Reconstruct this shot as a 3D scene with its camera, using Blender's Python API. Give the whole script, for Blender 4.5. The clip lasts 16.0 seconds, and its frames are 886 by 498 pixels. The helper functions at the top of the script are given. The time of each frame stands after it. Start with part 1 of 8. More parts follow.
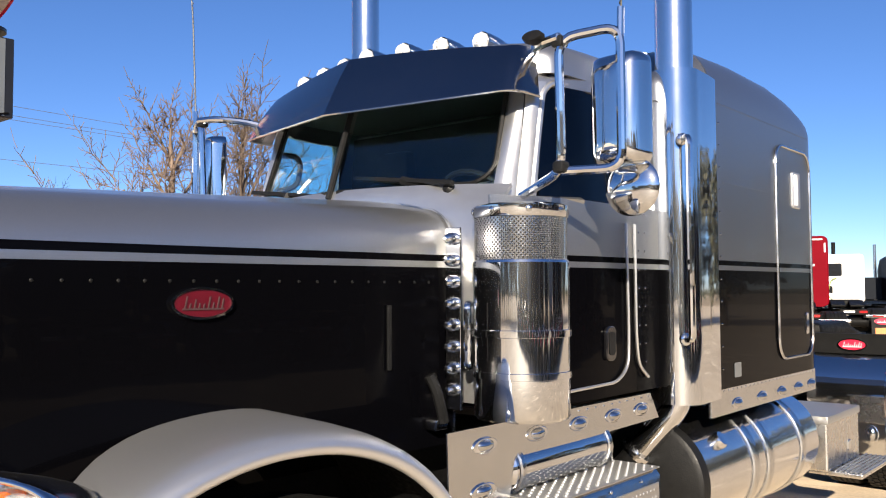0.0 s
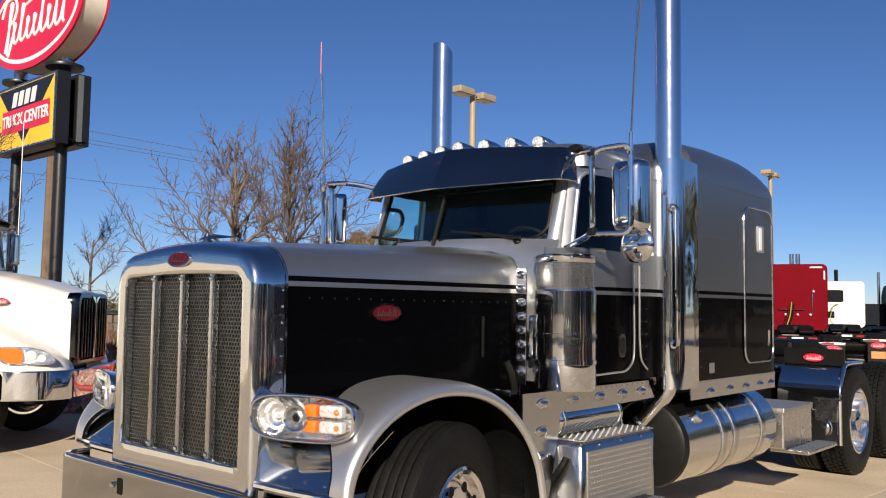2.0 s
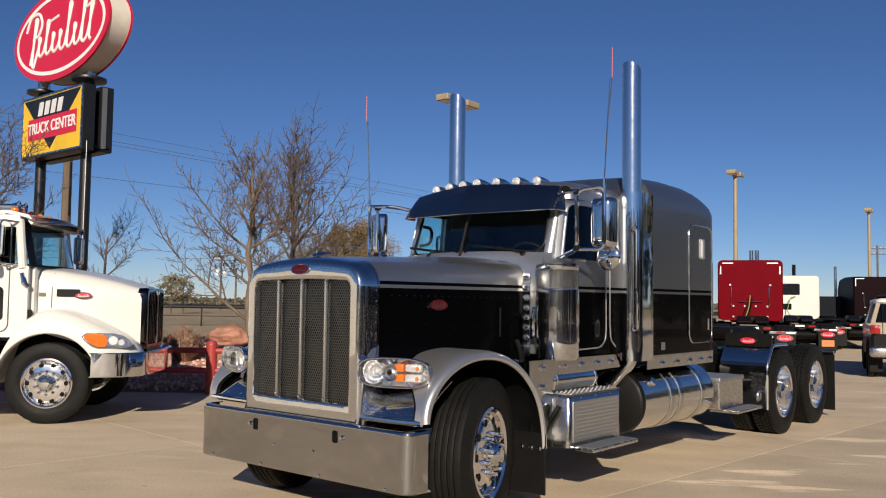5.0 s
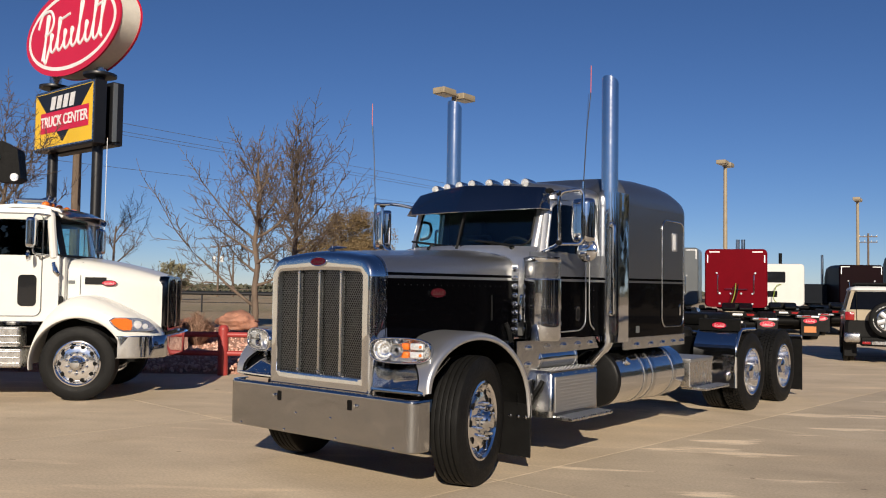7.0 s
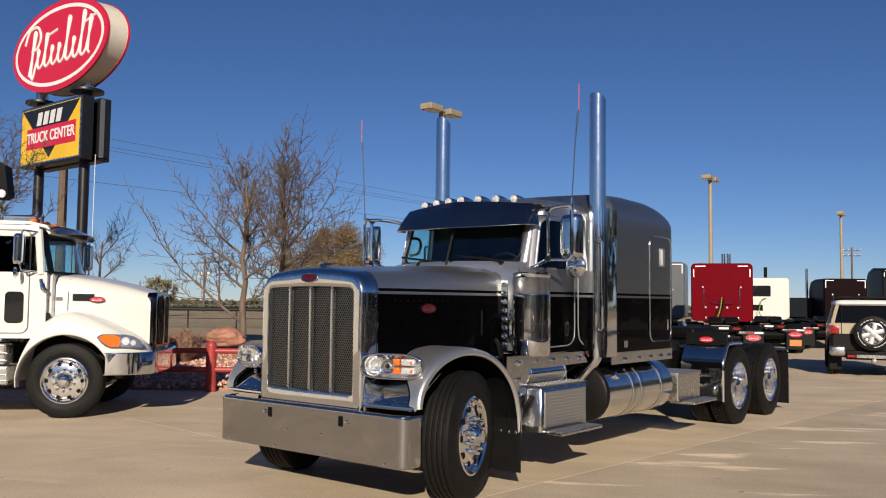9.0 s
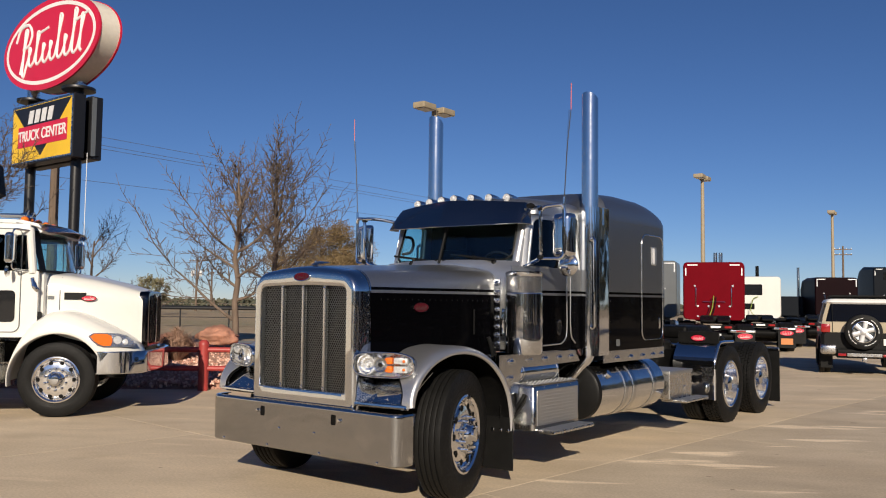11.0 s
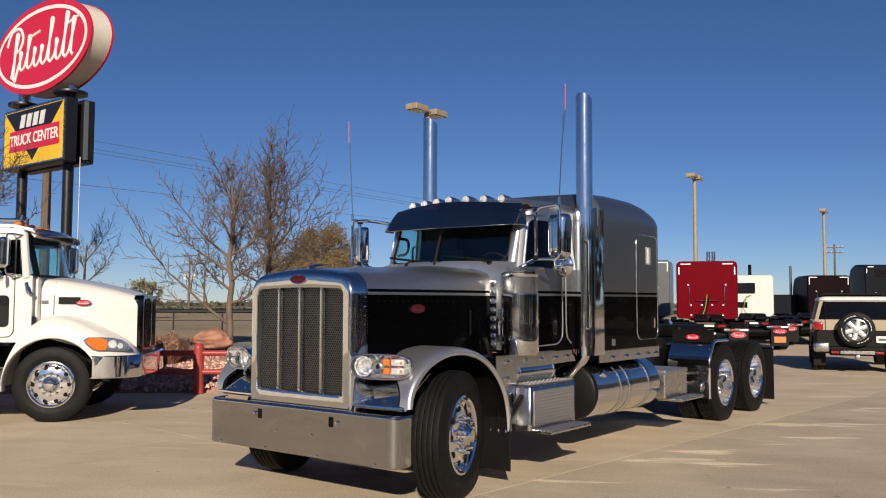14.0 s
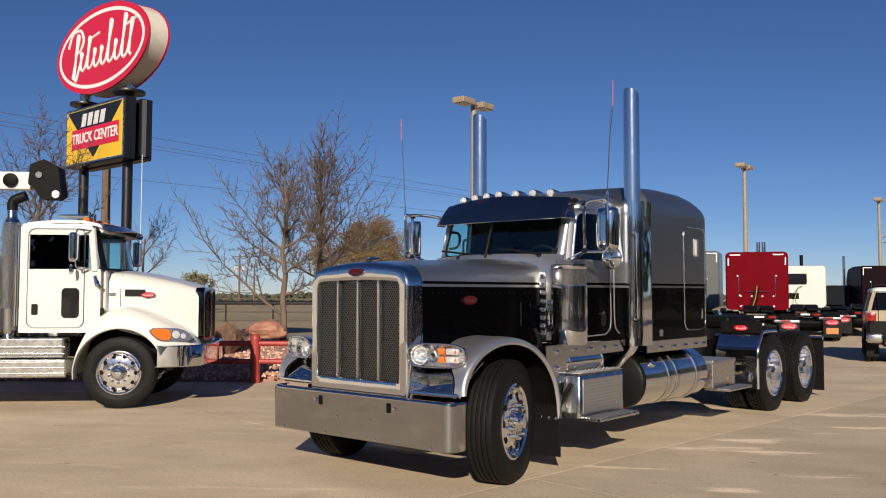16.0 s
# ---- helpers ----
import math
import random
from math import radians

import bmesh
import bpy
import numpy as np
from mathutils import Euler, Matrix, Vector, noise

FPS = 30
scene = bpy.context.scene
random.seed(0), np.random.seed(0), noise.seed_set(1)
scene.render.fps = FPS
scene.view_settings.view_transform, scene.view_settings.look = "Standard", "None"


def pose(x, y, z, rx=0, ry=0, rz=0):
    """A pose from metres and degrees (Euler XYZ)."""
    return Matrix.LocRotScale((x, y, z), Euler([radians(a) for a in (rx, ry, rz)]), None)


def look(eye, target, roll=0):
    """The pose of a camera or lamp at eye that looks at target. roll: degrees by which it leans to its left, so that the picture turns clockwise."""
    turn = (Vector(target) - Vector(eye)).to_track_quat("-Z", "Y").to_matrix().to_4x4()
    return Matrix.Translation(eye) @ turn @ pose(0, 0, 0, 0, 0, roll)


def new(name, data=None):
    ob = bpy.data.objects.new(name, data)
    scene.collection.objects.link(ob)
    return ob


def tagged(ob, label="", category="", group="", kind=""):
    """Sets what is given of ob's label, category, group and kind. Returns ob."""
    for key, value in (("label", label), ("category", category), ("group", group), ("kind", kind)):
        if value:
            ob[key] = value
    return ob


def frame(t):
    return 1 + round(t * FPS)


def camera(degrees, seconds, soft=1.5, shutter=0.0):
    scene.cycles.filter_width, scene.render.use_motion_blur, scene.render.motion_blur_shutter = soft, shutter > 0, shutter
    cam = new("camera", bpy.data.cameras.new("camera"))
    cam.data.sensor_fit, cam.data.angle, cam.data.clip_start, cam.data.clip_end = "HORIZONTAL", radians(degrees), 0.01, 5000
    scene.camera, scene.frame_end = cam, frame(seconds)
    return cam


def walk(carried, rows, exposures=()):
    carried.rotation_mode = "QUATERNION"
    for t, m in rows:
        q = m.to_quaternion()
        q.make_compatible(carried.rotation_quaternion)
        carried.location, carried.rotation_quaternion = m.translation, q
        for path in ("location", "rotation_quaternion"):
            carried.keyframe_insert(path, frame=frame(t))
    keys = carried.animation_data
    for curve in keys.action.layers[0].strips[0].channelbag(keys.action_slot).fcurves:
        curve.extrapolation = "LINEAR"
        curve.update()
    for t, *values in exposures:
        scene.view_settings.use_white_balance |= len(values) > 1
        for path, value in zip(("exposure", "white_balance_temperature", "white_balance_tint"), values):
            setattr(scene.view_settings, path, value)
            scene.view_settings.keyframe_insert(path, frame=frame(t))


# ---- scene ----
cam = camera(55.0, 16.0, 1.1)
EXPOSURES = [(0.0, 1.34), (0.5, 1.18), (1.5, 0.82), (2.5, 0.37), (3.5, 0.22), (16.0, 0.18)]
PATH = [
    (0, (2.894, -0.382, 1.652), (1.596, 1.136, 1.75), -0.3),
    (0.5, (3.102, -0.833, 1.664), (1.762, 0.646, 1.803), 0.6),
    (1, (3.368, -1.13, 1.635), (2.027, 0.346, 1.787), 0.3),
    (1.5, (3.63, -1.628, 1.633), (2.294, -0.147, 1.78), 0.6),
    (2, (3.838, -2.054, 1.642), (2.52, -0.557, 1.782), 0.8),
    (2.5, (4.066, -2.447, 1.645), (2.793, -0.91, 1.775), 0.4),
    (3, (4.178, -2.844, 1.667), (2.94, -1.279, 1.8), 0.9),
    (3.5, (4.455, -3.187, 1.631), (3.187, -1.647, 1.78), 1.1),
    (4, (4.622, -3.465, 1.657), (3.334, -1.943, 1.806), 0.7),
    (4.2, (4.663, -3.543, 1.651), (3.383, -2.012, 1.79), 0.7),
    (6.3, (5.328, -4.537, 1.648), (4.06, -2.993, 1.746), 0.9),
    (6.5, (5.398, -4.59, 1.647), (4.133, -3.043, 1.734), 0.9),
    (7, (5.483, -4.717, 1.663), (4.218, -3.171, 1.754), 0.9),
    (7.5, (5.467, -4.755, 1.672), (4.201, -3.211, 1.797), 0.7),
    (8, (5.474, -4.742, 1.67), (4.217, -3.193, 1.803), 0.7),
    (8.5, (5.488, -4.765, 1.67), (4.242, -3.206, 1.797), 0.6),
    (9, (5.49, -4.775, 1.671), (4.25, -3.211, 1.797), 0.7),
    (11.5, (5.5, -4.783, 1.672), (4.275, -3.206, 1.793), 0.7),
    (12, (5.498, -4.778, 1.674), (4.275, -3.2, 1.789), 0.7),
    (12.5, (5.497, -4.789, 1.672), (4.279, -3.206, 1.783), 0.5),
    (13, (5.497, -4.792, 1.672), (4.285, -3.205, 1.79), 0.7),
    (13.5, (5.494, -4.794, 1.674), (4.281, -3.21, 1.804), 0.7),
    (14, (5.488, -4.813, 1.673), (4.274, -3.228, 1.799), 0.2),
    (14.5, (5.505, -4.868, 1.671), (4.307, -3.272, 1.799), 0.5),
    (15, (5.591, -4.936, 1.665), (4.378, -3.35, 1.79), 1.2),
    (15.5, (5.663, -4.991, 1.67), (4.397, -3.446, 1.769), 0.6),
    (16, (5.627, -5.08, 1.673), (4.329, -3.562, 1.779), 0.1),
]
walk(cam, [(t, look(eye, target, roll)) for t, eye, target, roll in PATH], EXPOSURES)

# ---------- world, sun and exposure ----------
SUN_EL, SUN_DIR = radians(24), Vector((0.60, -0.80, 0.0))
world = bpy.data.worlds.new("world")
scene.world = world
world.use_nodes = True
wn = world.node_tree
wn.nodes.clear()
sky = wn.nodes.new("ShaderNodeTexSky")
sky.sky_type, sky.sun_disc = "NISHITA", False
sky.sun_elevation, sky.sun_rotation = SUN_EL, math.atan2(SUN_DIR.x, SUN_DIR.y)
sky.air_density, sky.dust_density, sky.ozone_density, sky.altitude = 1.0, 0.02, 4.0, 2600
bgn, won = wn.nodes.new("ShaderNodeBackground"), wn.nodes.new("ShaderNodeOutputWorld")
bgn.inputs["Strength"].default_value = 0.0525
hue = wn.nodes.new("ShaderNodeHueSaturation")
hue.inputs["Saturation"].default_value = 1.09
tint = wn.nodes.new("ShaderNodeMix")
tint.data_type, tint.blend_type = "RGBA", "MULTIPLY"
tint.inputs[0].default_value, tint.inputs[7].default_value = 1.0, (0.965, 0.965, 1.13, 1)
wn.links.new(sky.outputs[0], hue.inputs["Color"])
wn.links.new(hue.outputs[0], tint.inputs[6])
wn.links.new(tint.outputs[2], bgn.inputs["Color"])
wn.links.new(bgn.outputs[0], won.inputs["Surface"])

sun = new("sun", bpy.data.lights.new("sun", "SUN"))
sun.data.energy, sun.data.angle, sun.data.color = 5.0, radians(0.53), (1.0, 0.88, 0.72)
to_sun = Vector((SUN_DIR.x * math.cos(SUN_EL), SUN_DIR.y * math.cos(SUN_EL), math.sin(SUN_EL)))
sun.matrix_world = look(to_sun * 60, (0, 0, 0))


# ---------- materials ----------
def material(name):
    m = bpy.data.materials.new(name)
    m.use_nodes = True
    m.node_tree.nodes.clear()
    nt = m.node_tree
    out, bsdf = nt.nodes.new("ShaderNodeOutputMaterial"), nt.nodes.new("ShaderNodeBsdfPrincipled")
    nt.links.new(bsdf.outputs[0], out.inputs["Surface"])
    return m, nt, bsdf


def noise_node(nt, scale, detail=4.0, coord="Object", rough=0.55, stretch=None):
    tc, n = nt.nodes.new("ShaderNodeTexCoord"), nt.nodes.new("ShaderNodeTexNoise")
    n.inputs["Scale"].default_value, n.inputs["Detail"].default_value, n.inputs["Roughness"].default_value = scale, detail, rough
    src = tc.outputs[coord]
    if stretch:
        mp = nt.nodes.new("ShaderNodeMapping")
        mp.inputs["Scale"].default_value = stretch
        nt.links.new(src, mp.inputs["Vector"])
        src = mp.outputs[0]
    nt.links.new(src, n.inputs["Vector"])
    return n


def ramp(nt, src, stops, mode="LINEAR"):
    r = nt.nodes.new("ShaderNodeValToRGB")
    r.color_ramp.interpolation = mode
    el = r.color_ramp.elements
    while len(el) < len(stops):
        el.new(0.5)
    for e, (p, c) in zip(el, stops):
        e.position, e.color = p, (*c, 1) if len(c) == 3 else c
    nt.links.new(src, r.inputs["Fac"])
    return r


def bump(nt, bsdf, src, strength, distance=0.01):
    b = nt.nodes.new("ShaderNodeBump")
    b.inputs["Strength"].default_value, b.inputs["Distance"].default_value = strength, distance
    nt.links.new(src, b.inputs["Height"])
    nt.links.new(b.outputs[0], bsdf.inputs["Normal"])
    return b


def mixrgb(nt, fac, a, b, blend="MIX"):
    n = nt.nodes.new("ShaderNodeMix")
    n.data_type, n.blend_type = "RGBA", blend
    for key, val in ((0, fac), (6, a), (7, b)):
        if isinstance(val, (int, float)):
            n.inputs[key].default_value = val
        elif isinstance(val, tuple):
            n.inputs[key].default_value = (*val, 1)
        else:
            nt.links.new(val, n.inputs[key])
    return n.outputs[2]


def plain(name, colour, rough=0.5, metal=0.0, vary=0.12, scale=6.0, bumpy=0.0, bscale=60.0, coat=0.0, spec=0.5):
    """A surface of one colour with soft variation at two scales, and fine relief."""
    m, nt, b = material(name)
    n1, n2 = noise_node(nt, scale), noise_node(nt, scale * 9, 3)
    lo, hi = tuple(c * (1 - vary) for c in colour), tuple(min(1, c * (1 + vary)) for c in colour)
    r1 = ramp(nt, n1.outputs[0], [(0.3, lo), (0.7, hi)])
    r2 = ramp(nt, n2.outputs[0], [(0.3, (1 - vary * 0.6,) * 3), (0.7, (1,) * 3)])
    nt.links.new(mixrgb(nt, 1.0, r1.outputs[0], r2.outputs[0], "MULTIPLY"), b.inputs["Base Color"])
    rr = ramp(nt, n2.outputs[0], [(0.3, (max(0.0, rough * (1 - vary)),) * 3), (0.7, (min(1, rough * (1 + vary)),) * 3)])
    nt.links.new(rr.outputs[0], b.inputs["Roughness"])
    b.inputs["Metallic"].default_value = metal
    b.inputs["Coat Weight"].default_value = coat
    b.inputs["Coat Roughness"].default_value = 0.03
    b.inputs["Specular IOR Level"].default_value = spec
    if bumpy:
        bump(nt, b, noise_node(nt, bscale, 5).outputs[0], bumpy)
    return m


def chrome_like(name, colour=(0.86, 0.86, 0.87), rough=0.05, wave=0.015, wscale=2.5, smudge=0.05, haze=0.045, haze_rough=0.36):
    """Polished metal: a sharp mirror with a share of fine scratches that spread the light."""
    m, nt, b = material(name)
    b.inputs["Base Color"].default_value = (*colour, 1)
    b.inputs["Metallic"].default_value = 1.0
    n = noise_node(nt, 14, 5)
    r = ramp(nt, n.outputs[0], [(0.35, (rough,) * 3), (0.75, (rough + smudge,) * 3)])
    nt.links.new(r.outputs[0], b.inputs["Roughness"])
    if wave:
        bump(nt, b, noise_node(nt, wscale, 1.5).outputs[0], wave, 0.2)
    if haze:
        h, mx = nt.nodes.new("ShaderNodeBsdfPrincipled"), nt.nodes.new("ShaderNodeMixShader")
        h.inputs["Base Color"].default_value = (*colour, 1)
        h.inputs["Metallic"].default_value, h.inputs["Roughness"].default_value = 1.0, haze_rough
        hz = ramp(nt, noise_node(nt, 5, 4).outputs[0], [(0.3, (haze * 0.7,) * 3), (0.7, (haze * 1.3,) * 3)])
        nt.links.new(hz.outputs[0], mx.inputs[0])
        nt.links.new(b.outputs[0], mx.inputs[1])
        nt.links.new(h.outputs[0], mx.inputs[2])
        nt.links.new(mx.outputs[0], nt.nodes["Material Output"].inputs["Surface"])
    return m


CHROME = chrome_like("chrome", (0.645, 0.66, 0.68), 0.03, 0.012, 3.0, 0.04)
BUMPER_CHROME = chrome_like("bumper_chrome", (0.425, 0.432, 0.438), 0.04, 0.03, 2.6, 0.05)
SURROUND = chrome_like("surround_chrome", (0.66, 0.685, 0.71), 0.03, 0.03, 3.0, 0.04, 0.13, 0.30)
STACK_CHROME = chrome_like("stack_chrome", (0.70, 0.71, 0.73), 0.10, 0.010, 3.0, 0.06, 0.05)
STAINLESS = chrome_like("stainless", (0.53, 0.54, 0.55), 0.14, 0.012, 4.0, 0.10)
VISOR_STEEL = chrome_like("visor_steel", (0.26, 0.255, 0.265), 0.10, 0.006, 2.0, 0.05, 0.05)
STEP_STEEL = chrome_like("step_box_steel", (0.47, 0.465, 0.455), 0.10, 0.05, 5.0, 0.14, 0.10)
TANK = chrome_like("tank_aluminium", (0.70, 0.70, 0.70), 0.07, 0.012, 4.0, 0.08, 0.16, 0.34)
ALUMINIUM = chrome_like("aluminium", (0.58, 0.575, 0.565), 0.22, 0.0, 4.0, 0.12)
RIM_ALU = chrome_like("rim_aluminium", (0.82, 0.82, 0.83), 0.10, 0.0, 4.0, 0.08)


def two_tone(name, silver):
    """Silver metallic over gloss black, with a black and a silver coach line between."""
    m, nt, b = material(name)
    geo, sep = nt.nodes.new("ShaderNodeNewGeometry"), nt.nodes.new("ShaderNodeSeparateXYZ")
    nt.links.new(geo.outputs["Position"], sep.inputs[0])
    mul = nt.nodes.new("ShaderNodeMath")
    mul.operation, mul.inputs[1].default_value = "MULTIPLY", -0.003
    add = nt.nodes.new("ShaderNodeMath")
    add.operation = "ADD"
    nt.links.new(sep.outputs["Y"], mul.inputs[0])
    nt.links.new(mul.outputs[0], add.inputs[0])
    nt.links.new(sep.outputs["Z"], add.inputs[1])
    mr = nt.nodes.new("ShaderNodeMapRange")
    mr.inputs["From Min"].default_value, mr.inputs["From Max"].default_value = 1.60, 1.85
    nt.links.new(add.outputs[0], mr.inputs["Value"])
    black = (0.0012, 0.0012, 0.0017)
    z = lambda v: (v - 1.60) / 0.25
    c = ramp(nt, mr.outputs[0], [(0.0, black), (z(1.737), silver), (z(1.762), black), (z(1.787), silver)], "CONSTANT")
    k = ramp(nt, mr.outputs[0], [(0.0, (0, 0, 0)), (z(1.737), (1, 1, 1)), (z(1.762), (0, 0, 0)), (z(1.787), (1, 1, 1))], "CONSTANT")
    flake = noise_node(nt, 900, 2)
    fr = ramp(nt, flake.outputs[0], [(0.35, (0.82,) * 3), (0.7, (1.12,) * 3)])
    nt.links.new(mixrgb(nt, 1.0, c.outputs[0], fr.outputs[0], "MULTIPLY"), b.inputs["Base Color"])
    km = nt.nodes.new("ShaderNodeMath")
    km.operation, km.inputs[1].default_value = "MULTIPLY", 0.92
    nt.links.new(k.outputs[0], km.inputs[0])
    nt.links.new(km.outputs[0], b.inputs["Metallic"])
    rr = ramp(nt, k.outputs[0], [(0.0, (0.22,) * 3), (1.0, (0.31,) * 3)])
    nt.links.new(rr.outputs[0], b.inputs["Roughness"])
    b.inputs["Coat Weight"].default_value, b.inputs["Coat Roughness"].default_value, b.inputs["Coat IOR"].default_value = 0.20, 0.02, 1.27
    sp = ramp(nt, k.outputs[0], [(0.0, (0.02,) * 3), (1.0, (0.4,) * 3)])
    nt.links.new(sp.outputs[0], b.inputs["Specular IOR Level"])
    return m


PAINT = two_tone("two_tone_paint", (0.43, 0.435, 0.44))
# the same silver, darkened in its colour for the sleeper's dimmer sides
SHADED_PAINT = two_tone("shaded_two_tone_paint", (0.27, 0.277, 0.288))
SILVER = plain("silver_paint", (0.62, 0.623, 0.63), 0.40, 0.90, 0.012, 3, coat=0.5)
PILLAR = plain("pillar_silver", (0.57, 0.57, 0.565), 0.32, 0.9, 0.05, 3, coat=0.4)
BLACK_PAINT = plain("black_paint", (0.006, 0.006, 0.007), 0.2, 0.0, 0.1, 3, coat=0.9)
WHITE_PAINT = plain("white_paint", (0.70, 0.69, 0.645), 0.3, 0.0, 0.03, 2, coat=0.6)
RED_PAINT = plain("red_paint", (0.135, 0.001, 0.006), 0.45, 0.0, 0.08, 2, coat=0.0, spec=0.04)
GREY_PAINT = plain("grey_paint", (0.13, 0.14, 0.145), 0.35, 0.2, 0.06, 2, coat=0.15)
NAVY_PAINT = plain("navy_paint", (0.004, 0.006, 0.010), 0.4, 0.0, 0.1, 2, coat=0.0, spec=0.12)
MAROON_PAINT = plain("maroon_paint", (0.007, 0.0014, 0.0026), 0.4, 0.0, 0.1, 2, coat=0.0, spec=0.06)
BEIGE_PAINT = plain("beige_paint", (0.38, 0.32, 0.225), 0.35, 0.0, 0.05, 2, coat=0.6)
RUBBER = plain("tyre_rubber", (0.0065, 0.0064, 0.0062), 0.62, 0.0, 0.25, 8, 0.25, 90, spec=0.2)
FRAME_BLACK = plain("chassis_black", (0.0045, 0.0045, 0.0045), 0.55, 0.0, 0.3, 6, 0.2, 40, spec=0.10)
PLASTIC_BLACK = plain("black_plastic", (0.008, 0.008, 0.008), 0.45, 0.0, 0.2, 8, 0.1, 120, spec=0.16)
CABIN_DARK = plain("cabin_trim", (0.016, 0.016, 0.018), 0.75, 0.0, 0.2, 8, 0.2, 80)
CABIN_GREY = plain("cabin_grey", (0.045, 0.048, 0.05), 0.8, 0.0, 0.15, 8, 0.2, 80)
EMBLEM_RED = plain("emblem_red", (0.065, 0.002, 0.007), 0.4, 0.0, 0.08, 20, coat=0.1, spec=0.25)
EMBLEM_SCRIPT = plain("emblem_script", (0.10, 0.06, 0.06), 0.35, 0.6, 0.1, 30)
SIGN_RED = plain("sign_red", (0.54, 0.014, 0.045), 0.4, 0.0, 0.05, 1.5, coat=0.2)
SIGN_WHITE = plain("sign_white", (0.74, 0.73, 0.70), 0.45, 0.0, 0.05, 2)
SIGN_CREAM = plain("sign_cream", (0.66, 0.60, 0.50), 0.5, 0.0, 0.12, 1.2)
SIGN_YELLOW = plain("sign_yellow", (0.72, 0.45, 0.025), 0.42, 0.0, 0.05, 1.5)
SIGN_BLACK = plain("sign_black", (0.010, 0.010, 0.011), 0.38, 0.0, 0.15, 3)
RAIL_RED = plain("red_rail_paint", (0.36, 0.045, 0.040), 0.45, 0.0, 0.15, 5, 0.15, 50)
LAMP_ORANGE = plain("orange_plate", (0.55, 0.20, 0.06), 0.5, 0.0, 0.1, 8)
LAMP_TAN = plain("lamp_tan", (0.31, 0.25, 0.165), 0.55, 0.0, 0.1, 3, 0.05, 40)
WOOD_POLE = plain("weathered_wood", (0.14, 0.10, 0.07), 0.85, 0.0, 0.25, 2, 0.4, 30)
AMBER = plain("amber_lens", (0.80, 0.17, 0.008), 0.12, 0.0, 0.15, 60, 0.3, 160, coat=1.0)
RED_LENS = plain("red_lens", (0.28, 0.008, 0.008), 0.15, 0.0, 0.15, 60, 0.3, 160, coat=1.0)
LAMP_SILVER = plain("lamp_silver", (0.70, 0.70, 0.70), 0.16, 0.9, 0.15, 40, 0.8, 45)
CLEAR_LENS = plain("clear_lens", (0.84, 0.84, 0.83), 0.12, 0.4, 0.25, 70, 1.0, 70, coat=1.0)
LAMP_CHROME = chrome_like("lamp_reflector", (0.93, 0.93, 0.93), 0.06, 0.0, 3.0, 0.06, 0.25, 0.45)
STRIPE_WHITE = plain("reflective_white", (0.85, 0.85, 0.85), 0.4, 0.0, 0.04, 10)
BOARD_WHITE = plain("board_white", (0.62, 0.62, 0.62), 0.5, 0.0, 0.1, 10)
HOSE_GREEN = plain("green_hose", (0.22, 0.30, 0.04), 0.5, 0.0, 0.2, 12)
PINK_METAL = plain("antenna_red", (0.50, 0.10, 0.12), 0.5, 0.0, 0.1, 12)
WIRE = plain("steel_wire", (0.06, 0.06, 0.06), 0.5, 0.6, 0.1, 12)
JOINT = plain("joint_filler", (0.30, 0.24, 0.175), 0.9, 0.0, 0.15, 4, 0.2, 40)
CABLE = plain("power_cable", (0.09, 0.10, 0.13), 0.7, 0.0, 0.1, 1)


def glass(name, tint, rough=0.0, see=0.5):
    """A tinted pane: part clear, part mirror, by the angle of view."""
    m, nt, b = material(name)
    out = nt.nodes["Material Output"]
    nt.nodes.remove(b)
    tr, gl, mx, lw, pw, fr = (nt.nodes.new("ShaderNode" + k) for k in ("BsdfTransparent", "BsdfGlossy", "MixShader", "LayerWeight", "Math", "MapRange"))
    lw.inputs["Blend"].default_value = 0.5
    pw.operation, pw.inputs[1].default_value = "POWER", 5.0
    fr.inputs["To Min"].default_value, fr.inputs["To Max"].default_value = 0.04, 1.0
    nt.links.new(lw.outputs["Facing"], pw.inputs[0])
    nt.links.new(pw.outputs[0], fr.inputs["Value"])
    tr.inputs["Color"].default_value = (*tint, 1)
    gl.inputs["Color"].default_value, gl.inputs["Roughness"].default_value = (1, 1, 1, 1), rough
    nt.links.new(fr.outputs[0], mx.inputs[0])
    nt.links.new(tr.outputs[0], mx.inputs[1])
    nt.links.new(gl.outputs[0], mx.inputs[2])
    nt.links.new(mx.outputs[0], out.inputs["Surface"])
    return m


GLASS = glass("tinted_glass", (0.80, 0.935, 0.935))
CAR_GLASS = plain("privacy_glass", (0.004, 0.004, 0.005), 0.10, 0.0, 0.1, 3, spec=0.2)
DARK_GLASS = glass("dark_glass", (0.10, 0.12, 0.13))
LENS_GLASS = glass("lens_glass", (0.93, 0.95, 0.96))


def tread_plate():
    m, nt, b = material("tread_plate")
    b.inputs["Metallic"].default_value = 1.0
    b.inputs["Base Color"].default_value = (0.48, 0.475, 0.46, 1)
    b.inputs["Roughness"].default_value = 0.5
    return m


TREAD = tread_plate()


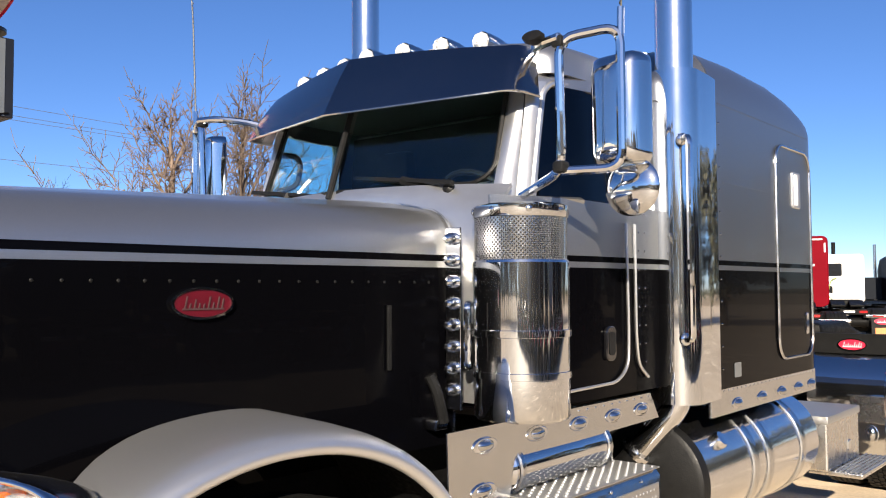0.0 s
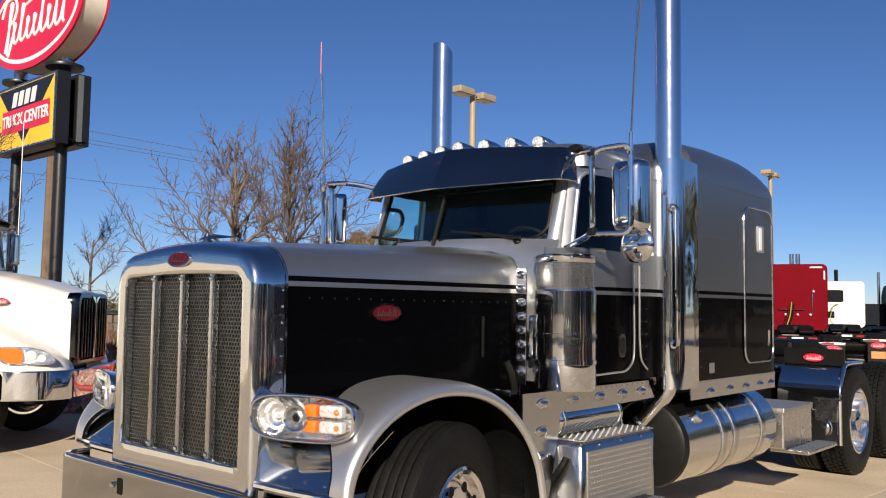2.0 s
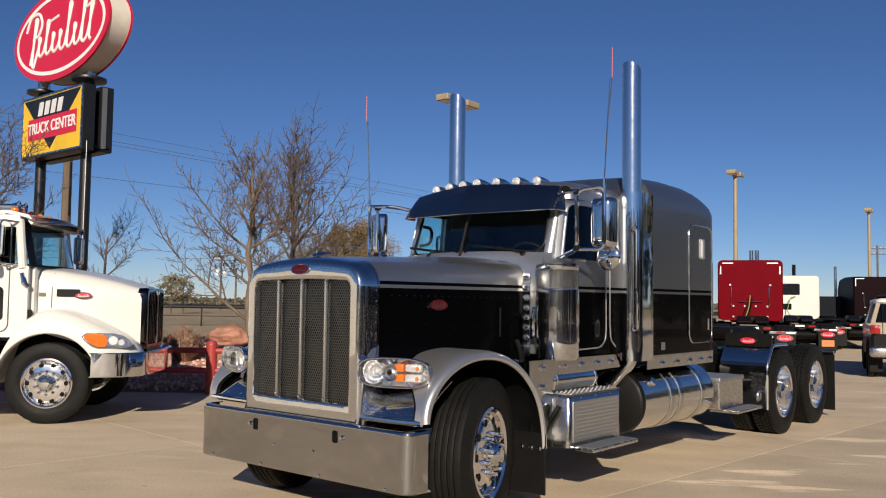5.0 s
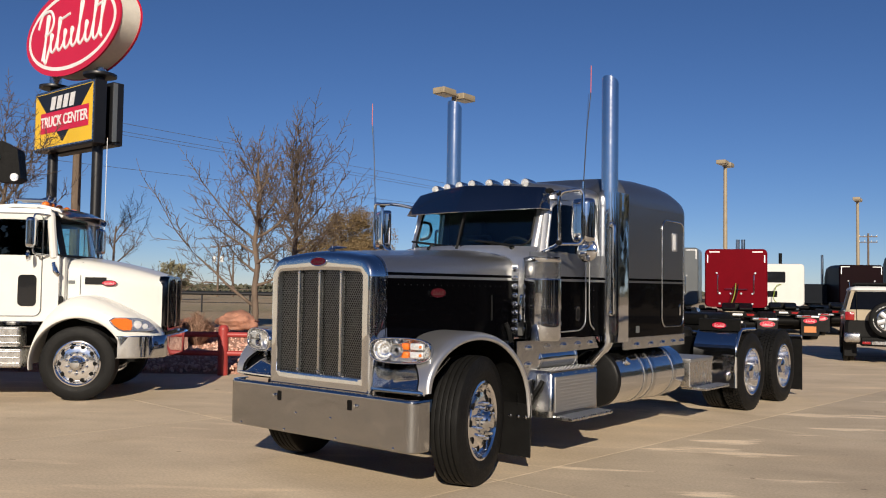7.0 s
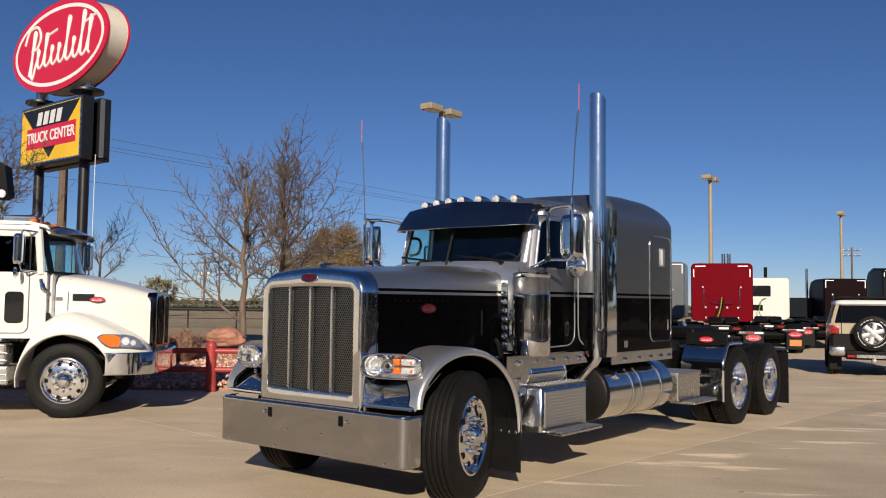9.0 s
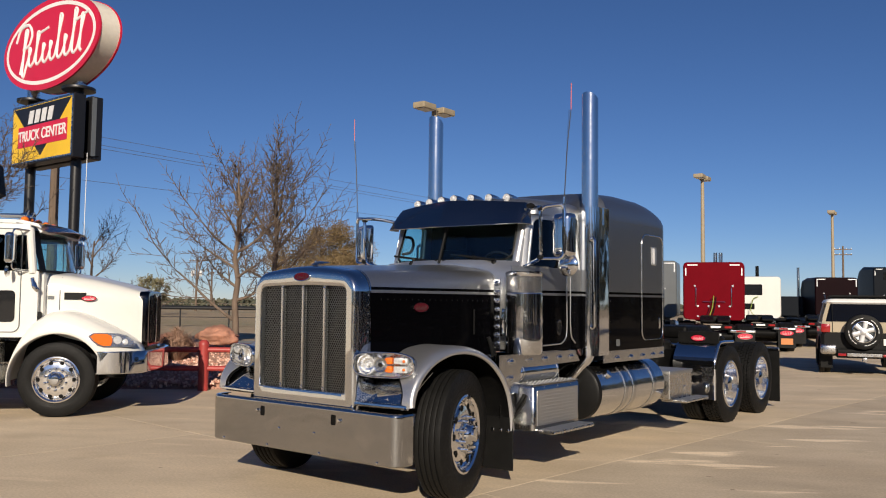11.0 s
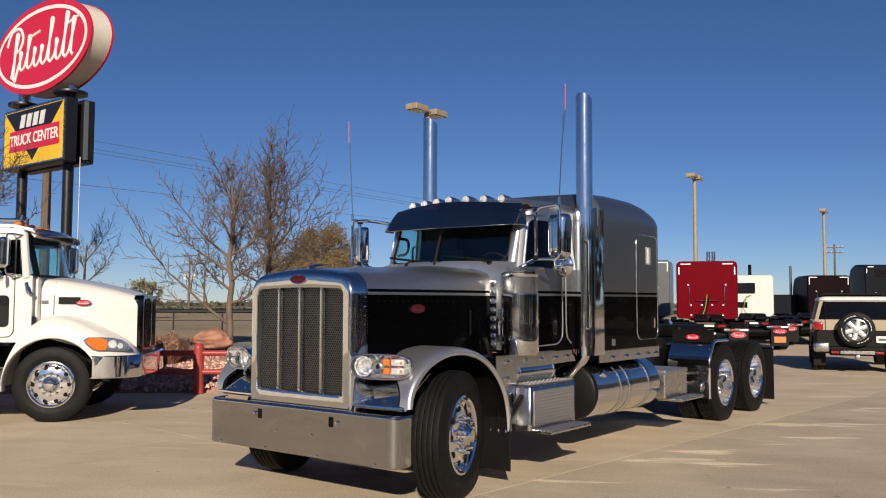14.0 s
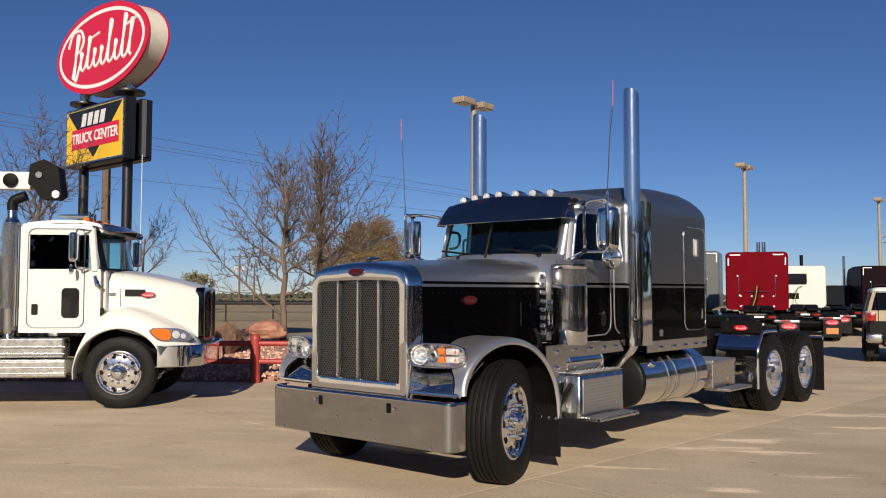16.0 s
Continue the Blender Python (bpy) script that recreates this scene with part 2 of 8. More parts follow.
def perforated(name, colour, pitch, metal=1.0, hole=0.34):
    """Dark round holes in staggered rows through sheet metal, by the position on the sheet."""
    m, nt, b = material(name)
    tc = nt.nodes.new("ShaderNodeTexCoord")
    v = nt.nodes.new("ShaderNodeTexVoronoi")
    v.inputs["Scale"].default_value = 1.0
    v.inputs["Randomness"].default_value = 0.0
    mp = nt.nodes.new("ShaderNodeMapping")
    mp.inputs["Scale"].default_value = (1 / pitch, 1 / pitch, 1 / pitch)
    mp.inputs["Rotation"].default_value = (0, 0, radians(45))
    nt.links.new(tc.outputs["UV"], mp.inputs[0])
    nt.links.new(mp.outputs[0], v.inputs["Vector"])
    r = ramp(nt, v.outputs["Distance"], [(hole - 0.04, (0, 0, 0)), (hole + 0.04, (1, 1, 1))])
    nt.links.new(mixrgb(nt, r.outputs[0], (0.004, 0.004, 0.004), colour), b.inputs["Base Color"])
    mm = nt.nodes.new("ShaderNodeMath")
    mm.operation, mm.inputs[1].default_value = "MULTIPLY", metal
    nt.links.new(r.outputs[0], mm.inputs[0])
    nt.links.new(mm.outputs[0], b.inputs["Metallic"])
    rr = ramp(nt, r.outputs[0], [(0.0, (0.9,) * 3), (1.0, (0.16,) * 3)])
    nt.links.new(rr.outputs[0], b.inputs["Roughness"])
    bump(nt, b, r.outputs[0], 0.6, 0.004)
    return m


GRILLE_MESH = chrome_like("punched_grille", (0.30, 0.305, 0.30), 0.34, 0.0, 4.0, 0.12)
CLEANER_MESH = perforated("punched_steel", (0.70, 0.69, 0.67), 0.0115, 1.0, 0.35)


# ---------- mesh tools ----------
def smooth(bm, angle=35):
    bm.normal_update()
    for f in bm.faces:
        f.smooth = True
    lim = radians(angle)
    area = {f: f.calc_area() for f in bm.faces}
    for e in bm.edges:
        if len(e.link_faces) != 2:
            e.smooth = False
            continue
        a, b = (area[f] for f in e.link_faces)
        turn = e.calc_face_angle(0)
        e.smooth = turn < lim and not (turn > 0.12 and max(a, b) > 12 * min(a, b))
    return bm


def mesh_of(name, bm, mat, angle=35):
    smooth(bm, angle)
    me = bpy.data.meshes.new(name)
    bm.to_mesh(me)
    bm.free()
    for m in mat if isinstance(mat, (list, tuple)) else [mat]:
        me.materials.append(m)
    return me


def part(name, bm, mat, parent, label="", angle=35):
    ob = new(name, mesh_of(name, bm, mat, angle))
    ob.parent = parent
    if label:
        tagged(ob, label)
    return ob


def stuff(name, bm, mat, parent, label=""):
    """Many tiny heads, too small to pick apart, as one part."""
    ob = part(name, bm, mat, parent, label)
    ob["kind"] = "stuff"
    return ob


def thing(name, label, category, m=None, group="", kind=""):
    ob = new(name)
    ob.empty_display_size = 0.3
    if m is not None:
        ob.matrix_basis = m
    return tagged(ob, label, category, group, kind)


def solo(name, bm, mat, label, category, m=None, group="", kind="", angle=35):
    ob = new(name, mesh_of(name, bm, mat, angle))
    if m is not None:
        ob.matrix_basis = m
    return tagged(ob, label, category, group, kind)


def again(src, name, parent, m=None):
    """Another part on the same mesh."""
    ob = new(name, src.data)
    ob.parent = parent
    if m is not None:
        ob.matrix_basis = m
    return ob


def box(lo, hi, bevel=0.0, seg=2, bm=None, m=None):
    bm = bm or bmesh.new()
    mid, size = [(a + b) / 2 for a, b in zip(lo, hi)], [max(1e-4, abs(b - a)) for a, b in zip(lo, hi)]
    mm = Matrix.Translation(mid) @ Matrix.Diagonal((*size, 1))
    vs = bmesh.ops.create_cube(bm, size=1, matrix=(m @ mm) if m is not None else mm)["verts"]
    if bevel:
        es = list({e for v in vs for e in v.link_edges})
        bmesh.ops.bevel(bm, geom=es, offset=min(bevel, min(size) * 0.45), segments=seg, affect="EDGES", profile=0.5)
    return bm


AX = {"x": Matrix.Rotation(radians(90), 4, "Y"), "y": Matrix.Rotation(radians(-90), 4, "X"), "z": Matrix.Identity(4)}


def lathe(profile, seg=32, axis="z", at=(0, 0, 0), bm=None, m=None, closed=False):
    """A body of turning: profile is (radius, height) pairs."""
    bm = bm or bmesh.new()
    t = (m if m is not None else Matrix.Translation(at) @ AX[axis])
    rings = []
    for r, h in profile:
        if r < 1e-5:
            rings.append([bm.verts.new(t @ Vector((0, 0, h)))])
        else:
            rings.append([bm.verts.new(t @ Vector((r * math.cos(a), r * math.sin(a), h))) for a in (2 * math.pi * i / seg for i in range(seg))])
    pairs = list(zip(rings, rings[1:])) + ([(rings[-1], rings[0])] if closed else [])
    for a, b in pairs:
        for i in range(seg):
            j = (i + 1) % seg
            if len(a) == 1 and len(b) == 1:
                continue
            if len(a) == 1:
                bm.faces.new((a[0], b[j], b[i]))
            elif len(b) == 1:
                bm.faces.new((a[i], a[j], b[0]))
            else:
                bm.faces.new((a[i], a[j], b[j], b[i]))
    bmesh.ops.recalc_face_normals(bm, faces=bm.faces)
    return bm


def cyl(r, h0, h1, axis="z", at=(0, 0, 0), seg=24, bev=0.0, bm=None, m=None):
    b = min(bev, r * 0.6, (h1 - h0) * 0.45)
    prof = [(0, h0), (r - b, h0), (r - b * 0.3, h0 + b * 0.3), (r, h0 + b), (r, h1 - b), (r - b * 0.3, h1 - b * 0.3), (r - b, h1), (0, h1)] if b else [(0, h0), (r, h0), (r, h1), (0, h1)]
    return lathe(prof, seg, axis, at, bm, m)


def rounded_path(pts, radius=0.06, n=5):
    pts = [Vector(p) for p in pts]
    out = [pts[0]]
    for a, b, c in zip(pts, pts[1:], pts[2:]):
        u, w = (a - b), (c - b)
        d = min(radius, u.length * 0.45, w.length * 0.45)
        p, q = b + u.normalized() * d, b + w.normalized() * d
        for i in range(n + 1):
            t = i / n
            out.append(p * (1 - t) ** 2 + b * 2 * t * (1 - t) + q * t * t)
    out.append(pts[-1])
    return out


def tube(pts, r, seg=10, bm=None, radius=0.06, taper=None, cap=True):
    bm = bm or bmesh.new()
    path = rounded_path(pts, radius) if radius and len(pts) > 2 else [Vector(p) for p in pts]
    rings, up = [], None
    for i, p in enumerate(path):
        d = (path[min(i + 1, len(path) - 1)] - path[max(i - 1, 0)]).normalized()
        if up is None:
            up = d.orthogonal().normalized()
        up = (up - d * up.dot(d)).normalized()
        s = d.cross(up)
        rr = r if taper is None else r + (taper - r) * i / max(1, len(path) - 1)
        rings.append([bm.verts.new(p + (up * math.cos(a) + s * math.sin(a)) * rr) for a in (2 * math.pi * k / seg for k in range(seg))])
    for a, b in zip(rings, rings[1:]):
        for k in range(seg):
            j = (k + 1) % seg
            bm.faces.new((a[k], a[j], b[j], b[k]))
    if cap:
        bm.faces.new(rings[0][::-1])
        bm.faces.new(rings[-1])
    return bm


def loft(sections, bm=None, loop=False, cap=False):
    """A skin over rows of points; loop closes each row."""
    bm = bm or bmesh.new()
    rows = [[bm.verts.new(p) for p in s] for s in sections]
    for a, b in zip(rows, rows[1:]):
        n = len(a)
        for i in range(n if loop else n - 1):
            j = (i + 1) % n
            bm.faces.new((a[i], a[j], b[j], b[i]))
    if cap:
        bm.faces.new(rows[0][::-1])
        bm.faces.new(rows[-1])
    bmesh.ops.recalc_face_normals(bm, faces=bm.faces)
    return bm


def thicken(bm, t, centre=None):
    """Gives a skin a thickness of |t| to its inner side, away from which its faces are turned."""
    if centre is None:
        n = max(1, len(bm.verts))
        mid = sum((v.co for v in bm.verts), Vector()) / n
        centre = Vector((mid.x * 0.3, mid.y + 0.4, mid.z - 0.3))
    centre = Vector(centre)
    bm.normal_update()
    if sum((f.calc_center_median() - centre).dot(f.normal) * f.calc_area() for f in bm.faces) < 0:
        bmesh.ops.reverse_faces(bm, faces=bm.faces)
    bm.normal_update()
    bmesh.ops.solidify(bm, geom=list(bm.faces), thickness=abs(t))
    bmesh.ops.recalc_face_normals(bm, faces=bm.faces)
    return bm


def rrect(w, h, r, n=5):
    """The outline of a rounded rectangle about the origin, anticlockwise."""
    r = min(r, w / 2 - 1e-4, h / 2 - 1e-4)
    out = []
    for cx, cy, a0 in ((w / 2 - r, h / 2 - r, 0), (-w / 2 + r, h / 2 - r, 90), (-w / 2 + r, -h / 2 + r, 180), (w / 2 - r, -h / 2 + r, 270)):
        out += [(cx + r * math.cos(radians(a0 + 90 * i / n)), cy + r * math.sin(radians(a0 + 90 * i / n))) for i in range(n + 1)]
    return out


def oval(w, h, n=40):
    return [(w / 2 * math.cos(2 * math.pi * i / n), h / 2 * math.sin(2 * math.pi * i / n)) for i in range(n)]


def slab(outline, depth, m, bevel=0.0, bm=None):
    """A flat plate of that outline; m takes its own x, y to the place and z to its front."""
    bm = bm or bmesh.new()
    k = bevel
    def ring(z, grow):
        n = len(outline)
        cx, cy = sum(p[0] for p in outline) / n, sum(p[1] for p in outline) / n
        out = []
        for i in range(n):
            a, b = Vector(outline[i - 1]), Vector(outline[(i + 1) % n])
            t = (b - a).normalized()
            out.append(bm.verts.new(m @ Vector((outline[i][0] - t.y * -grow, outline[i][1] - t.x * grow, z))))
        return out
    rows = [ring(-depth, 0), ring(-k, 0), ring(-k * 0.3, -k * 0.7), ring(0, -k * 1.4)] if k else [ring(-depth, 0), ring(0, 0)]
    n = len(outline)
    for a, b in zip(rows, rows[1:]):
        for i in range(n):
            j = (i + 1) % n
            bm.faces.new((a[i], a[j], b[j], b[i]))
    bm.faces.new(rows[0][::-1])
    bm.faces.new(rows[-1])
    return bm


def band(outline_a, outline_b, depth, m, bm=None):
    """A flat ring between two outlines with as many points."""
    bm = bm or bmesh.new()
    n = len(outline_a)
    v = [[bm.verts.new(m @ Vector((p[0], p[1], z))) for p in o] for o, z in ((outline_a, -depth), (outline_a, 0), (outline_b, 0), (outline_b, -depth))]
    for a, b in zip(v, v[1:] + v[:1]):
        for i in range(n):
            j = (i + 1) % n
            bm.faces.new((a[i], a[j], b[j], b[i]))
    bmesh.ops.recalc_face_normals(bm, faces=bm.faces)
    return bm


def facing(at, normal, up=(0, 0, 1)):
    """A pose whose z axis is the normal and whose y axis is up as far as may be."""
    z = Vector(normal).normalized()
    y = Vector(up)
    y = (y - z * y.dot(z)).normalized()
    x = y.cross(z)
    r = Matrix((x, y, z)).transposed().to_4x4()
    return Matrix.Translation(at) @ r


def domes(places, r, h, bm=None, seg=8):
    """Small round heads (rivets, bolts) at the poses given."""
    bm = bm or bmesh.new()
    for m in places:
        lathe([(r, 0), (r * 0.92, h * 0.5), (r * 0.55, h * 0.9), (0, h)], seg, bm=bm, m=m)
    return bm


def uv_plane(bm, fu):
    """Writes metres into the UVs, by a rule from place to (u, v)."""
    lay = bm.loops.layers.uv.verify()
    for f in bm.faces:
        for l in f.loops:
            l[lay].uv = fu(l.vert.co)
    return bm


# ---------- emblems ----------
def script_strokes(w, h):
    """Plain slanted bars in the place of a written word: (x, y, width, height) of each."""
    out, n = [], 9
    tall = [1.0, 0.45, 0.75, 0.45, 0.42, 0.95, 0.5, 0.95, 0.8]
    for i in range(n):
        out.append((-w / 2 + w * (i + 0.5) / n, -h * 0.35, w / n * 0.26, h * tall[i] * 0.8))
    return out


def emblem(parent, m, w=0.21, h=0.10, mat=None, name="emblem", strokes=True):
    """An oval badge with a bright rim; the lettering is plain bars."""
    ob = part(name, slab(oval(w - 0.012, h - 0.012), 0.010, m @ Matrix.Translation((0, 0, 0.008)), 0.003), mat or EMBLEM_RED, parent, "red oval badge with a bright rim")
    part("rim", band(oval(w, h), oval(w - 0.016, h - 0.016), 0.012, m @ Matrix.Translation((0, 0, 0.012))), CHROME, ob)
    if strokes:
        bm = bmesh.new()
        k = 0.22
        for x, y, sw, sh in script_strokes(w * 0.66, h * 0.5):
            o = [(x - sw / 2, y), (x + sw / 2, y), (x + sw / 2 + k * sh, y + sh), (x - sw / 2 + k * sh, y + sh)]
            slab(o, 0.003, m @ Matrix.Translation((0, 0, 0.0115)), bm=bm)
        slab([(-w * 0.33, -h * 0.2), (w * 0.33, -h * 0.2), (w * 0.33, -h * 0.15), (-w * 0.33, -h * 0.15)], 0.003, m @ Matrix.Translation((0, 0, 0.0117)), bm=bm)
        part("bars", bm, EMBLEM_SCRIPT if mat is None else SIGN_WHITE, ob)
    return ob


# ---------- wheels ----------
def tyre_bm(R, width, rim_r, grooves=4):
    hw, prof = width / 2, []
    prof += [(rim_r, -hw * 0.78), (rim_r + 0.02, -hw * 0.86), (rim_r + 0.08, -hw * 0.98), (R - 0.12, -hw), (R - 0.05, -hw * 0.93), (R - 0.02, -hw * 0.86), (R - 0.006, -hw * 0.80)]
    for i in range(grooves):
        c = -hw * 0.8 + (i + 1) * (hw * 1.6) / (grooves + 1)
        g = 0.0065
        prof += [(R, c - g - 0.006), (R - 0.002, c - g), (R - 0.016, c - g * 0.7), (R - 0.016, c + g * 0.7), (R - 0.002, c + g), (R, c + g + 0.006)]
    prof += [(R - 0.006, hw * 0.80), (R - 0.02, hw * 0.86), (R - 0.05, hw * 0.93), (R - 0.12, hw), (rim_r + 0.08, hw * 0.98), (rim_r + 0.02, hw * 0.86), (rim_r, hw * 0.78)]
    return lathe(prof, 72, closed=False)


def tread_blocks(R, width, n=54):
    """Short blocks of a drive tyre's tread, in staggered rows."""
    bm = bmesh.new()
    hw = width / 2
    for row, c in enumerate((-0.66, -0.33, 0.0, 0.33, 0.66)):
        for i in range(n):
            a = 2 * math.pi * (i + 0.5 * (row % 2)) / n
            m = Matrix.Rotation(a, 4, "Z") @ Matrix.Translation((R + 0.002, 0, c * hw)) @ Matrix.Rotation(radians(14 if row % 2 else -14), 4, "X")
            box((-0.012, -R * math.pi / n * 0.72, -hw * 0.14), (0.006, R * math.pi / n * 0.72, hw * 0.14), bm=bm, m=m)
    return bm


def disc_wheel(parent, m, R=0.545, width=0.29, rim_r=0.315, dish=0.05, hub="cap", drive=False, name="wheel", simple=False):
    """A truck wheel; its own z axis points outwards. dish: how far the disc stands proud (or, below 0, deep) of the tyre's middle."""
    wheel = part(name, tyre_bm(R, width, rim_r), RUBBER, parent, "black rubber tyre on a polished aluminium rim")
    wheel.matrix_basis = m
    if drive:
        part("tread", tread_blocks(R, width), RUBBER, wheel)
    hw = width / 2
    rings = [(rim_r + 0.018, hw * 0.80), (rim_r + 0.020, hw * 0.90), (rim_r + 0.004, hw * 0.94), (rim_r - 0.016, hw * 0.84), (rim_r - 0.022, hw * 0.55), (rim_r - 0.04, hw * 0.30 + dish * 0.3)]
    bm = lathe(rings + [(rim_r - 0.055, dish), (0.235, dish + 0.030), (0.165, dish + 0.045), (0.13, dish + 0.045), (0.0, dish + 0.045)], 60)
    lathe([(rim_r + 0.018, -hw * 0.8), (rim_r - 0.02, -hw * 0.8), (rim_r - 0.03, 0), (rim_r - 0.022, hw * 0.55)], 48, bm=bm)
    rim = part("rim", bm, RIM_ALU, wheel, "polished aluminium rim")
    for i in range(10):
        a = 2 * math.pi * (i + 0.5) / 10
        mm = Matrix.Translation((0.236 * math.cos(a), 0.236 * math.sin(a), dish + 0.030))
        if i == 0:
            hole = part("hand_hole", lathe([(0.030, 0.0), (0.029, 0.004), (0.024, 0.0045), (0.0, 0.0045)], 14), FRAME_BLACK, rim)
            hole.matrix_basis = mm
        else:
            again(hole, "hand_hole", rim, mm)
    for i in range(10):
        a = 2 * math.pi * i / 10
        mm = Matrix.Translation((0.146 * math.cos(a), 0.146 * math.sin(a), dish + 0.043))
        if i == 0:
            first = part("lug_nut", lathe([(0.021, 0), (0.021, 0.012), (0.017, 0.018), (0.016, 0.045), (0.011, 0.056), (0, 0.058)], 8), CHROME, rim)
            first.matrix_basis = mm
        else:
            again(first, "lug_nut", rim, mm)
    d = dish + 0.043
    if hub == "cap":
        part("hub_cap", lathe([(0.118, d), (0.118, d + 0.012), (0.098, d + 0.020), (0.085, d + 0.055), (0.080, d + 0.062), (0.062, d + 0.070), (0.058, d + 0.090), (0.0, d + 0.098)], 28), CHROME, rim)
    else:
        part("hub_cap", lathe([(0.118, d), (0.112, d + 0.04), (0.105, d + 0.10), (0.10, d + 0.15), (0.08, d + 0.165), (0.0, d + 0.172)], 28), CHROME, rim)
    return wheel


def wheel_pose(x, y, z, out=1, steer=0):
    """The pose of a wheel whose outer side looks to +x (out=1) or -x."""
    return Matrix.Translation((x, y, z)) @ Matrix.Rotation(radians(steer), 4, "Z") @ Matrix.Rotation(radians(90 * out), 4, "Y")


# ================= the black and silver truck =================
truck = thing("truck_tractor", "long-nosed black and silver sleeper tractor with chrome stacks and bumper", "truck")


def mirror_x(bm):
    """A copy of the mesh on the other side of the truck."""
    b2 = bm.copy()
    bmesh.ops.scale(b2, vec=(-1, 1, 1), verts=b2.verts)
    bmesh.ops.reverse_faces(b2, faces=b2.faces)
    return b2


# frame rails, axles, cross members
for sx in (1, -1):
    bm = box((sx * 0.39, 0.55, 0.74), (sx * 0.47, 9.85, 1.02), 0.008)
    part("frame_rail", bm, FRAME_BLACK, truck, "black steel frame rail")
for y in (1.6, 3.2, 5.6, 6.6, 9.8):
    part("cross_member", box((-0.39, y - 0.05, 0.78), (0.39, y + 0.05, 0.98), 0.01), FRAME_BLACK, truck)
bm = cyl(0.06, -0.95, 0.95, "x", (0, 1.11, 0.5))
part("front_axle", bm, FRAME_BLACK, truck)
AXLES = (7.50, 8.88)
for y in AXLES:
    bm = cyl(0.085, -0.9, 0.9, "x", (0, y, 0.545))
    lathe([(0, -0.2), (0.12, -0.18), (0.2, -0.05), (0.2, 0.05), (0.12, 0.18), (0, 0.2)], 20, "y", (0, y, 0.545), bm)
    part("drive_axle", bm, FRAME_BLACK, truck)
bm = box((-0.42, 0.95, 0.62), (0.42, 2.2, 1.15), 0.06)
part("engine_block", bm, FRAME_BLACK, truck)

# wheels
STEER = 15
disc_wheel(truck, wheel_pose(1.03, 1.11, 0.545, 1, STEER), dish=0.085, hub="cap", name="front_wheel")
disc_wheel(truck, wheel_pose(-1.03, 1.11, 0.545, -1, STEER), dish=0.085, hub="cap", name="front_wheel")
for y in AXLES:
    for sx in (1, -1):
        disc_wheel(truck, wheel_pose(sx * 1.075, y, 0.545, sx), dish=-0.075, hub="drive", drive=True, name="drive_wheel")
        inner = part("inner_tyre", tyre_bm(0.545, 0.28, 0.30), RUBBER, truck)
        inner.matrix_basis = wheel_pose(sx * 0.76, y, 0.545, sx)

# bumper
def bumper_plan():
    hw, y0, r, back = 1.155, 0.245, 0.10, 0.44
    pts = [(-hw, back)]
    pts += [(-hw + r - r * math.cos(radians(a)), y0 + r - r * math.sin(radians(a))) for a in range(0, 91, 10)]
    pts += [(x, y0) for x in np.linspace(-hw + r, hw - r, 9)[1:-1]]
    pts += [(hw - r + r * math.sin(radians(a)), y0 + r - r * math.cos(radians(a))) for a in range(0, 91, 10)]
    return pts + [(hw, back)]


plan = bumper_plan()
cy, secs = 0.6, []
for z, inset in ((0.395, 0.045), (0.382, 0.030), (0.377, 0.012), (0.388, 0.0), (0.40, 0.0), (0.45, 0.0), (0.62, 0.0), (0.745, 0.0), (0.764, 0.0), (0.772, 0.001), (0.783, 0.007), (0.788, 0.022), (0.786, 0.05)):
    row = []
    for i, (x, y) in enumerate(plan):
        a, b = Vector(plan[max(0, i - 1)]), Vector(plan[min(len(plan) - 1, i + 1)])
        t = (b - a).normalized()
        row.append(Vector((x - t.y * inset, y + t.x * inset, z)))
    secs.append(row)
bm = thicken(loft(secs), -0.006)
bumper = part("bumper", bm, BUMPER_CHROME, truck, "wide polished chrome bumper")
for x in (-0.42, 0.46):
    m = facing((x, 0.2445, 0.69), (0, -1, 0))
    part("tow_hole", slab(rrect(0.055, 0.085, 0.012), 0.03, m @ Matrix.Translation((0, 0, 0.003)), 0.002), FRAME_BLACK, bumper)
    part("tow_pin", lathe([(0.016, 0), (0.016, 0.012), (0.012, 0.02), (0, 0.022)], 12, m=m @ Matrix.Translation((0.075 if x > 0 else -0.06, 0.0, 0))), CHROME, bumper)
stuff("bolt_heads", domes([facing((x, 0.245, 0.56), (0, -1, 0)) for x in (-0.20, 0.235)] + [facing((x, 0.245, 0.40), (0, -1, 0)) for x in (-0.95, -0.35, 0.30, 0.95)], 0.012, 0.008), CHROME, bumper)

# grille surround: rounded shell from the mesh opening to the seam with the hood
def crown_outline(hw, z0, z1, rise, r, n=8):
    """A closed outline: square foot, rounded shoulders, a slightly arched top."""
    pts = []
    for i in range(n + 1):
        pts.append((hw, z0 + (z1 - r - z0) * i / n))
    for i in range(1, n + 1):
        a = radians(90 * i / n)
        pts.append((hw - r + r * math.cos(a), z1 - r + r * math.sin(a)))
    for i in range(1, 2 * n):
        t = i / (2 * n)
        x = (hw - r) * (1 - 2 * t)
        pts.append((x, z1 + rise * (1 - (x / (hw - r)) ** 2)))
    for i in range(n + 1):
        a = radians(90 + 90 * i / n)
        pts.append((-hw + r + r * math.cos(a), z1 - r + r * math.sin(a)))
    for i in range(1, n + 1):
        pts.append((-hw, z1 - r - (z1 - r - z0) * i / n))
    for i in range(1, 2 * n):
        pts.append((-hw + 2 * hw * i / (2 * n), z0))
    return pts


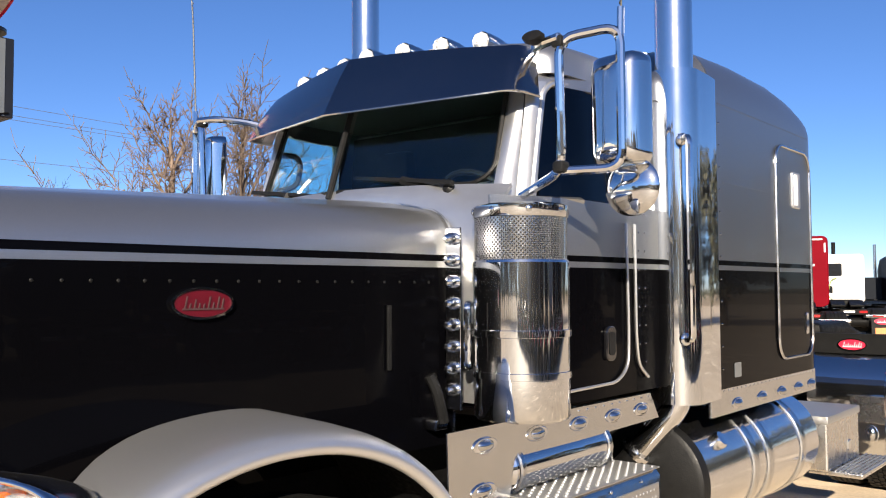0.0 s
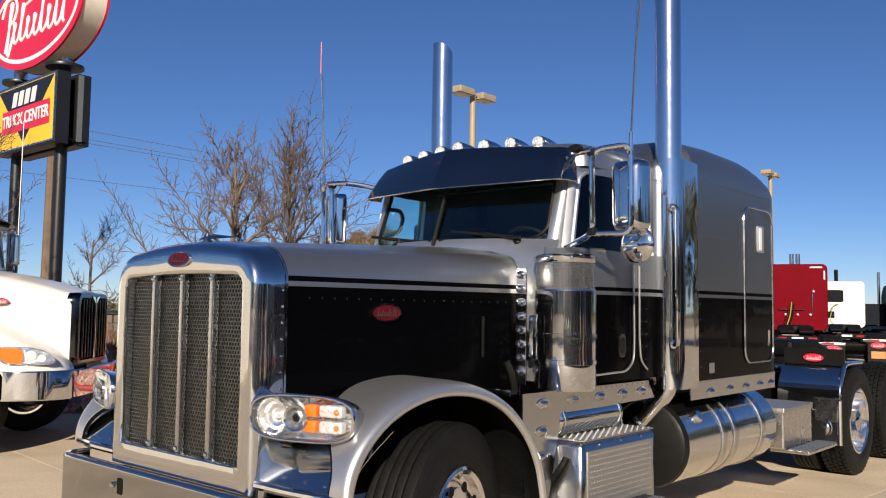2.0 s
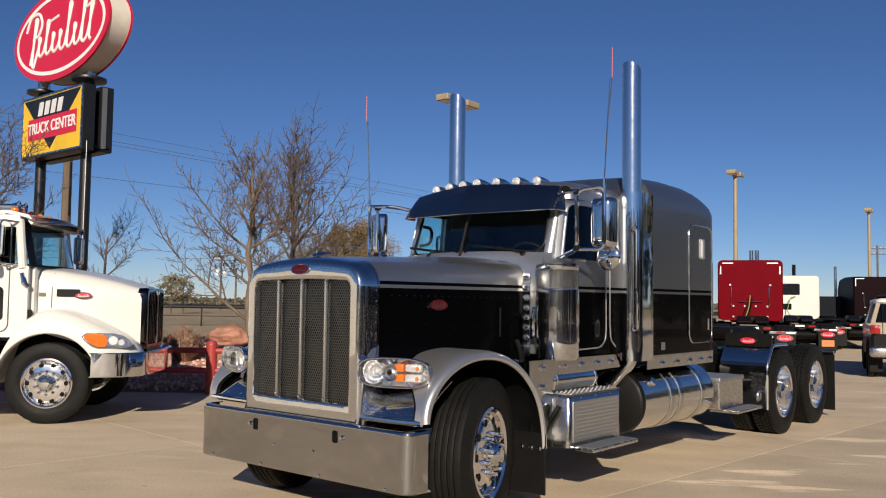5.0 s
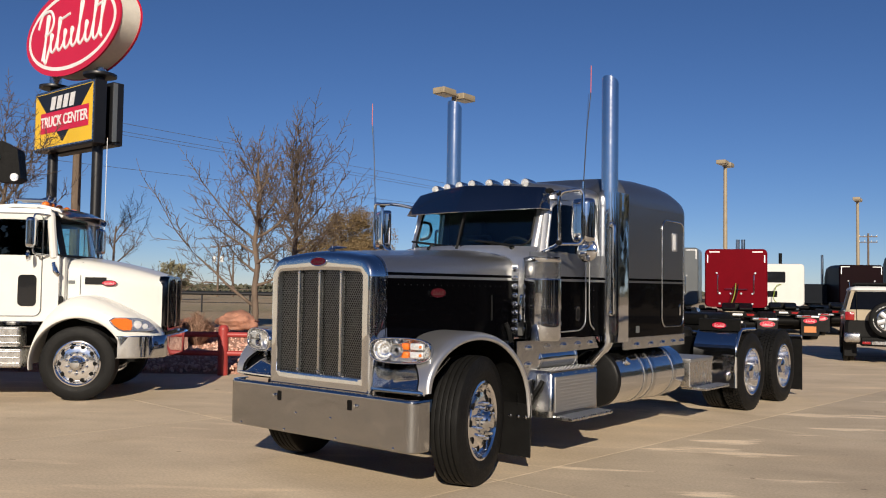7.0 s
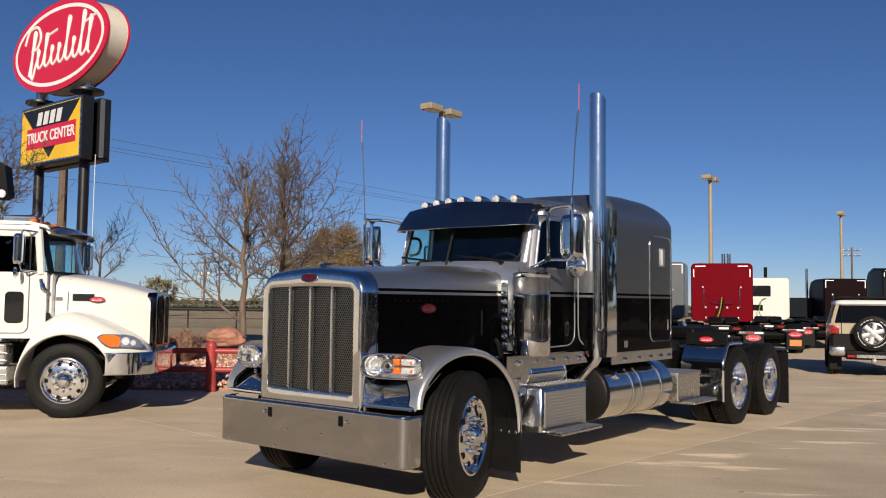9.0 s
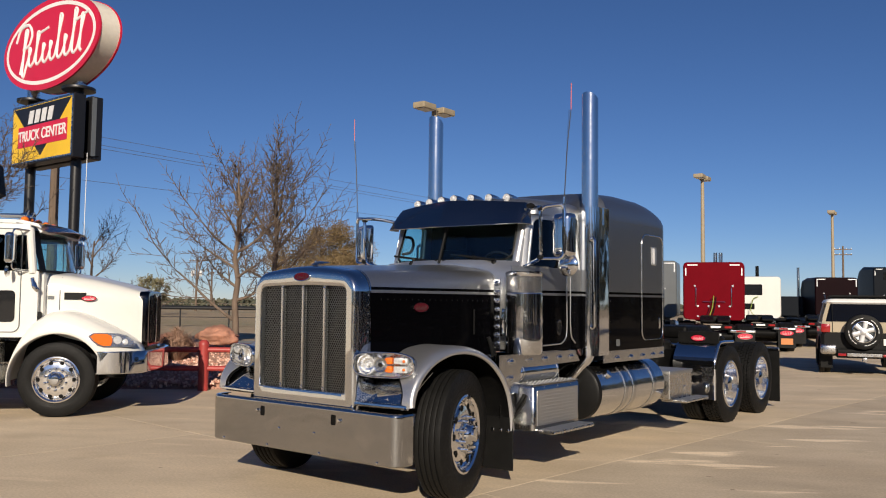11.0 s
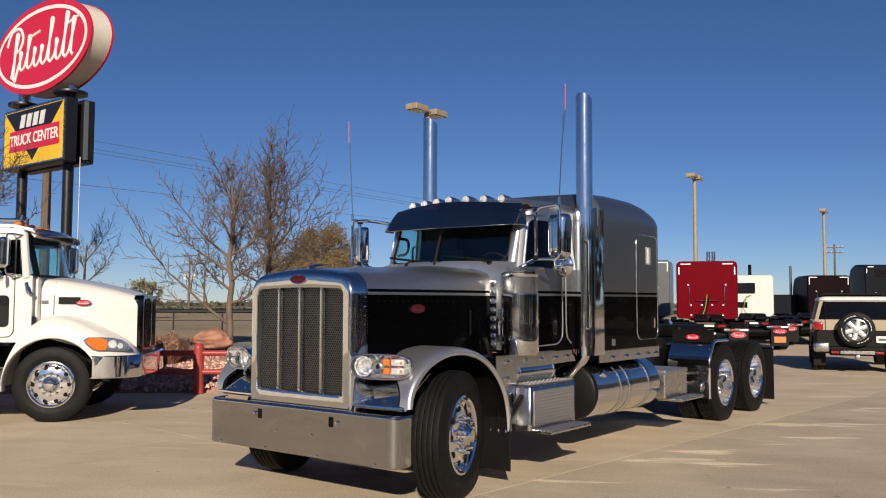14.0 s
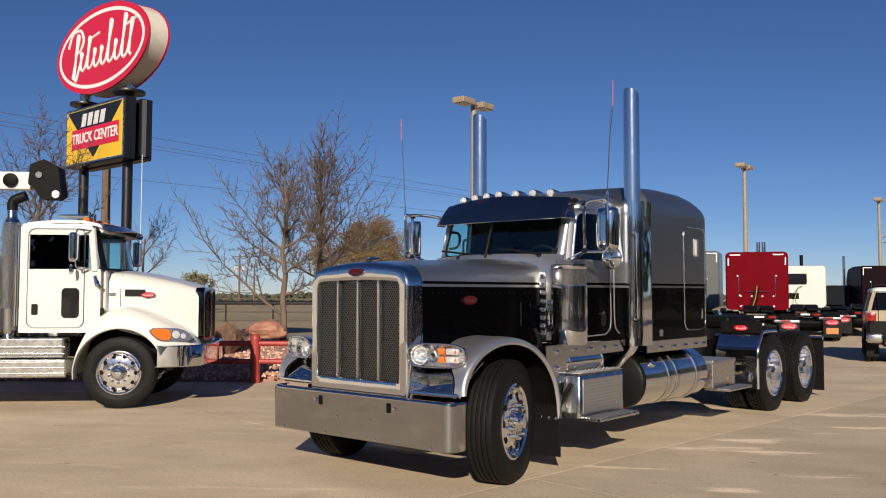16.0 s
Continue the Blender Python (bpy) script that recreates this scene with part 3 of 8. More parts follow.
rows = []
for y, hw, z0, z1, rise, r in ((0.345, 0.527, 0.908, 1.782, 0.012, 0.05), (0.305, 0.530, 0.905, 1.786, 0.012, 0.05), (0.296, 0.533, 0.902, 1.789, 0.013, 0.052), (0.294, 0.538, 0.897, 1.794, 0.014, 0.055),
                               (0.294, 0.568, 0.835, 1.830, 0.021, 0.090), (0.294, 0.596, 0.803, 1.866, 0.026, 0.125), (0.297, 0.610, 0.792, 1.885, 0.029, 0.142), (0.306, 0.621, 0.785, 1.901, 0.031, 0.158),
                               (0.322, 0.630, 0.780, 1.914, 0.033, 0.17), (0.345, 0.637, 0.777, 1.924, 0.035, 0.18), (0.40, 0.642, 0.775, 1.932, 0.036, 0.19), (0.462, 0.645, 0.775, 1.936, 0.038, 0.19)):
    rows.append([Vector((x, y, z)) for x, z in crown_outline(hw, z0, z1, rise, r)])
shell = part("grille_surround", loft(rows, loop=True), SURROUND, truck, "polished chrome grille surround", 50)
stuff("rivets", domes([facing((s * 0.6445, 0.445, z), (s, 0, 0)) for s in (1, -1) for z in np.linspace(0.95, 1.72, 11)], 0.007, 0.005), CHROME, shell)
bm = slab([(x, z) for x, z in crown_outline(0.545, 0.89, 1.80, 0.012, 0.05)], 0.004, facing((0, 0.385, 0), (0, -1, 0)))
grille = part("grille", bm, FRAME_BLACK, truck, "dark grille behind punched hexagon mesh")


def hex_mesh(hw, z0, z1, y, pitch=0.0225, open_share=0.85, depth=0.008):
    """Punched sheet: hexagon cells in staggered rows, each a rim and the walls of its hole."""
    vs, fs, row = [], [], 0
    r_out = pitch / math.sqrt(3)
    z = z0
    while z < z1:
        x = -hw + (pitch / 2 if row % 2 else 0)
        while x < hw:
            n = len(vs)
            for k, yy in ((1.0, y), (open_share, y), (open_share, y + depth)):
                vs += [(x + r_out * k * math.sin(radians(60 * i)), yy, z + r_out * k * math.cos(radians(60 * i))) for i in range(6)]
            for ring in (0, 6):
                fs += [(n + ring + i, n + ring + (i + 1) % 6, n + ring + 6 + (i + 1) % 6, n + ring + 6 + i) for i in range(6)]
            x += pitch
        z += r_out * 1.5
        row += 1
    me = bpy.data.meshes.new("punched_sheet")
    me.from_pydata(vs, [], fs)
    me.materials.append(GRILLE_MESH)
    return me


cells = new("punched_sheet", hex_mesh(0.54, 0.895, 1.80, 0.350))
cells.parent = grille
cells["kind"] = "stuff"
for x in (-0.265, 0.0, 0.265):
    bm = box((x - 0.017, 0.306, 0.905), (x + 0.017, 0.345, 1.80), 0.008)
    bar = part("grille_bar", bm, STAINLESS, grille)
    for z in (0.93, 1.775):
        part("bolt", domes([facing((x, 0.306, z), (0, -1, 0))], 0.013, 0.012), CHROME, bar)
emblem(shell, facing((0, 0.296, 1.872), (0, -1, 0.22)), 0.20, 0.085)
# hood ornament: a small bright bird shape
bm = loft([[Vector((0.040 * k * math.cos(a), 0.40 + 0.22 * t, 1.978 + 0.030 * t + 0.026 * k * max(0, math.sin(a)))) for a in np.linspace(0, 2 * math.pi, 9)[:-1]] for t, k in ((0, 0.2), (0.15, 0.7), (0.4, 1.0), (0.7, 0.6), (1.0, 0.15))], loop=True, cap=True)
lathe([(0.03, 0), (0.02, 0.02), (0.012, 0.05), (0, 0.055)], 10, at=(0, 0.45, 1.965), bm=bm)
part("hood_ornament", bm, STAINLESS, truck)

# hood
def hood_section(y):
    t = (y - 0.462) / (2.24 - 0.462)
    hw = 0.645 + 0.055 * t
    top, rise, r = 1.936 + 0.055 * t, 0.038 + 0.03 * t, 0.19 - 0.03 * t
    z0 = 1.05
    pts = [Vector((hw, y, z)) for z in np.linspace(z0, top - r, 8)]
    pts += [Vector((hw - r + r * math.cos(radians(a)), y, top - r + r * math.sin(radians(a)))) for a in range(10, 91, 10)]
    pts += [Vector(((hw - r) * (1 - 2 * i / 12), y, top + rise * (1 - (1 - 2 * i / 12) ** 2))) for i in range(1, 12)]
    pts += [Vector((-hw + r + r * math.cos(radians(a)), y, top - r + r * math.sin(radians(a)))) for a in range(90, 171, 10)]
    return pts + [Vector((-hw, y, z)) for z in np.linspace(top - r, z0, 8)]


hood = part("hood", thicken(loft([hood_section(y) for y in np.linspace(0.464, 2.24, 14)]), -0.004), PAINT, truck, "long hood, silver above gloss black with coach lines", 50)
part("seam_strip", loft([[p + Vector((0.004 * (1 if p.x > 0 else -1), dy, 0.004 if p.z > 1.75 else 0)) for p in hood_section(0.464)] for dy in (-0.004, 0.008)]), CHROME, hood)
part("rear_strip", loft([[p + Vector((0.005 * (1 if p.x > 0 else -1), dy, 0.005 if p.z > 1.75 else 0)) for p in hood_section(2.24)] for dy in (-0.008, 0.008)]), STAINLESS, hood)
stuff("rivets", domes([facing((s * (0.6455 + 0.055 * (y - 0.462) / 1.78), y, 1.685), (s, 0, 0)) for s in (1, -1) for y in np.linspace(0.6, 2.1, 20)], 0.006, 0.004), PLASTIC_BLACK, hood)
for s in (1, -1):
    m = facing((s * 0.668, 1.10, 1.618), (s, -0.03, 0))
    emblem(hood, m, 0.215, 0.098)
    # hood hinge plate and latch
    part("hinge_plate", box((s * 0.692, 1.87, 1.36), (s * 0.702, 1.89, 1.60), 0.003), PLASTIC_BLACK, hood)
    latch = part("hood_latch", tube([(s * 0.735, 2.06, 1.33), (s * 0.755, 2.08, 1.27), (s * 0.765, 2.11, 1.15)], 0.021, 8), PLASTIC_BLACK, hood, "black rubber hood latch")
    part("latch_plate", box((s * 0.70, 2.07, 1.12), (s * 0.76, 2.14, 1.16), 0.006), CHROME, latch)

# fenders
def fender_rows(under=0.0):
    c = Vector((1.10, 0.60))
    lip = [(0.395, 0.835), (0.405, 0.90), (0.44, 0.98), (0.51, 1.065), (0.62, 1.145), (0.76, 1.203), (0.92, 1.235), (1.08, 1.238), (1.24, 1.215), (1.40, 1.16), (1.54, 1.075), (1.66, 0.96), (1.745, 0.82), (1.79, 0.66), (1.81, 0.50)]
    fine = []
    for i in range(len(lip) - 1):
        p0, p1, p2, p3 = (Vector(lip[min(max(i + k, 0), len(lip) - 1)]) for k in (-1, 0, 1, 2))
        for t in (0.0, 0.34, 0.67):
            fine.append(tuple(0.5 * (2 * p1 + (p2 - p0) * t + (2 * p0 - 5 * p1 + 4 * p2 - p3) * t * t + (3 * p1 - p0 - 3 * p2 + p3) * t ** 3)))
    lip = fine + [lip[-1]]
    rows = []
    for i, (y, z) in enumerate(lip):
        a, b = Vector(lip[max(0, i - 1)]), Vector(lip[min(len(lip) - 1, i + 1)])
        t = (b - a).normalized()
        n = Vector((-t.y, t.x))
        if n.dot(Vector((y, z)) - c) < 0:
            n = -n
        full = float(np.interp(i / 3, (0, 2, 5, 10, 12, 14), (0.6, 0.75, 1.0, 1.0, 0.65, 0.5)))
        k = min(1.0, max(0.0, (i / 3 - 1.2) / 5.0))
        inn = 1.10 - 0.44 * k * k * (3 - 2 * k)
        prof = [(1.175, -0.012), (1.195, -0.008), (1.20, 0.006), (1.197, 0.022), (1.182, 0.038 * full), (1.155, 0.050 * full), (1.10, 0.060 * full), (1.0, 0.064 * full), (0.88, 0.064 * full), (0.76, 0.064 * full), (0.66, 0.066 * full)]
        prof = [(1.20 - (1.20 - x) * (1.20 - inn) / 0.54, b_) for x, b_ in prof]
        front = max(0.0, 1 - i / 25)
        lift = 0.022 * math.exp(-((y - 1.45) / 0.30) ** 2)
        rows.append([Vector((x - under * 1.6, y + n.x * (b_ - under), z + n.y * (b_ - under) - 0.15 * front * (1.20 - x) / 0.54 + lift * min(1.0, max(0.0, (1.13 - x) / 0.40)))) for x, b_ in prof])
    return rows


for s in (1, -1):
    bm = thicken(loft([[Vector((p.x * s, p.y, p.z)) for p in r] for r in fender_rows()]), -0.006 if s > 0 else -0.006)
    fender = part("fender", bm, SILVER, truck, "silver front fender", 60)
    part("fender_liner", loft([[Vector((p.x * s, p.y, p.z)) for p in r[2:]] for r in fender_rows(0.018)]), FRAME_BLACK, fender, "", 60)
    liner = box((s * 0.60, 0.50, 0.72), (s * 0.64, 1.80, 1.26), 0.01)
    part("wheel_well", liner, FRAME_BLACK, fender)
    # apron: bright panel between grille and fender
    bm = loft([[Vector((s * x, y + 0.03 * ((x - 0.6) / 0.5) ** 2, z)) for x in np.linspace(0.60, 1.172, 9)] for y, z in ((0.345, 0.835), (0.342, 0.850), (0.352, 0.862), (0.385, 0.905), (0.43, 0.962), (0.50, 1.02), (0.62, 1.10))])
    apron = part("apron", thicken(bm, -0.004), CHROME, fender, "polished panel under the headlight", 50)
    stuff("bolt_heads", domes([facing((s * x, 0.371, 0.885), (0, -0.8, 0.6)) for x in (0.78, 0.93, 1.06)], 0.008, 0.006), CHROME, apron)
    part("apron_edge", tube([(s * 0.60, 0.335, 0.835), (s * 0.9, 0.340, 0.835), (s * 1.15, 0.375, 0.835)], 0.022, 10), CHROME, apron)
    # mud flap behind the wheel
    flap = part("mud_flap", box((s * 0.74, 1.80, 0.14), (s * 1.20, 1.815, 0.62), 0.004), PLASTIC_BLACK, truck, "black rubber mud flap")
    stuff("flap_bolts", domes([facing((s * x, 1.80, 0.50), (0, -1, 0)) for x in (0.80, 0.89, 0.98, 1.07, 1.15)], 0.019, 0.012), CHROME, flap)


# headlights
def pod_point(u, v, s, grow=0.0):
    """A teardrop housing: u runs round, v from the lens to the tail."""
    w, h = 0.27 + grow, 0.102 + grow
    k = (1 - v) ** 0.42 if v > 0 else 1
    k = max(0.0, 1 - v ** 2.4)
    e = 2 / 3.2
    cx, sy = math.cos(u), math.sin(u)
    x = w * k ** 0.6 * math.copysign(abs(cx) ** e, cx)
    z = h * k ** 0.75 * math.copysign(abs(sy) ** e, sy)
    return Vector((x, v * 0.27, z - 0.02 * v))


def headlight(s):
    m = Matrix.Translation((s * 0.885, 0.375, 1.155)) @ Matrix.Rotation(radians(17 * s), 4, "Z")
    us = [2 * math.pi * i / 36 for i in range(36)]
    rows = [[m @ pod_point(u, v, s) for u in us] for v in (0.0, 0.05, 0.15, 0.3, 0.45, 0.6, 0.75, 0.88, 0.97)]
    pod = part("headlight", loft(rows, loop=True), STAINLESS, truck, "chrome pod headlight with amber turn signal", 60)
    rim = [[m @ (pod_point(u, 0.0, s, g) + Vector((0, y, 0))) for u in us] for g, y in ((0.0, 0.02), (0.005, -0.002), (0.003, -0.010), (-0.003, -0.014), (-0.009, -0.010), (-0.012, 0.01))]
    part("bezel", loft(rim, loop=True), CHROME, pod, "", 70)
    back = [m @ (pod_point(u, 0.0, s, -0.010) + Vector((0, 0.07, 0))) for u in us]
    rng = random.Random(4)
    bm = loft([back, [m @ (pod_point(u, 0.0, s, -0.012) + Vector((0, 0.0, 0))) for u in us]], loop=True)
    mid = bm.verts.new(m @ Vector((0, 0.085, 0)))
    ring = [bm.verts.new(m @ (pod_point(u, 0.0, s, -0.010) * (0.55 + 0.08 * rng.random()) + Vector((0, 0.055 + 0.035 * rng.random(), 0)))) for u in us]
    rim_v = list(bm.verts)[:36]
    for i in range(36):
        j = (i + 1) % 36
        bm.faces.new((rim_v[i], rim_v[j], ring[j]))
        bm.faces.new((rim_v[i], ring[j], ring[i]))
        bm.faces.new((ring[i], ring[j], mid))
    part("reflector", bm, LAMP_CHROME, pod, "", 3)
    for x, r in ((-0.150, 0.084), (-0.022, 0.056)):
        mm = m @ Matrix.Translation((x * s, 0.055, 0.0)) @ Matrix.Rotation(radians(90), 4, "X")
        bowl = part("lamp_bowl", lathe([(r, 0.06), (r * 0.98, 0.064), (r * 0.92, 0.052), (r * 0.74, 0.040), (r * 0.60, 0.020), (r * 0.40, 0.016), (r * 0.3, 0.006), (0, 0.004)], 15, m=mm), LAMP_CHROME, pod, "", 3)
        part("bulb", lathe([(0.017, 0.004), (0.016, 0.03), (0.010, 0.042), (0, 0.045)], 12, m=mm), CLEAR_LENS, bowl)
    mm = m @ Matrix.Translation((-0.022 * s, 0.045, 0.0)) @ Matrix.Rotation(radians(90), 4, "X")
    ring = part("projector_ring", lathe([(0.060, 0.058), (0.056, 0.068), (0.046, 0.064), (0.042, 0.03)], 28, m=mm), CHROME, pod)
    part("projector_lens", lathe([(0.042, 0.03), (0.034, 0.044), (0.018, 0.053), (0, 0.056)], 24, m=mm), LAMP_SILVER, ring)
    part("projector_eye", lathe([(0.020, 0.054), (0.014, 0.062), (0, 0.065)], 16, m=mm), CAR_GLASS, ring)
    flip = m @ Matrix.Diagonal((s, 1, 1, 1))
    for z in (-0.034, 0.034):
        if s > 0:
            part("turn_signal", box((0.012, -0.002, z - 0.028), (0.076, 0.05, z + 0.028), 0.012, m=flip), AMBER, pod, "amber turn signal")
            part("side_marker", lathe([(0.013, 0.0), (0.011, 0.008), (0.006, 0.012), (0, 0.013)], 14, m=m @ Matrix.Translation((0.178 * s, 0.004, z)) @ Matrix.Rotation(radians(90), 4, "X")), AMBER, pod)
        part("side_reflector", box((0.084 if s > 0 else 0.012, 0.004, z - 0.028), (0.205, 0.05, z + 0.028), 0.014, m=flip), CLEAR_LENS, pod)
    rows = [[m @ (pod_point(u, 0.0, s, -0.010 - 0.08 * (k ** 2)) * 1.0 + Vector((0, -0.014 - 0.012 * k, 0))) for u in us] for k in (0.0, 0.5, 1.0)]
    bm = loft(rows, loop=True)
    bm.faces.new([v for v in bm.verts][-36:])
    cover = part("lens_cover", bm, LENS_GLASS, pod)
    cover.visible_shadow = False
    part("mount_arm", tube([m @ Vector((-0.20 * s, 0.18, -0.02)), (s * 0.66, 0.50, 1.16)], 0.05, 12), CHROME, pod)


headlight(1)
headlight(-1)

# cab: shell with real openings, glass and a dark cabin
cab = part("cab", box((-0.99, 2.30, 1.18), (0.99, 3.28, 1.24), 0.01), PAINT, truck, "cab, silver above gloss black")


def cab_side(s):
    hw = lambda y: 0.86 + 0.17 * min(1, max(0, (y - 2.24) / 0.45)) ** 0.7
    ys = [2.26, 2.34, 2.42, 2.50, 2.60, 2.75, 2.90, 3.05, 3.18, 3.28, 3.40]
    low = [[Vector((s * hw(y), y, z)) for z in (1.19, 1.3, 1.5, 1.7, 1.85, 2.03)] for y in ys]
    part("door_panel", thicken(loft(low), -0.02), PAINT, cab, "", 50)
    lean = lambda y, z: s * (hw(y) - 0.10 * max(0, z - 2.03) - 0.02 - 0.092 * max(0, (2.70 - y + 0.22 * max(0, z - 2.03)) / 0.24))
    rear = [[Vector((lean(y, z), y, z)) for y in (3.12, 3.19, 3.28, 3.40)] for z in np.linspace(2.03, 2.62, 6)]
    part("rear_post", thicken(loft(rear), -0.05), PAINT, cab)
    head = [[Vector((lean(y, z), y, z)) for y in (2.52, 2.7, 2.9, 3.1, 3.40)] for z in (2.53, 2.58, 2.64)]
    part("door_header", thicken(loft(head), -0.05), PAINT, cab)
    pane = []
    for z in (2.03, 2.28, 2.55):
        front = 2.51 + 0.22 * (z - 2.03)
        pane.append([Vector((lean(y, z) - s * 0.012, y, z)) for y in (front, front + 0.14, 2.85, 3.13)])
    w = part("side_window", thicken(loft(pane), -0.005), DARK_GLASS if s > 0 else GLASS, cab, "tinted door window")
    w.visible_shadow = False
    frame_line = [(2.525, 2.045), (2.630, 2.50), (2.675, 2.545), (3.10, 2.545), (3.12, 2.50), (3.12, 2.045)]
    part("window_frame", tube([(lean(y, z) + s * 0.004, y, z) for y, z in frame_line], 0.013, 8, radius=0.07), PILLAR, w)
    jamb = [[Vector((lean(y + d + 0.22 * (z - 2.03), z) + s * (0.004 + 0.006 * (d > 0.02) * (d < 0.05)), y + d + 0.22 * (z - 2.03), z)) for d in (0.0, 0.025, 0.045, 0.072)] for z in np.linspace(2.03, 2.545, 6) for y in (2.463,)]
    part("door_jamb", thicken(loft(jamb), -0.02), PILLAR, cab, "bright front edge of the door frame", 40)
    ledge = [[Vector((s * hw(y) * k + lean(y, 2.03) * (1 - k), y, 2.03 + 0.012 * (1 - k))) for k in (1.0, 0.5, -0.1)] for y in (2.34, 2.42, 2.50, 2.60, 2.72)]
    part("belt_ledge", thicken(loft(ledge), -0.015), PAINT, cab, "", 50)
    # chrome line of the door
    x = s * 1.042
    line = [(x, 3.05 + 0.0, 1.95), (x, 3.06, 1.45), (x, 3.05, 1.31), (x, 2.95, 1.25), (x - s * 0.02, 2.58, 1.24)]
    part("door_trim", tube(line, 0.0075, 6, radius=0.08), PILLAR, cab)
    line = [(x, 3.13, 1.95), (x, 3.13, 1.45), (x, 3.15, 1.31), (x, 3.24, 1.25)]
    part("door_trim", tube(line, 0.0075, 6, radius=0.08), PILLAR, cab)
    h = part("door_handle", slab(rrect(0.085, 0.15, 0.03), 0.014, facing((x + s * 0.005, 2.90, 1.42), (s, 0, 0)), 0.004), BLACK_PAINT, cab, "black door handle")
    part("grip", slab(rrect(0.05, 0.10, 0.02), 0.006, facing((x + s * 0.008, 2.90, 1.42), (s, 0, 0))), PLASTIC_BLACK, h)
    for y in (3.18, 3.24):
        stuff("rivets", domes([facing((s * 1.032, y, z), (s, 0, 0)) for z in np.linspace(1.32, 2.0, 9)], 0.006, 0.004), CHROME, cab)


cab_side(1)
cab_side(-1)
# cowl and firewall between hood and windscreen
rows = [[Vector((x, y + 0.26 * (abs(x) / 0.9) ** 2 * k, z + 0.02 * (1 - (x / 0.9) ** 2))) for x in np.linspace(-0.87, 0.87, 15)] for y, z, k in ((2.235, 1.20, 0.2), (2.235, 1.95, 0.2), (2.20, 2.02, 0.6), (2.215, 2.065, 0.75), (2.225, 2.085, 0.78))]
part("cowl", thicken(loft(rows), -0.02), PILLAR, cab, "bright silver cowl under the windscreen", 60)


def screen_point(x, z):
    """The split windscreen: two flat panes that meet in a low ridge, leaning back."""
    return Vector((x * (1 - 0.06 * (z - 2.08)), 2.215 + 0.20 * abs(x) / 0.76 + 0.34 * (z - 2.08), z))


for s in (1, -1):
    bm = thicken(loft([[screen_point(s * x, z) for x in (0.03, 0.4, 0.775)] for z in (2.085, 2.3, 2.56)]), -0.006)
    w = part("windscreen_pane", bm, GLASS, cab, "tinted split windscreen pane")
    w.visible_shadow = False
    edge = [screen_point(s * x, z) + Vector((0, -0.006, 0)) for x, z in ((0.035, 2.10), (0.70, 2.10), (0.77, 2.16), (0.765, 2.55))]
    part("gasket", tube(edge, 0.010, 6, radius=0.07), PLASTIC_BLACK, w)
    rows = []
    for z in np.linspace(2.03, 2.62, 7):
        a, b = screen_point(s * 0.775, z), Vector((s * (0.856 - 0.05 * (z - 2.03)), 2.466 + 0.22 * (z - 2.03), z))
        rows.append([a, a.lerp(b, 0.33) + Vector((s * 0.012, -0.014, 0)), a.lerp(b, 0.66) + Vector((s * 0.014, -0.010, 0)), b])
    part("windscreen_post", thicken(loft(rows), -0.03), PILLAR, cab, "bright silver windscreen post", 60)
part("centre_post", tube([screen_point(0, 2.07) + Vector((0, -0.008, 0)), screen_point(0, 2.58) + Vector((0, -0.008, 0))], 0.015, 8), PLASTIC_BLACK, cab)
# roof
rows = []
for y, top, hw in ((2.40, 2.62, 0.83), (2.46, 2.69, 0.90), (2.56, 2.745, 0.93), (2.75, 2.775, 0.945), (3.0, 2.785, 0.955), (3.28, 2.79, 0.96), (3.45, 2.79, 0.97)):
    rows.append([Vector((hw * math.copysign(abs(math.cos(a)) ** 0.35, math.cos(a)) * 1.0, y + (0.21 * abs(math.cos(a)) * (2.75 - y) / 0.35 if y < 2.75 else 0), 2.58 + (top - 2.58) * abs(math.sin(a)) ** 0.5)) for a in np.linspace(0, math.pi, 25)])
part("roof", thicken(loft(rows), -0.012), PAINT, cab, "", 60)
part("rear_wall", box((-0.96, 3.25, 1.2), (0.96, 3.28, 2.60), 0.01), PAINT, cab)
part("rear_lining", box((-0.93, 3.225, 1.28), (0.93, 3.245, 2.58), 0.006), CABIN_DARK, cab)
part("cab_floor", box((-0.97, 2.28, 1.24), (0.97, 3.26, 1.28), 0.01), CABIN_DARK, cab)

# cabin
part("dashboard", box((-0.84, 2.46, 1.75), (0.84, 2.74, 2.12), 0.05), CABIN_GREY, cab, "grey dashboard")
part("steering_wheel", tube([Vector((0.42, 2.78, 2.02)) + Matrix.Rotation(radians(-55), 3, "X") @ Vector((0.22 * math.cos(a), 0.22 * math.sin(a), 0)) for a in np.linspace(0, 2 * math.pi, 25)], 0.016, 8, radius=0, cap=False), PLASTIC_BLACK, cab)
for x in (-0.48, 0.46):
    seat = part("seat", box((x - 0.24, 2.85, 1.55), (x + 0.24, 3.2, 1.72), 0.06), CABIN_DARK, cab, "dark cab seat")
    part("backrest", box((x - 0.23, 3.08, 1.66), (x + 0.23, 3.22, 2.28), 0.06), CABIN_DARK, seat)
    part("headrest", box((x - 0.13, 3.10, 2.26), (x + 0.13, 3.20, 2.45), 0.04), CABIN_DARK, seat)
part("grab_handle", tube([(-0.80, 2.58, 2.40), (-0.72, 2.62, 2.39), (-0.70, 2.63, 2.33), (-0.71, 2.61, 2.22), (-0.80, 2.55, 2.20)], 0.016, 8, radius=0.05), CABIN_DARK, cab, "dark grab handle on the windscreen post")
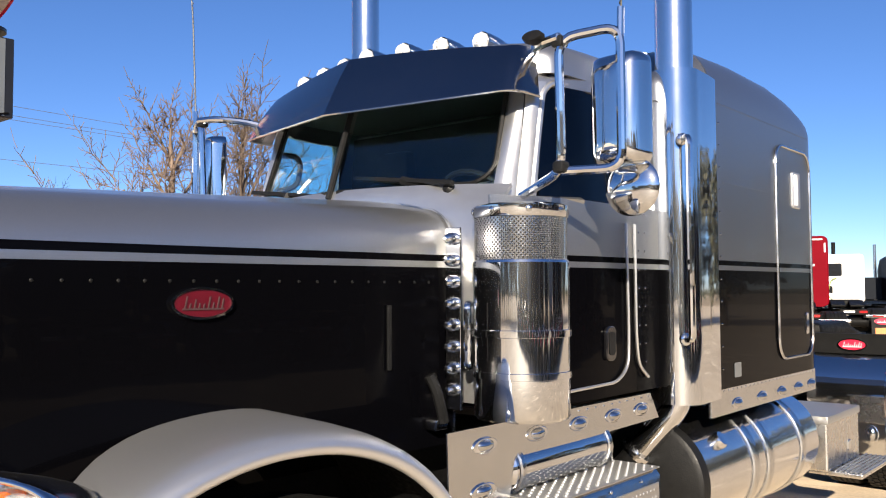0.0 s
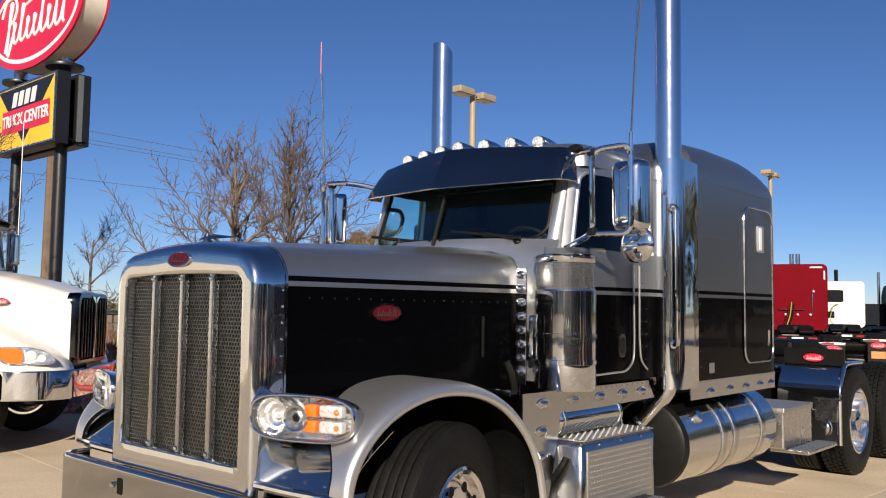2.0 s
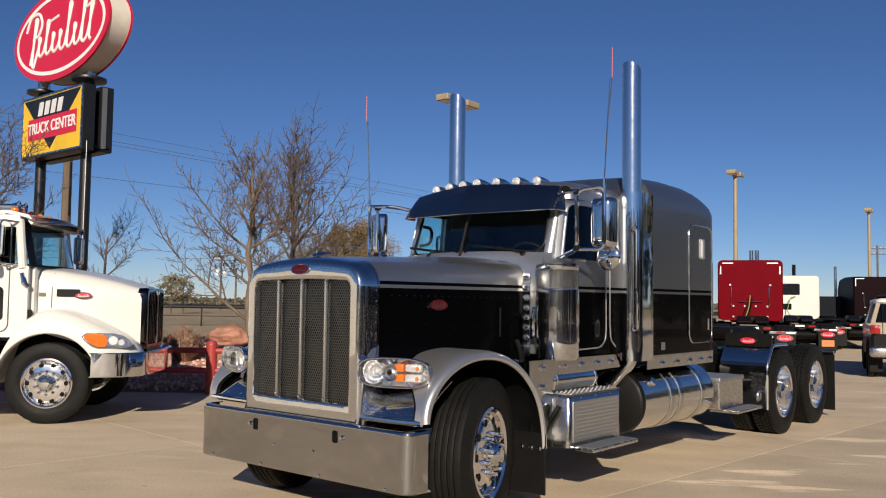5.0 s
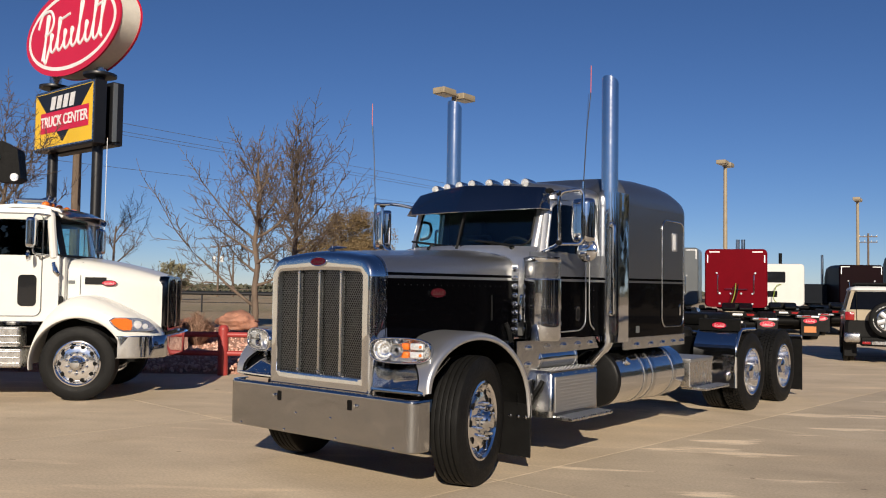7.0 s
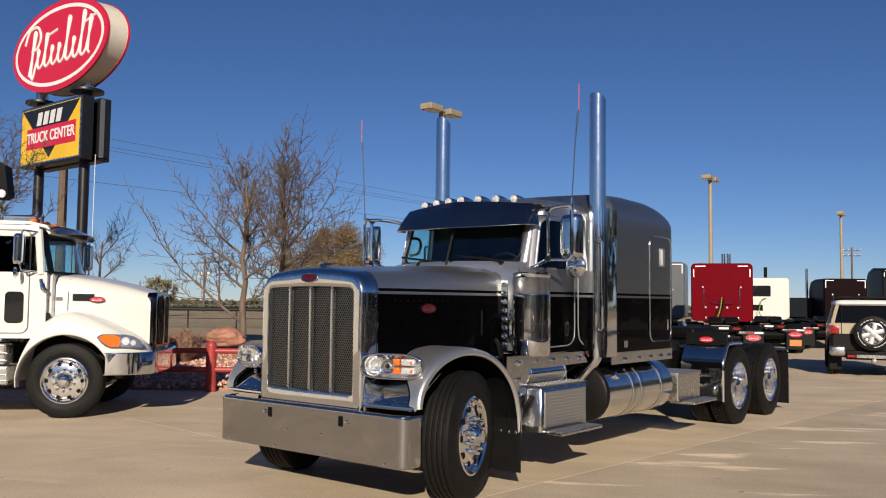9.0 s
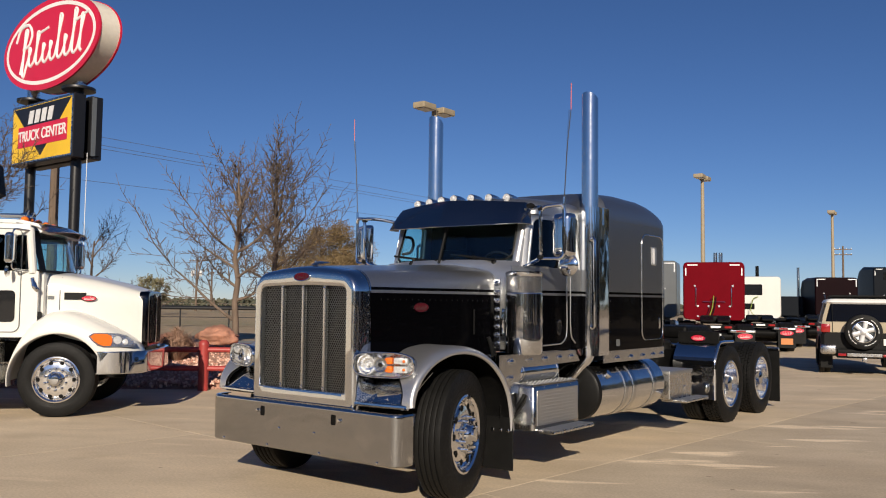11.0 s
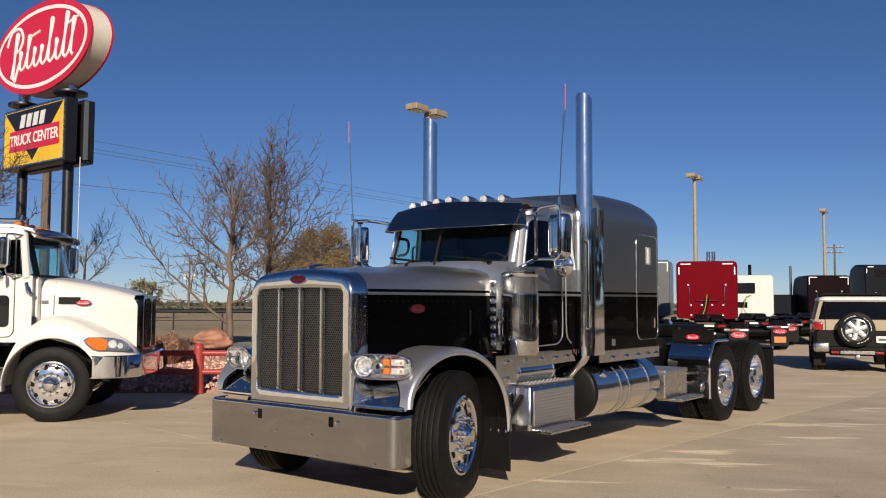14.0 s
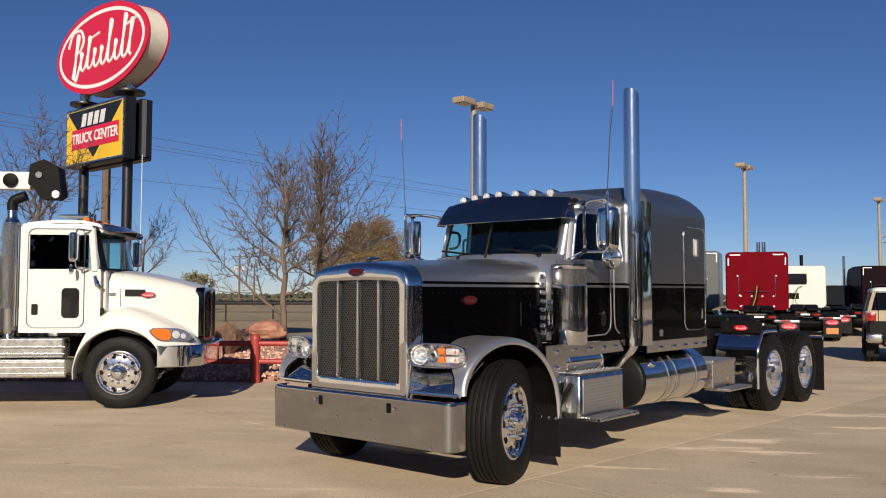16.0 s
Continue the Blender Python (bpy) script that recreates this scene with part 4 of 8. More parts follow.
part("headliner", box((-0.86, 2.52, 2.60), (0.86, 3.24, 2.63), 0.01), CABIN_GREY, cab)

# sun visor over the windscreen
def visor_rows():
    rows = []
    for k in np.linspace(0, 1, 6):
        row = []
        for x in np.linspace(-1, 1, 17):
            bx, by, bz = 0.84 * x, 2.175 + 0.215 * abs(x), 2.452 + 0.018 * abs(x)
            tx, ty, tz = 0.77 * x, 2.335 + 0.19 * abs(x), 2.738 - 0.040 * x * x
            row.append(Vector((bx + (tx - bx) * k, by + (ty - by) * k, bz + (tz - bz) * k + 0.012 * math.sin(k * math.pi))))
        for s, end in ((-1, row[0]), (1, row[-1])):
            back = [end + Vector((s * 0.075 * (math.sin(radians(a)) - math.sin(radians(14))), 0.075 * (math.cos(radians(14)) - math.cos(radians(a))), 0.0)) for a in (24, 35, 46, 57, 68, 79, 90)]
            back.append(back[-1] + Vector((0, 0.12 - 0.05 * k, 0.0)))
            row = back[::-1] + row if s < 0 else row + back
        rows.append(row)
    return rows


vr = visor_rows()
visor = part("sun_visor", thicken(loft(vr), -0.004), VISOR_STEEL, cab, "polished steel drop visor reflecting dark blue sky", 20)
part("visor_lip", tube([r + Vector((0, 0.004, -0.002)) for r in vr[0]], 0.006, 6, radius=0), STAINLESS, visor)
# roof lights
for i in range(7):
    x = -0.60 + 0.20 * i
    m = Matrix.Translation((x, 2.45 + 0.20 * abs(x), 2.768 - 0.03 * x * x)) @ Matrix.Rotation(radians(90), 4, "X")
    bm = lathe([(0.046, 0.0), (0.047, -0.03), (0.043, -0.10), (0.032, -0.17), (0.016, -0.22), (0, -0.235)], 18, m=m)
    lamp = part("roof_light", bm, CHROME, cab, "chrome bullet marker light")
    part("lens", lathe([(0.044, 0), (0.043, 0.010), (0.036, 0.020), (0.030, 0.019), (0.020, 0.032), (0.012, 0.029), (0.0, 0.036)], 9, m=m), CLEAR_LENS, lamp, "", 3)
    part("foot", box((x - 0.02, 2.50 + 0.20 * abs(x), 2.69), (x + 0.02, 2.62 + 0.2 * abs(x), 2.74), 0.01), CHROME, lamp)

# wipers
for s in (1, -1):
    a, b, c = screen_point(s * 0.52 + 0.10, 2.07) + Vector((0, -0.04, 0)), screen_point(s * 0.52 + (-0.15 if s > 0 else 0.10), 2.13) + Vector((0, -0.03, 0)), screen_point(s * 0.52 - 0.10, 2.135) + Vector((0, -0.015, 0))
    wip = part("wiper", tube([a, b], 0.021, 6), PLASTIC_BLACK, cab, "black windscreen wiper")
    part("blade", box((-0.30, -0.010, -0.012), (0.30, 0.010, 0.012), 0.004, m=facing(b, (0, -1, 0.3)) @ Matrix.Rotation(radians(-7), 4, "Z") @ AX["z"]), PLASTIC_BLACK, wip)
    part("pivot", lathe([(0.028, 0), (0.028, 0.03), (0.015, 0.04), (0, 0.04)], 12, m=Matrix.Translation(a) @ Matrix.Rotation(radians(70), 4, "X")), PLASTIC_BLACK, wip)

# air cleaners and cowl lights
for s in (1, -1):
    c = (s * 1.005, 2.285, 0)
    prof = [(0.0, 1.165), (0.12, 1.165), (0.175, 1.172), (0.183, 1.185), (0.183, 1.325), (0.190, 1.327), (0.190, 1.350), (0.184, 1.352), (0.184, 1.478), (0.191, 1.480), (0.191, 1.505), (0.185, 1.507), (0.185, 1.755), (0.182, 1.764), (0.176, 1.768)]
    cl = part("air_cleaner", lathe(prof, 40, at=c), CHROME, truck, "chrome canister air cleaner with a punched band")
    bm = lathe([(0.176, 1.765), (0.178, 1.93)], 48, at=c)
    uv_plane(bm, lambda p: (math.atan2(p.y - c[1], p.x - c[0]) * 0.18, p.z))
    lay = bm.loops.layers.uv.verify()
    for f in bm.faces:
        us = [l[lay].uv.x for l in f.loops]
        if max(us) - min(us) > 0.3:
            for l in f.loops:
                if l[lay].uv.x < 0:
                    l[lay].uv.x += 2 * math.pi * 0.18
    part("punched_band", bm, CLEANER_MESH, cl, "punched stainless intake band")
    part("lid", lathe([(0.181, 1.925), (0.184, 1.93), (0.184, 1.968), (0.17, 1.975), (0.0, 1.985)], 40, at=c), CHROME, cl)
    stuff("lid_bolts", domes([facing((c[0] + 0.184 * math.cos(a), c[1] + 0.184 * math.sin(a), 1.95), (math.cos(a), math.sin(a), 0)) for a in np.linspace(0, 2 * math.pi, 9)[:-1]], 0.012, 0.006), STAINLESS, cl)
    part("strap_clamp", tube([(s * 0.83, 2.19, 1.60), (s * 0.85, 2.15, 1.60), (s * 0.85, 2.15, 1.36), (s * 0.83, 2.19, 1.36)], 0.015, 8, radius=0.02), CHROME, cl)
    part("intake_elbow", tube([(s * 0.85, 2.30, 1.45), (s * 0.72, 2.26, 1.42)], 0.09, 16), FRAME_BLACK, cl)
    plate = part("cowl_light_bar", box((s * 0.72, 2.175, 1.19), (s * 0.795, 2.185, 1.90), 0.002), CHROME, truck, "vertical chrome light bar on the cowl")
    for i in range(8):
        z = 1.855 - 0.084 * i
        m = Matrix.Translation((s * 0.757, 2.175, z)) @ Matrix.Rotation(radians(90), 4, "X")
        part("bullet_light", lathe([(0.026, 0), (0.026, 0.012), (0.021, 0.03), (0.012, 0.044), (0, 0.048)], 14, m=m), CHROME, plate)

# skirts with oval marker lights
def oval_light(parent, at, normal, up=(0, 0, 1), w=0.14, h=0.058):
    m = facing(at, normal, up)
    lo = part("marker_light", slab(oval(w, h, 20), 0.01, m @ Matrix.Translation((0, 0, 0.006)), 0.003), CHROME, parent, "oval chrome marker light")
    part("lens", lathe([(0.5, 0), (0.42, 0.4), (0.22, 0.8), (0, 0.9)], 16, m=m @ Matrix.Translation((0, 0, 0.006)) @ Matrix.Diagonal((w * 0.62, h * 0.8, 0.02, 1))), STAINLESS, lo)


for s in (1, -1):
    X = s * 1.06
    out = [(1.78, 1.18), (3.22, 1.18), (3.30, 1.06), (2.16, 1.04), (2.05, 0.62), (1.98, 0.40), (1.86, 0.40), (1.80, 0.60)]
    mm = Matrix(((0, 0, s, X), (1, 0, 0, 0), (0, 1, 0, 0), (0, 0, 0, 1)))
    if s > 0:
        bm = slab(out, 0.006, mm)
    else:
        bm = slab(out[::-1], 0.006, mm)
    sk = part("cab_skirt", bm, STAINLESS, truck, "stainless skirt with oval lights")
    for y in (1.98, 2.30, 2.60, 2.88, 3.13):
        oval_light(sk, (X, y, 1.115), (s, 0, 0))
    for z in (0.96, 0.82, 0.68, 0.55):
        oval_light(sk, (X, 1.97, z), (s, 0, 0))
    stuff("rivets", domes([facing((X, y, 1.165), (s, 0, 0)) for y in np.linspace(2.2, 3.2, 16)], 0.005, 0.004), STAINLESS, sk)
    # sleeper skirt
    X = s * 1.165
    sk = part("sleeper_skirt", box((X - s * 0.02, 3.66, 1.02), (X, 5.25, 1.155), 0.004), STAINLESS, truck, "stainless sleeper skirt with oval lights")
    for y in (3.98, 4.33, 4.64, 4.93, 5.17):
        oval_light(sk, (X, y, 1.065), (s, 0, 0))
    stuff("rivets", domes([facing((X, y, 1.14), (s, 0, 0)) for y in np.linspace(3.75, 5.2, 26)], 0.005, 0.004), STAINLESS, sk)

# sleeper
def sleeper_section(y):
    top = float(np.interp(y, (3.4, 3.72, 4.2, 4.75, 5.0, 5.12, 5.22, 5.29, 5.33), (2.90, 2.925, 2.945, 2.935, 2.905, 2.87, 2.825, 2.77, 2.69)))
    hw = 1.165 - 0.04 * max(0, (y - 5.2) / 0.13) ** 2
    zs = min(2.60, top - 0.10)
    rw = 0.27
    pts = [Vector((hw, y, z)) for z in np.linspace(1.15, zs, 7)]
    pts += [Vector((hw - rw + rw * math.cos(radians(a)) ** 0.8, y, zs + (top - 0.02 - zs) * math.sin(radians(a)) ** 0.85)) for a in (8, 18, 30, 42, 55, 68, 80)]
    pts += [Vector((x, y, top - 0.02 * (x / (hw - rw)) ** 2)) for x in np.linspace(hw - rw, -hw + rw, 9)]
    pts += [Vector((-p.x, p.y, p.z)) for p in pts[6:14][::-1]]
    return pts + [Vector((-hw, y, z)) for z in np.linspace(zs, 1.15, 7)[1:]]


secs = [sleeper_section(y) for y in (3.72, 3.78, 3.95, 4.2, 4.5, 4.75, 4.95, 5.08, 5.16, 5.22, 5.27, 5.31, 5.33)]
bm = loft(secs)
bm.faces.new([v for v in bm.verts][-len(secs[0]):])
bm.faces.new([v for v in bm.verts][:len(secs[0])][::-1])
sleeper = part("sleeper", bm, SHADED_PAINT, truck, "rounded sleeper box, silver over gloss black", 40)
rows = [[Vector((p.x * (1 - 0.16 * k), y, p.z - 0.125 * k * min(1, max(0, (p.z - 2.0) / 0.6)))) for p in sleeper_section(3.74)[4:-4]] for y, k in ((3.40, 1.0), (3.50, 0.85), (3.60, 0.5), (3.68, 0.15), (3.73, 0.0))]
part("roof_fairing", thicken(loft(rows), -0.01), SHADED_PAINT, sleeper, "", 60)
for s in (1, -1):
    X = s * 1.166
    stuff("rivet_row", domes([facing((X, y, 2.60 + 0.0 * y), (s, 0, 0.15)) for y in np.linspace(3.8, 5.18, 34)], 0.0045, 0.003), SHADED_PAINT, sleeper)
    stuff("rivet_row", domes([facing((X, y, 2.20), (s, 0, 0)) for y in np.linspace(3.85, 4.5, 9)], 0.0045, 0.003), SHADED_PAINT, sleeper)
    stuff("edge_rivets", domes([facing((X, 3.80, z), (s, 0, 0)) for z in np.linspace(1.25, 2.5, 12)], 0.006, 0.004), CHROME, sleeper)
    m = facing((X + s * 0.002, 4.90, 1.872), (s, 0, 0))
    door = part("sleeper_door", slab(rrect(0.60, 1.25, 0.11), 0.006, m, 0.002), SHADED_PAINT, sleeper, "sleeper side door with a bright seal")
    part("door_trim", tube([m @ Vector((x, y, 0.004)) for x, y in rrect(0.60, 1.25, 0.11) + rrect(0.60, 1.25, 0.11)[:1]], 0.009, 6, radius=0, cap=False), STAINLESS, door)
    vent = part("vent", slab(rrect(0.13, 0.22, 0.015), 0.012, facing((X + s * 0.012, 4.95, 2.25), (s, 0, 0)), 0.004), SILVER, door, "small window vent")
    part("slot", slab(rrect(0.05, 0.19, 0.012), 0.006, facing((X + s * 0.017, 4.925, 2.25), (s, 0, 0))), BOARD_WHITE, vent)
    part("latch", slab(rrect(0.05, 0.13, 0.015), 0.012, facing((X + s * 0.010, 5.10, 1.44), (s, 0, 0)), 0.003), CHROME, door)
    part("data_plate", slab(rrect(0.085, 0.075, 0.006), 0.003, facing((X + s * 0.003, 3.99, 1.235), (s, 0, 0))), GREY_PAINT, sleeper)

# exhaust stacks with their shields
SY = 3.49
for s in (1, -1):
    c = (s * 1.078, SY)
    top = []
    for i in range(28):
        a = 2 * math.pi * i / 28
        x, y = c[0] + 0.091 * math.cos(a), c[1] + 0.091 * math.sin(a)
        top.append((x, y, 3.92 - 0.06 * math.sin(a)))
    rows = [[Vector((x, y, 1.2)) for x, y, z in top], [Vector((x, y, 3.0)) for x, y, z in top], [Vector((x, y, 3.8)) for x, y, z in top], [Vector(p) for p in top],
            [Vector((c[0] + (x - c[0]) * 0.95, c[1] + (y - c[1]) * 0.95, z)) for x, y, z in top], [Vector((c[0] + (x - c[0]) * 0.95, c[1] + (y - c[1]) * 0.95, 3.3)) for x, y, z in top]]
    st = part("exhaust_pipe", loft(rows, loop=True), STACK_CHROME, truck, "tall chrome exhaust stack with a slant-cut top", 60)
    plan = [(c[0] - s * 0.16, SY + 0.07), (c[0] - s * 0.13, SY - 0.03)] + [(c[0] + s * 0.118 * math.sin(radians(a)), c[1] - 0.118 * math.cos(radians(a))) for a in range(-60, 101, 10)] + [(s * 1.19, SY + 0.09), (s * 1.186, SY + 0.16), (s * 1.176, 3.75)]
    bm = loft([[Vector((x, y, z)) for x, y in plan] for z in (1.11, 1.118, 1.6, 2.2, 2.70, 2.712)])
    sh = part("stack_shield", thicken(bm, -0.004), CHROME, st, "polished stack shield with a grab handle", 40)
    g = [(s * 1.16, SY - 0.11, 2.36), (s * 1.22, SY - 0.16, 2.36), (s * 1.22, SY - 0.16, 1.42), (s * 1.16, SY - 0.11, 1.42)]
    h = part("grab_handle", tube(g, 0.017, 10, radius=0.05), CHROME, sh)
    for z in (2.36, 1.42):
        part("handle_foot", domes([facing((s * 1.165, SY - 0.115, z), (s * 0.7, -0.7, 0))], 0.03, 0.02, seg=12), CHROME, h)
    part("exhaust_elbow", tube([(c[0], c[1], 1.25), (c[0], c[1] - 0.01, 1.10), (c[0] - s * 0.22, c[1] - 0.05, 0.84)], 0.062, 20, radius=0.10), CHROME, st)
    d = Vector((-s * 0.22, -0.04, -0.26)).normalized()
    at = Vector((c[0] - s * 0.20, c[1] - 0.047, 0.865))
    part("pipe_clamp", lathe([(0.062, -0.012), (0.088, -0.010), (0.090, 0.0), (0.088, 0.010), (0.062, 0.012)], 28, m=facing(at, d)), CHROME, st)
    part("muffler_pipe", tube([at, at + d * 0.16, (s * 0.62, c[1] - 0.10, 0.74)], 0.058, 16, radius=0.1), FRAME_BLACK, st)

# mirrors and aerials
for s in (1, -1):
    arm = part("mirror_arm", tube([(s * 0.84, 2.53, 2.55), (s * 0.93, 2.44, 2.58), (s * 1.06, 2.33, 2.60), (s * 1.18, 2.30, 2.60)], 0.019, 10, radius=0.08), CHROME, truck, "chrome tube mirror bracket")
    part("loop", tube([(s * 0.93, 2.40, 2.03), (s * 1.165, 2.33, 2.10), (s * 1.17, 2.31, 2.60), (s * 1.375, 2.41, 2.63), (s * 1.375, 2.41, 2.10), (s * 1.165, 2.33, 2.10)], 0.018, 10, radius=0.07), CHROME, arm)
    for z in (2.585, 2.11):
        part("arm_clamp", box((s * 1.145, 2.29, z - 0.02), (s * 1.195, 2.345, z + 0.025), 0.012), PLASTIC_BLACK, arm)
    if s > 0:
        part("spot_light", lathe([(0, -0.04), (0.036, -0.032), (0.048, -0.008), (0.044, 0.016), (0, 0.024)], 16, m=Matrix.Translation((s * 1.07, 2.29, 2.62)) @ Matrix.Rotation(radians(70), 4, "X") @ Matrix.Diagonal((1.0, 0.5, 0.9, 1))), PLASTIC_BLACK, arm)
    m = Matrix.Translation((s * 1.322, 2.492, 2.335)) @ Matrix.Rotation(radians(-8 if s > 0 else -24), 4, "Z")
    rows = []
    for y, g in ((-0.075, 0.0), (-0.073, 0.3), (-0.064, 0.6), (-0.045, 0.85), (-0.02, 0.96), (0.02, 1.0), (0.05, 1.0), (0.055, 0.97)):
        rows.append([m @ Vector((p[0] * (0.12 + 0.88 * g), y, p[1] * (0.62 + 0.38 * g))) for p in rrect(0.225, 0.43, 0.045)])
    bm = loft(rows, loop=True)
    bm.faces.new([v for v in bm.verts][:24][::-1])
    mi = part("mirror_head", bm, CHROME, arm, "tall chrome mirror head", 60)
    part("mirror_glass", slab(rrect(0.195, 0.40, 0.045), 0.004, m @ Matrix.Translation((0, 0.056, 0)) @ Matrix.Rotation(radians(-90), 4, "X")), chrome_like("mirror_glass", (0.9, 0.9, 0.9), 0.0, 0.0, 1, 0.0) if s > 0 else CHROME, mi)
    part("spot_mirror", lathe([(0, -0.030), (0.045, -0.026), (0.085, -0.014), (0.108, 0.0), (0.113, 0.006), (0.113, 0.014), (0, 0.015)], 28, "y", (s * 1.34, 2.54, 2.045)), CHROME, arm, "round convex spot mirror")
    ant = part("aerial", tube([(s * 1.375, 2.41, 2.62), (s * 1.41, 2.41, 3.2), (s * 1.45, 2.41, 3.55)], 0.0045, 6, taper=0.004), WIRE, truck, "whip aerial on the mirror bracket")
    part("tip", tube([(s * 1.45, 2.41, 3.55), (s * 1.452, 2.41, 3.81)], 0.0048, 6), PINK_METAL, ant)
    part("mount", tube([(s * 1.375, 2.41, 2.56), (s * 1.379, 2.41, 2.70)], 0.014, 8), CHROME, ant)
    part("spring_turns", tube([(s * (1.379 + i * 0.00024) + 0.0055 * math.cos(i * 0.9), 2.41 + 0.0055 * math.sin(i * 0.9), 2.7 + i * 0.004) for i in range(212)], 0.0018, 4, radius=0), WIRE, ant)

# step box, air tank, fuel tanks, rear tool box
def studs(lo, hi, axis, pitch, bm, size=0.008, h=0.004):
    """Raised tread studs over a face; axis is the face's normal."""
    ax = "xyz".index(axis)
    u, v = [i for i in range(3) if i != ax]
    nu, nv = max(1, int((hi[u] - lo[u]) / pitch)), max(1, int((hi[v] - lo[v]) / pitch))
    sgn = 1 if hi[ax] >= lo[ax] else -1
    for i in range(nu):
        for j in range(nv):
            p = [0, 0, 0]
            p[u], p[v], p[ax] = lo[u] + (i + (0.25 if j % 2 else 0.75)) * (hi[u] - lo[u]) / nu, lo[v] + (j + 0.5) * (hi[v] - lo[v]) / nv, lo[ax]
            nrm = [0, 0, 0]
            nrm[ax] = sgn
            lathe([(size, 0), (size * 0.7, h), (0, h)], 5, bm=bm, m=facing(p, nrm, (0, 1, 0) if ax != 1 else (0, 0, 1)))
    return bm


for s in (1, -1):
    X = s * 1.20
    rows = []
    for x, y, zt in ((0.70, 2.045, 0.886), (0.86, 2.082, 0.886), (1.02, 2.121, 0.887), (1.17, 2.160, 0.888), (1.188, 2.167, 0.889), (1.197, 2.176, 0.89), (1.20, 2.192, 0.89), (1.20, 3.02, 0.89)):
        rows.append([Vector((s * 0.66, max(y, 2.04), 0.46)), Vector((s * x, y, 0.46)), Vector((s * x, y, zt - 0.03)), Vector((s * (x - 0.03), y + 0.01, zt)), Vector((s * 0.66, max(y, 2.04), zt))])
    sb = part("step_box", loft(rows, loop=True, cap=True), STEP_STEEL, truck, "polished battery and step box with tread plate", 50)
    if s > 0:
        bm = box((X, 2.22, 0.50), (X + 0.006, 3.0, 0.835), 0.002)
        studs((X + 0.006, 2.24, 0.51), (X + 0.007, 2.98, 0.825), "x", 0.030, bm, 0.009, 0.0018)
        part("tread_front", bm, TREAD, sb)
        bm = box((0.80, 2.19, 0.89), (X, 3.02, 0.897), 0.002)
        studs((0.82, 2.21, 0.897), (X - 0.01, 3.0, 0.898), "z", 0.036, bm, 0.009, 0.007)
        part("tread_top", bm, TREAD, sb)
        stuff("top_edge_bolts", domes([facing((X + 0.002, y, 0.862), (1, 0, 0)) for y in (2.35, 2.6, 2.85)], 0.008, 0.005), CHROME, sb)
    bm = box((X, 2.24, 0.435), (X + s * 0.185, 3.02, 0.465), 0.006)
    part("step", bm, ALUMINIUM, sb, "aluminium step")
    if s > 0:
        for i in range(6):
            part("ridge", box((X + 0.012 + i * 0.030, 2.25, 0.465), (X + 0.026 + i * 0.030, 3.01, 0.474), 0.003, 1), TREAD, sb)
        part("support_strut", tube([(1.12, 2.13, 0.80), (1.10, 2.10, 0.74), (0.98, 2.06, 0.56)], 0.022, 8), FRAME_BLACK, sb)
    at = part("air_tank", lathe([(0, 2.12), (0.06, 2.13), (0.088, 2.16), (0.092, 2.20), (0.092, 2.80), (0.088, 2.85), (0, 2.88)], 28, "y", (s * 0.985, 0, 0.995)), CHROME, truck, "polished horizontal air tank")
    for y in (2.19, 2.82):
        part("end_ring", lathe([(0.091, y - 0.016), (0.099, y - 0.012), (0.100, y), (0.099, y + 0.012), (0.091, y + 0.016)], 28, "y", (s * 0.985, 0, 0.995)), STAINLESS, at)
    part("air_line", tube([(s * 0.98, 2.92, 1.12), (s * 0.99, 2.94, 1.02), (s * 1.0, 2.97, 0.90)], 0.007, 6), ALUMINIUM, truck)
    # fuel tank
    R, c = 0.305, (s * 0.885, 0, 0.705)
    prof = [(0, 3.50), (R - 0.05, 3.505), (R - 0.015, 3.52), (R, 3.555), (R, 5.20), (R - 0.015, 5.235), (R - 0.05, 5.25), (0, 5.255)]
    ft = part("fuel_tank", lathe(prof, 48, "y", c), TANK, truck, "polished cylindrical fuel tank with straps")
    # black skin over the front end stands in for the shade there
    part("shaded_end", lathe([(0, 3.490), (R - 0.03, 3.493), (R - 0.006, 3.51), (R + 0.003, 3.55), (R + 0.003, 3.562)], 48, "y", c), PLASTIC_BLACK, ft, "front end of the tank, its shade put in as black")
    for y in (4.15, 4.36, 4.90):
        part("strap", lathe([(R + 0.001, y - 0.042), (R + 0.010, y - 0.038), (R + 0.007, y), (R + 0.010, y + 0.038), (R + 0.001, y + 0.042)], 48, "y", c), STAINLESS, ft)
    part("filler_cap", lathe([(0.045, 0), (0.045, 0.02), (0.038, 0.032), (0, 0.034)], 20, m=facing((s * (0.885 + R * 0.80), 3.80, 0.705 + R * 0.60), (s * 0.80, 0, 0.60))), CHROME, ft)
    # rear tool box with step
    tb = part("tool_box", box((s * 0.70, 5.34, 0.49), (X, 6.05, 0.83), 0.012), ALUMINIUM, truck, "aluminium frame tool box")
    part("lid_edge", box((s * 0.69, 5.33, 0.79), (X + s * 0.008, 6.06, 0.84), 0.006), TREAD, tb)
    part("lock", slab(rrect(0.05, 0.07, 0.01), 0.01, facing((X + s * 0.008, 5.80, 0.60), (s, 0, 0)), 0.003), CHROME, tb)
    stp = part("tool_step", box((X - s * 0.15, 5.42, 0.455), (X + s * 0.18, 6.18, 0.485), 0.006), ALUMINIUM, tb)
    if s > 0:
        for i in range(6):
            part("ridge", box((X + 0.01 + i * 0.030, 5.43, 0.485), (X + 0.024 + i * 0.030, 6.17, 0.493), 0.003, 1), TREAD, stp)
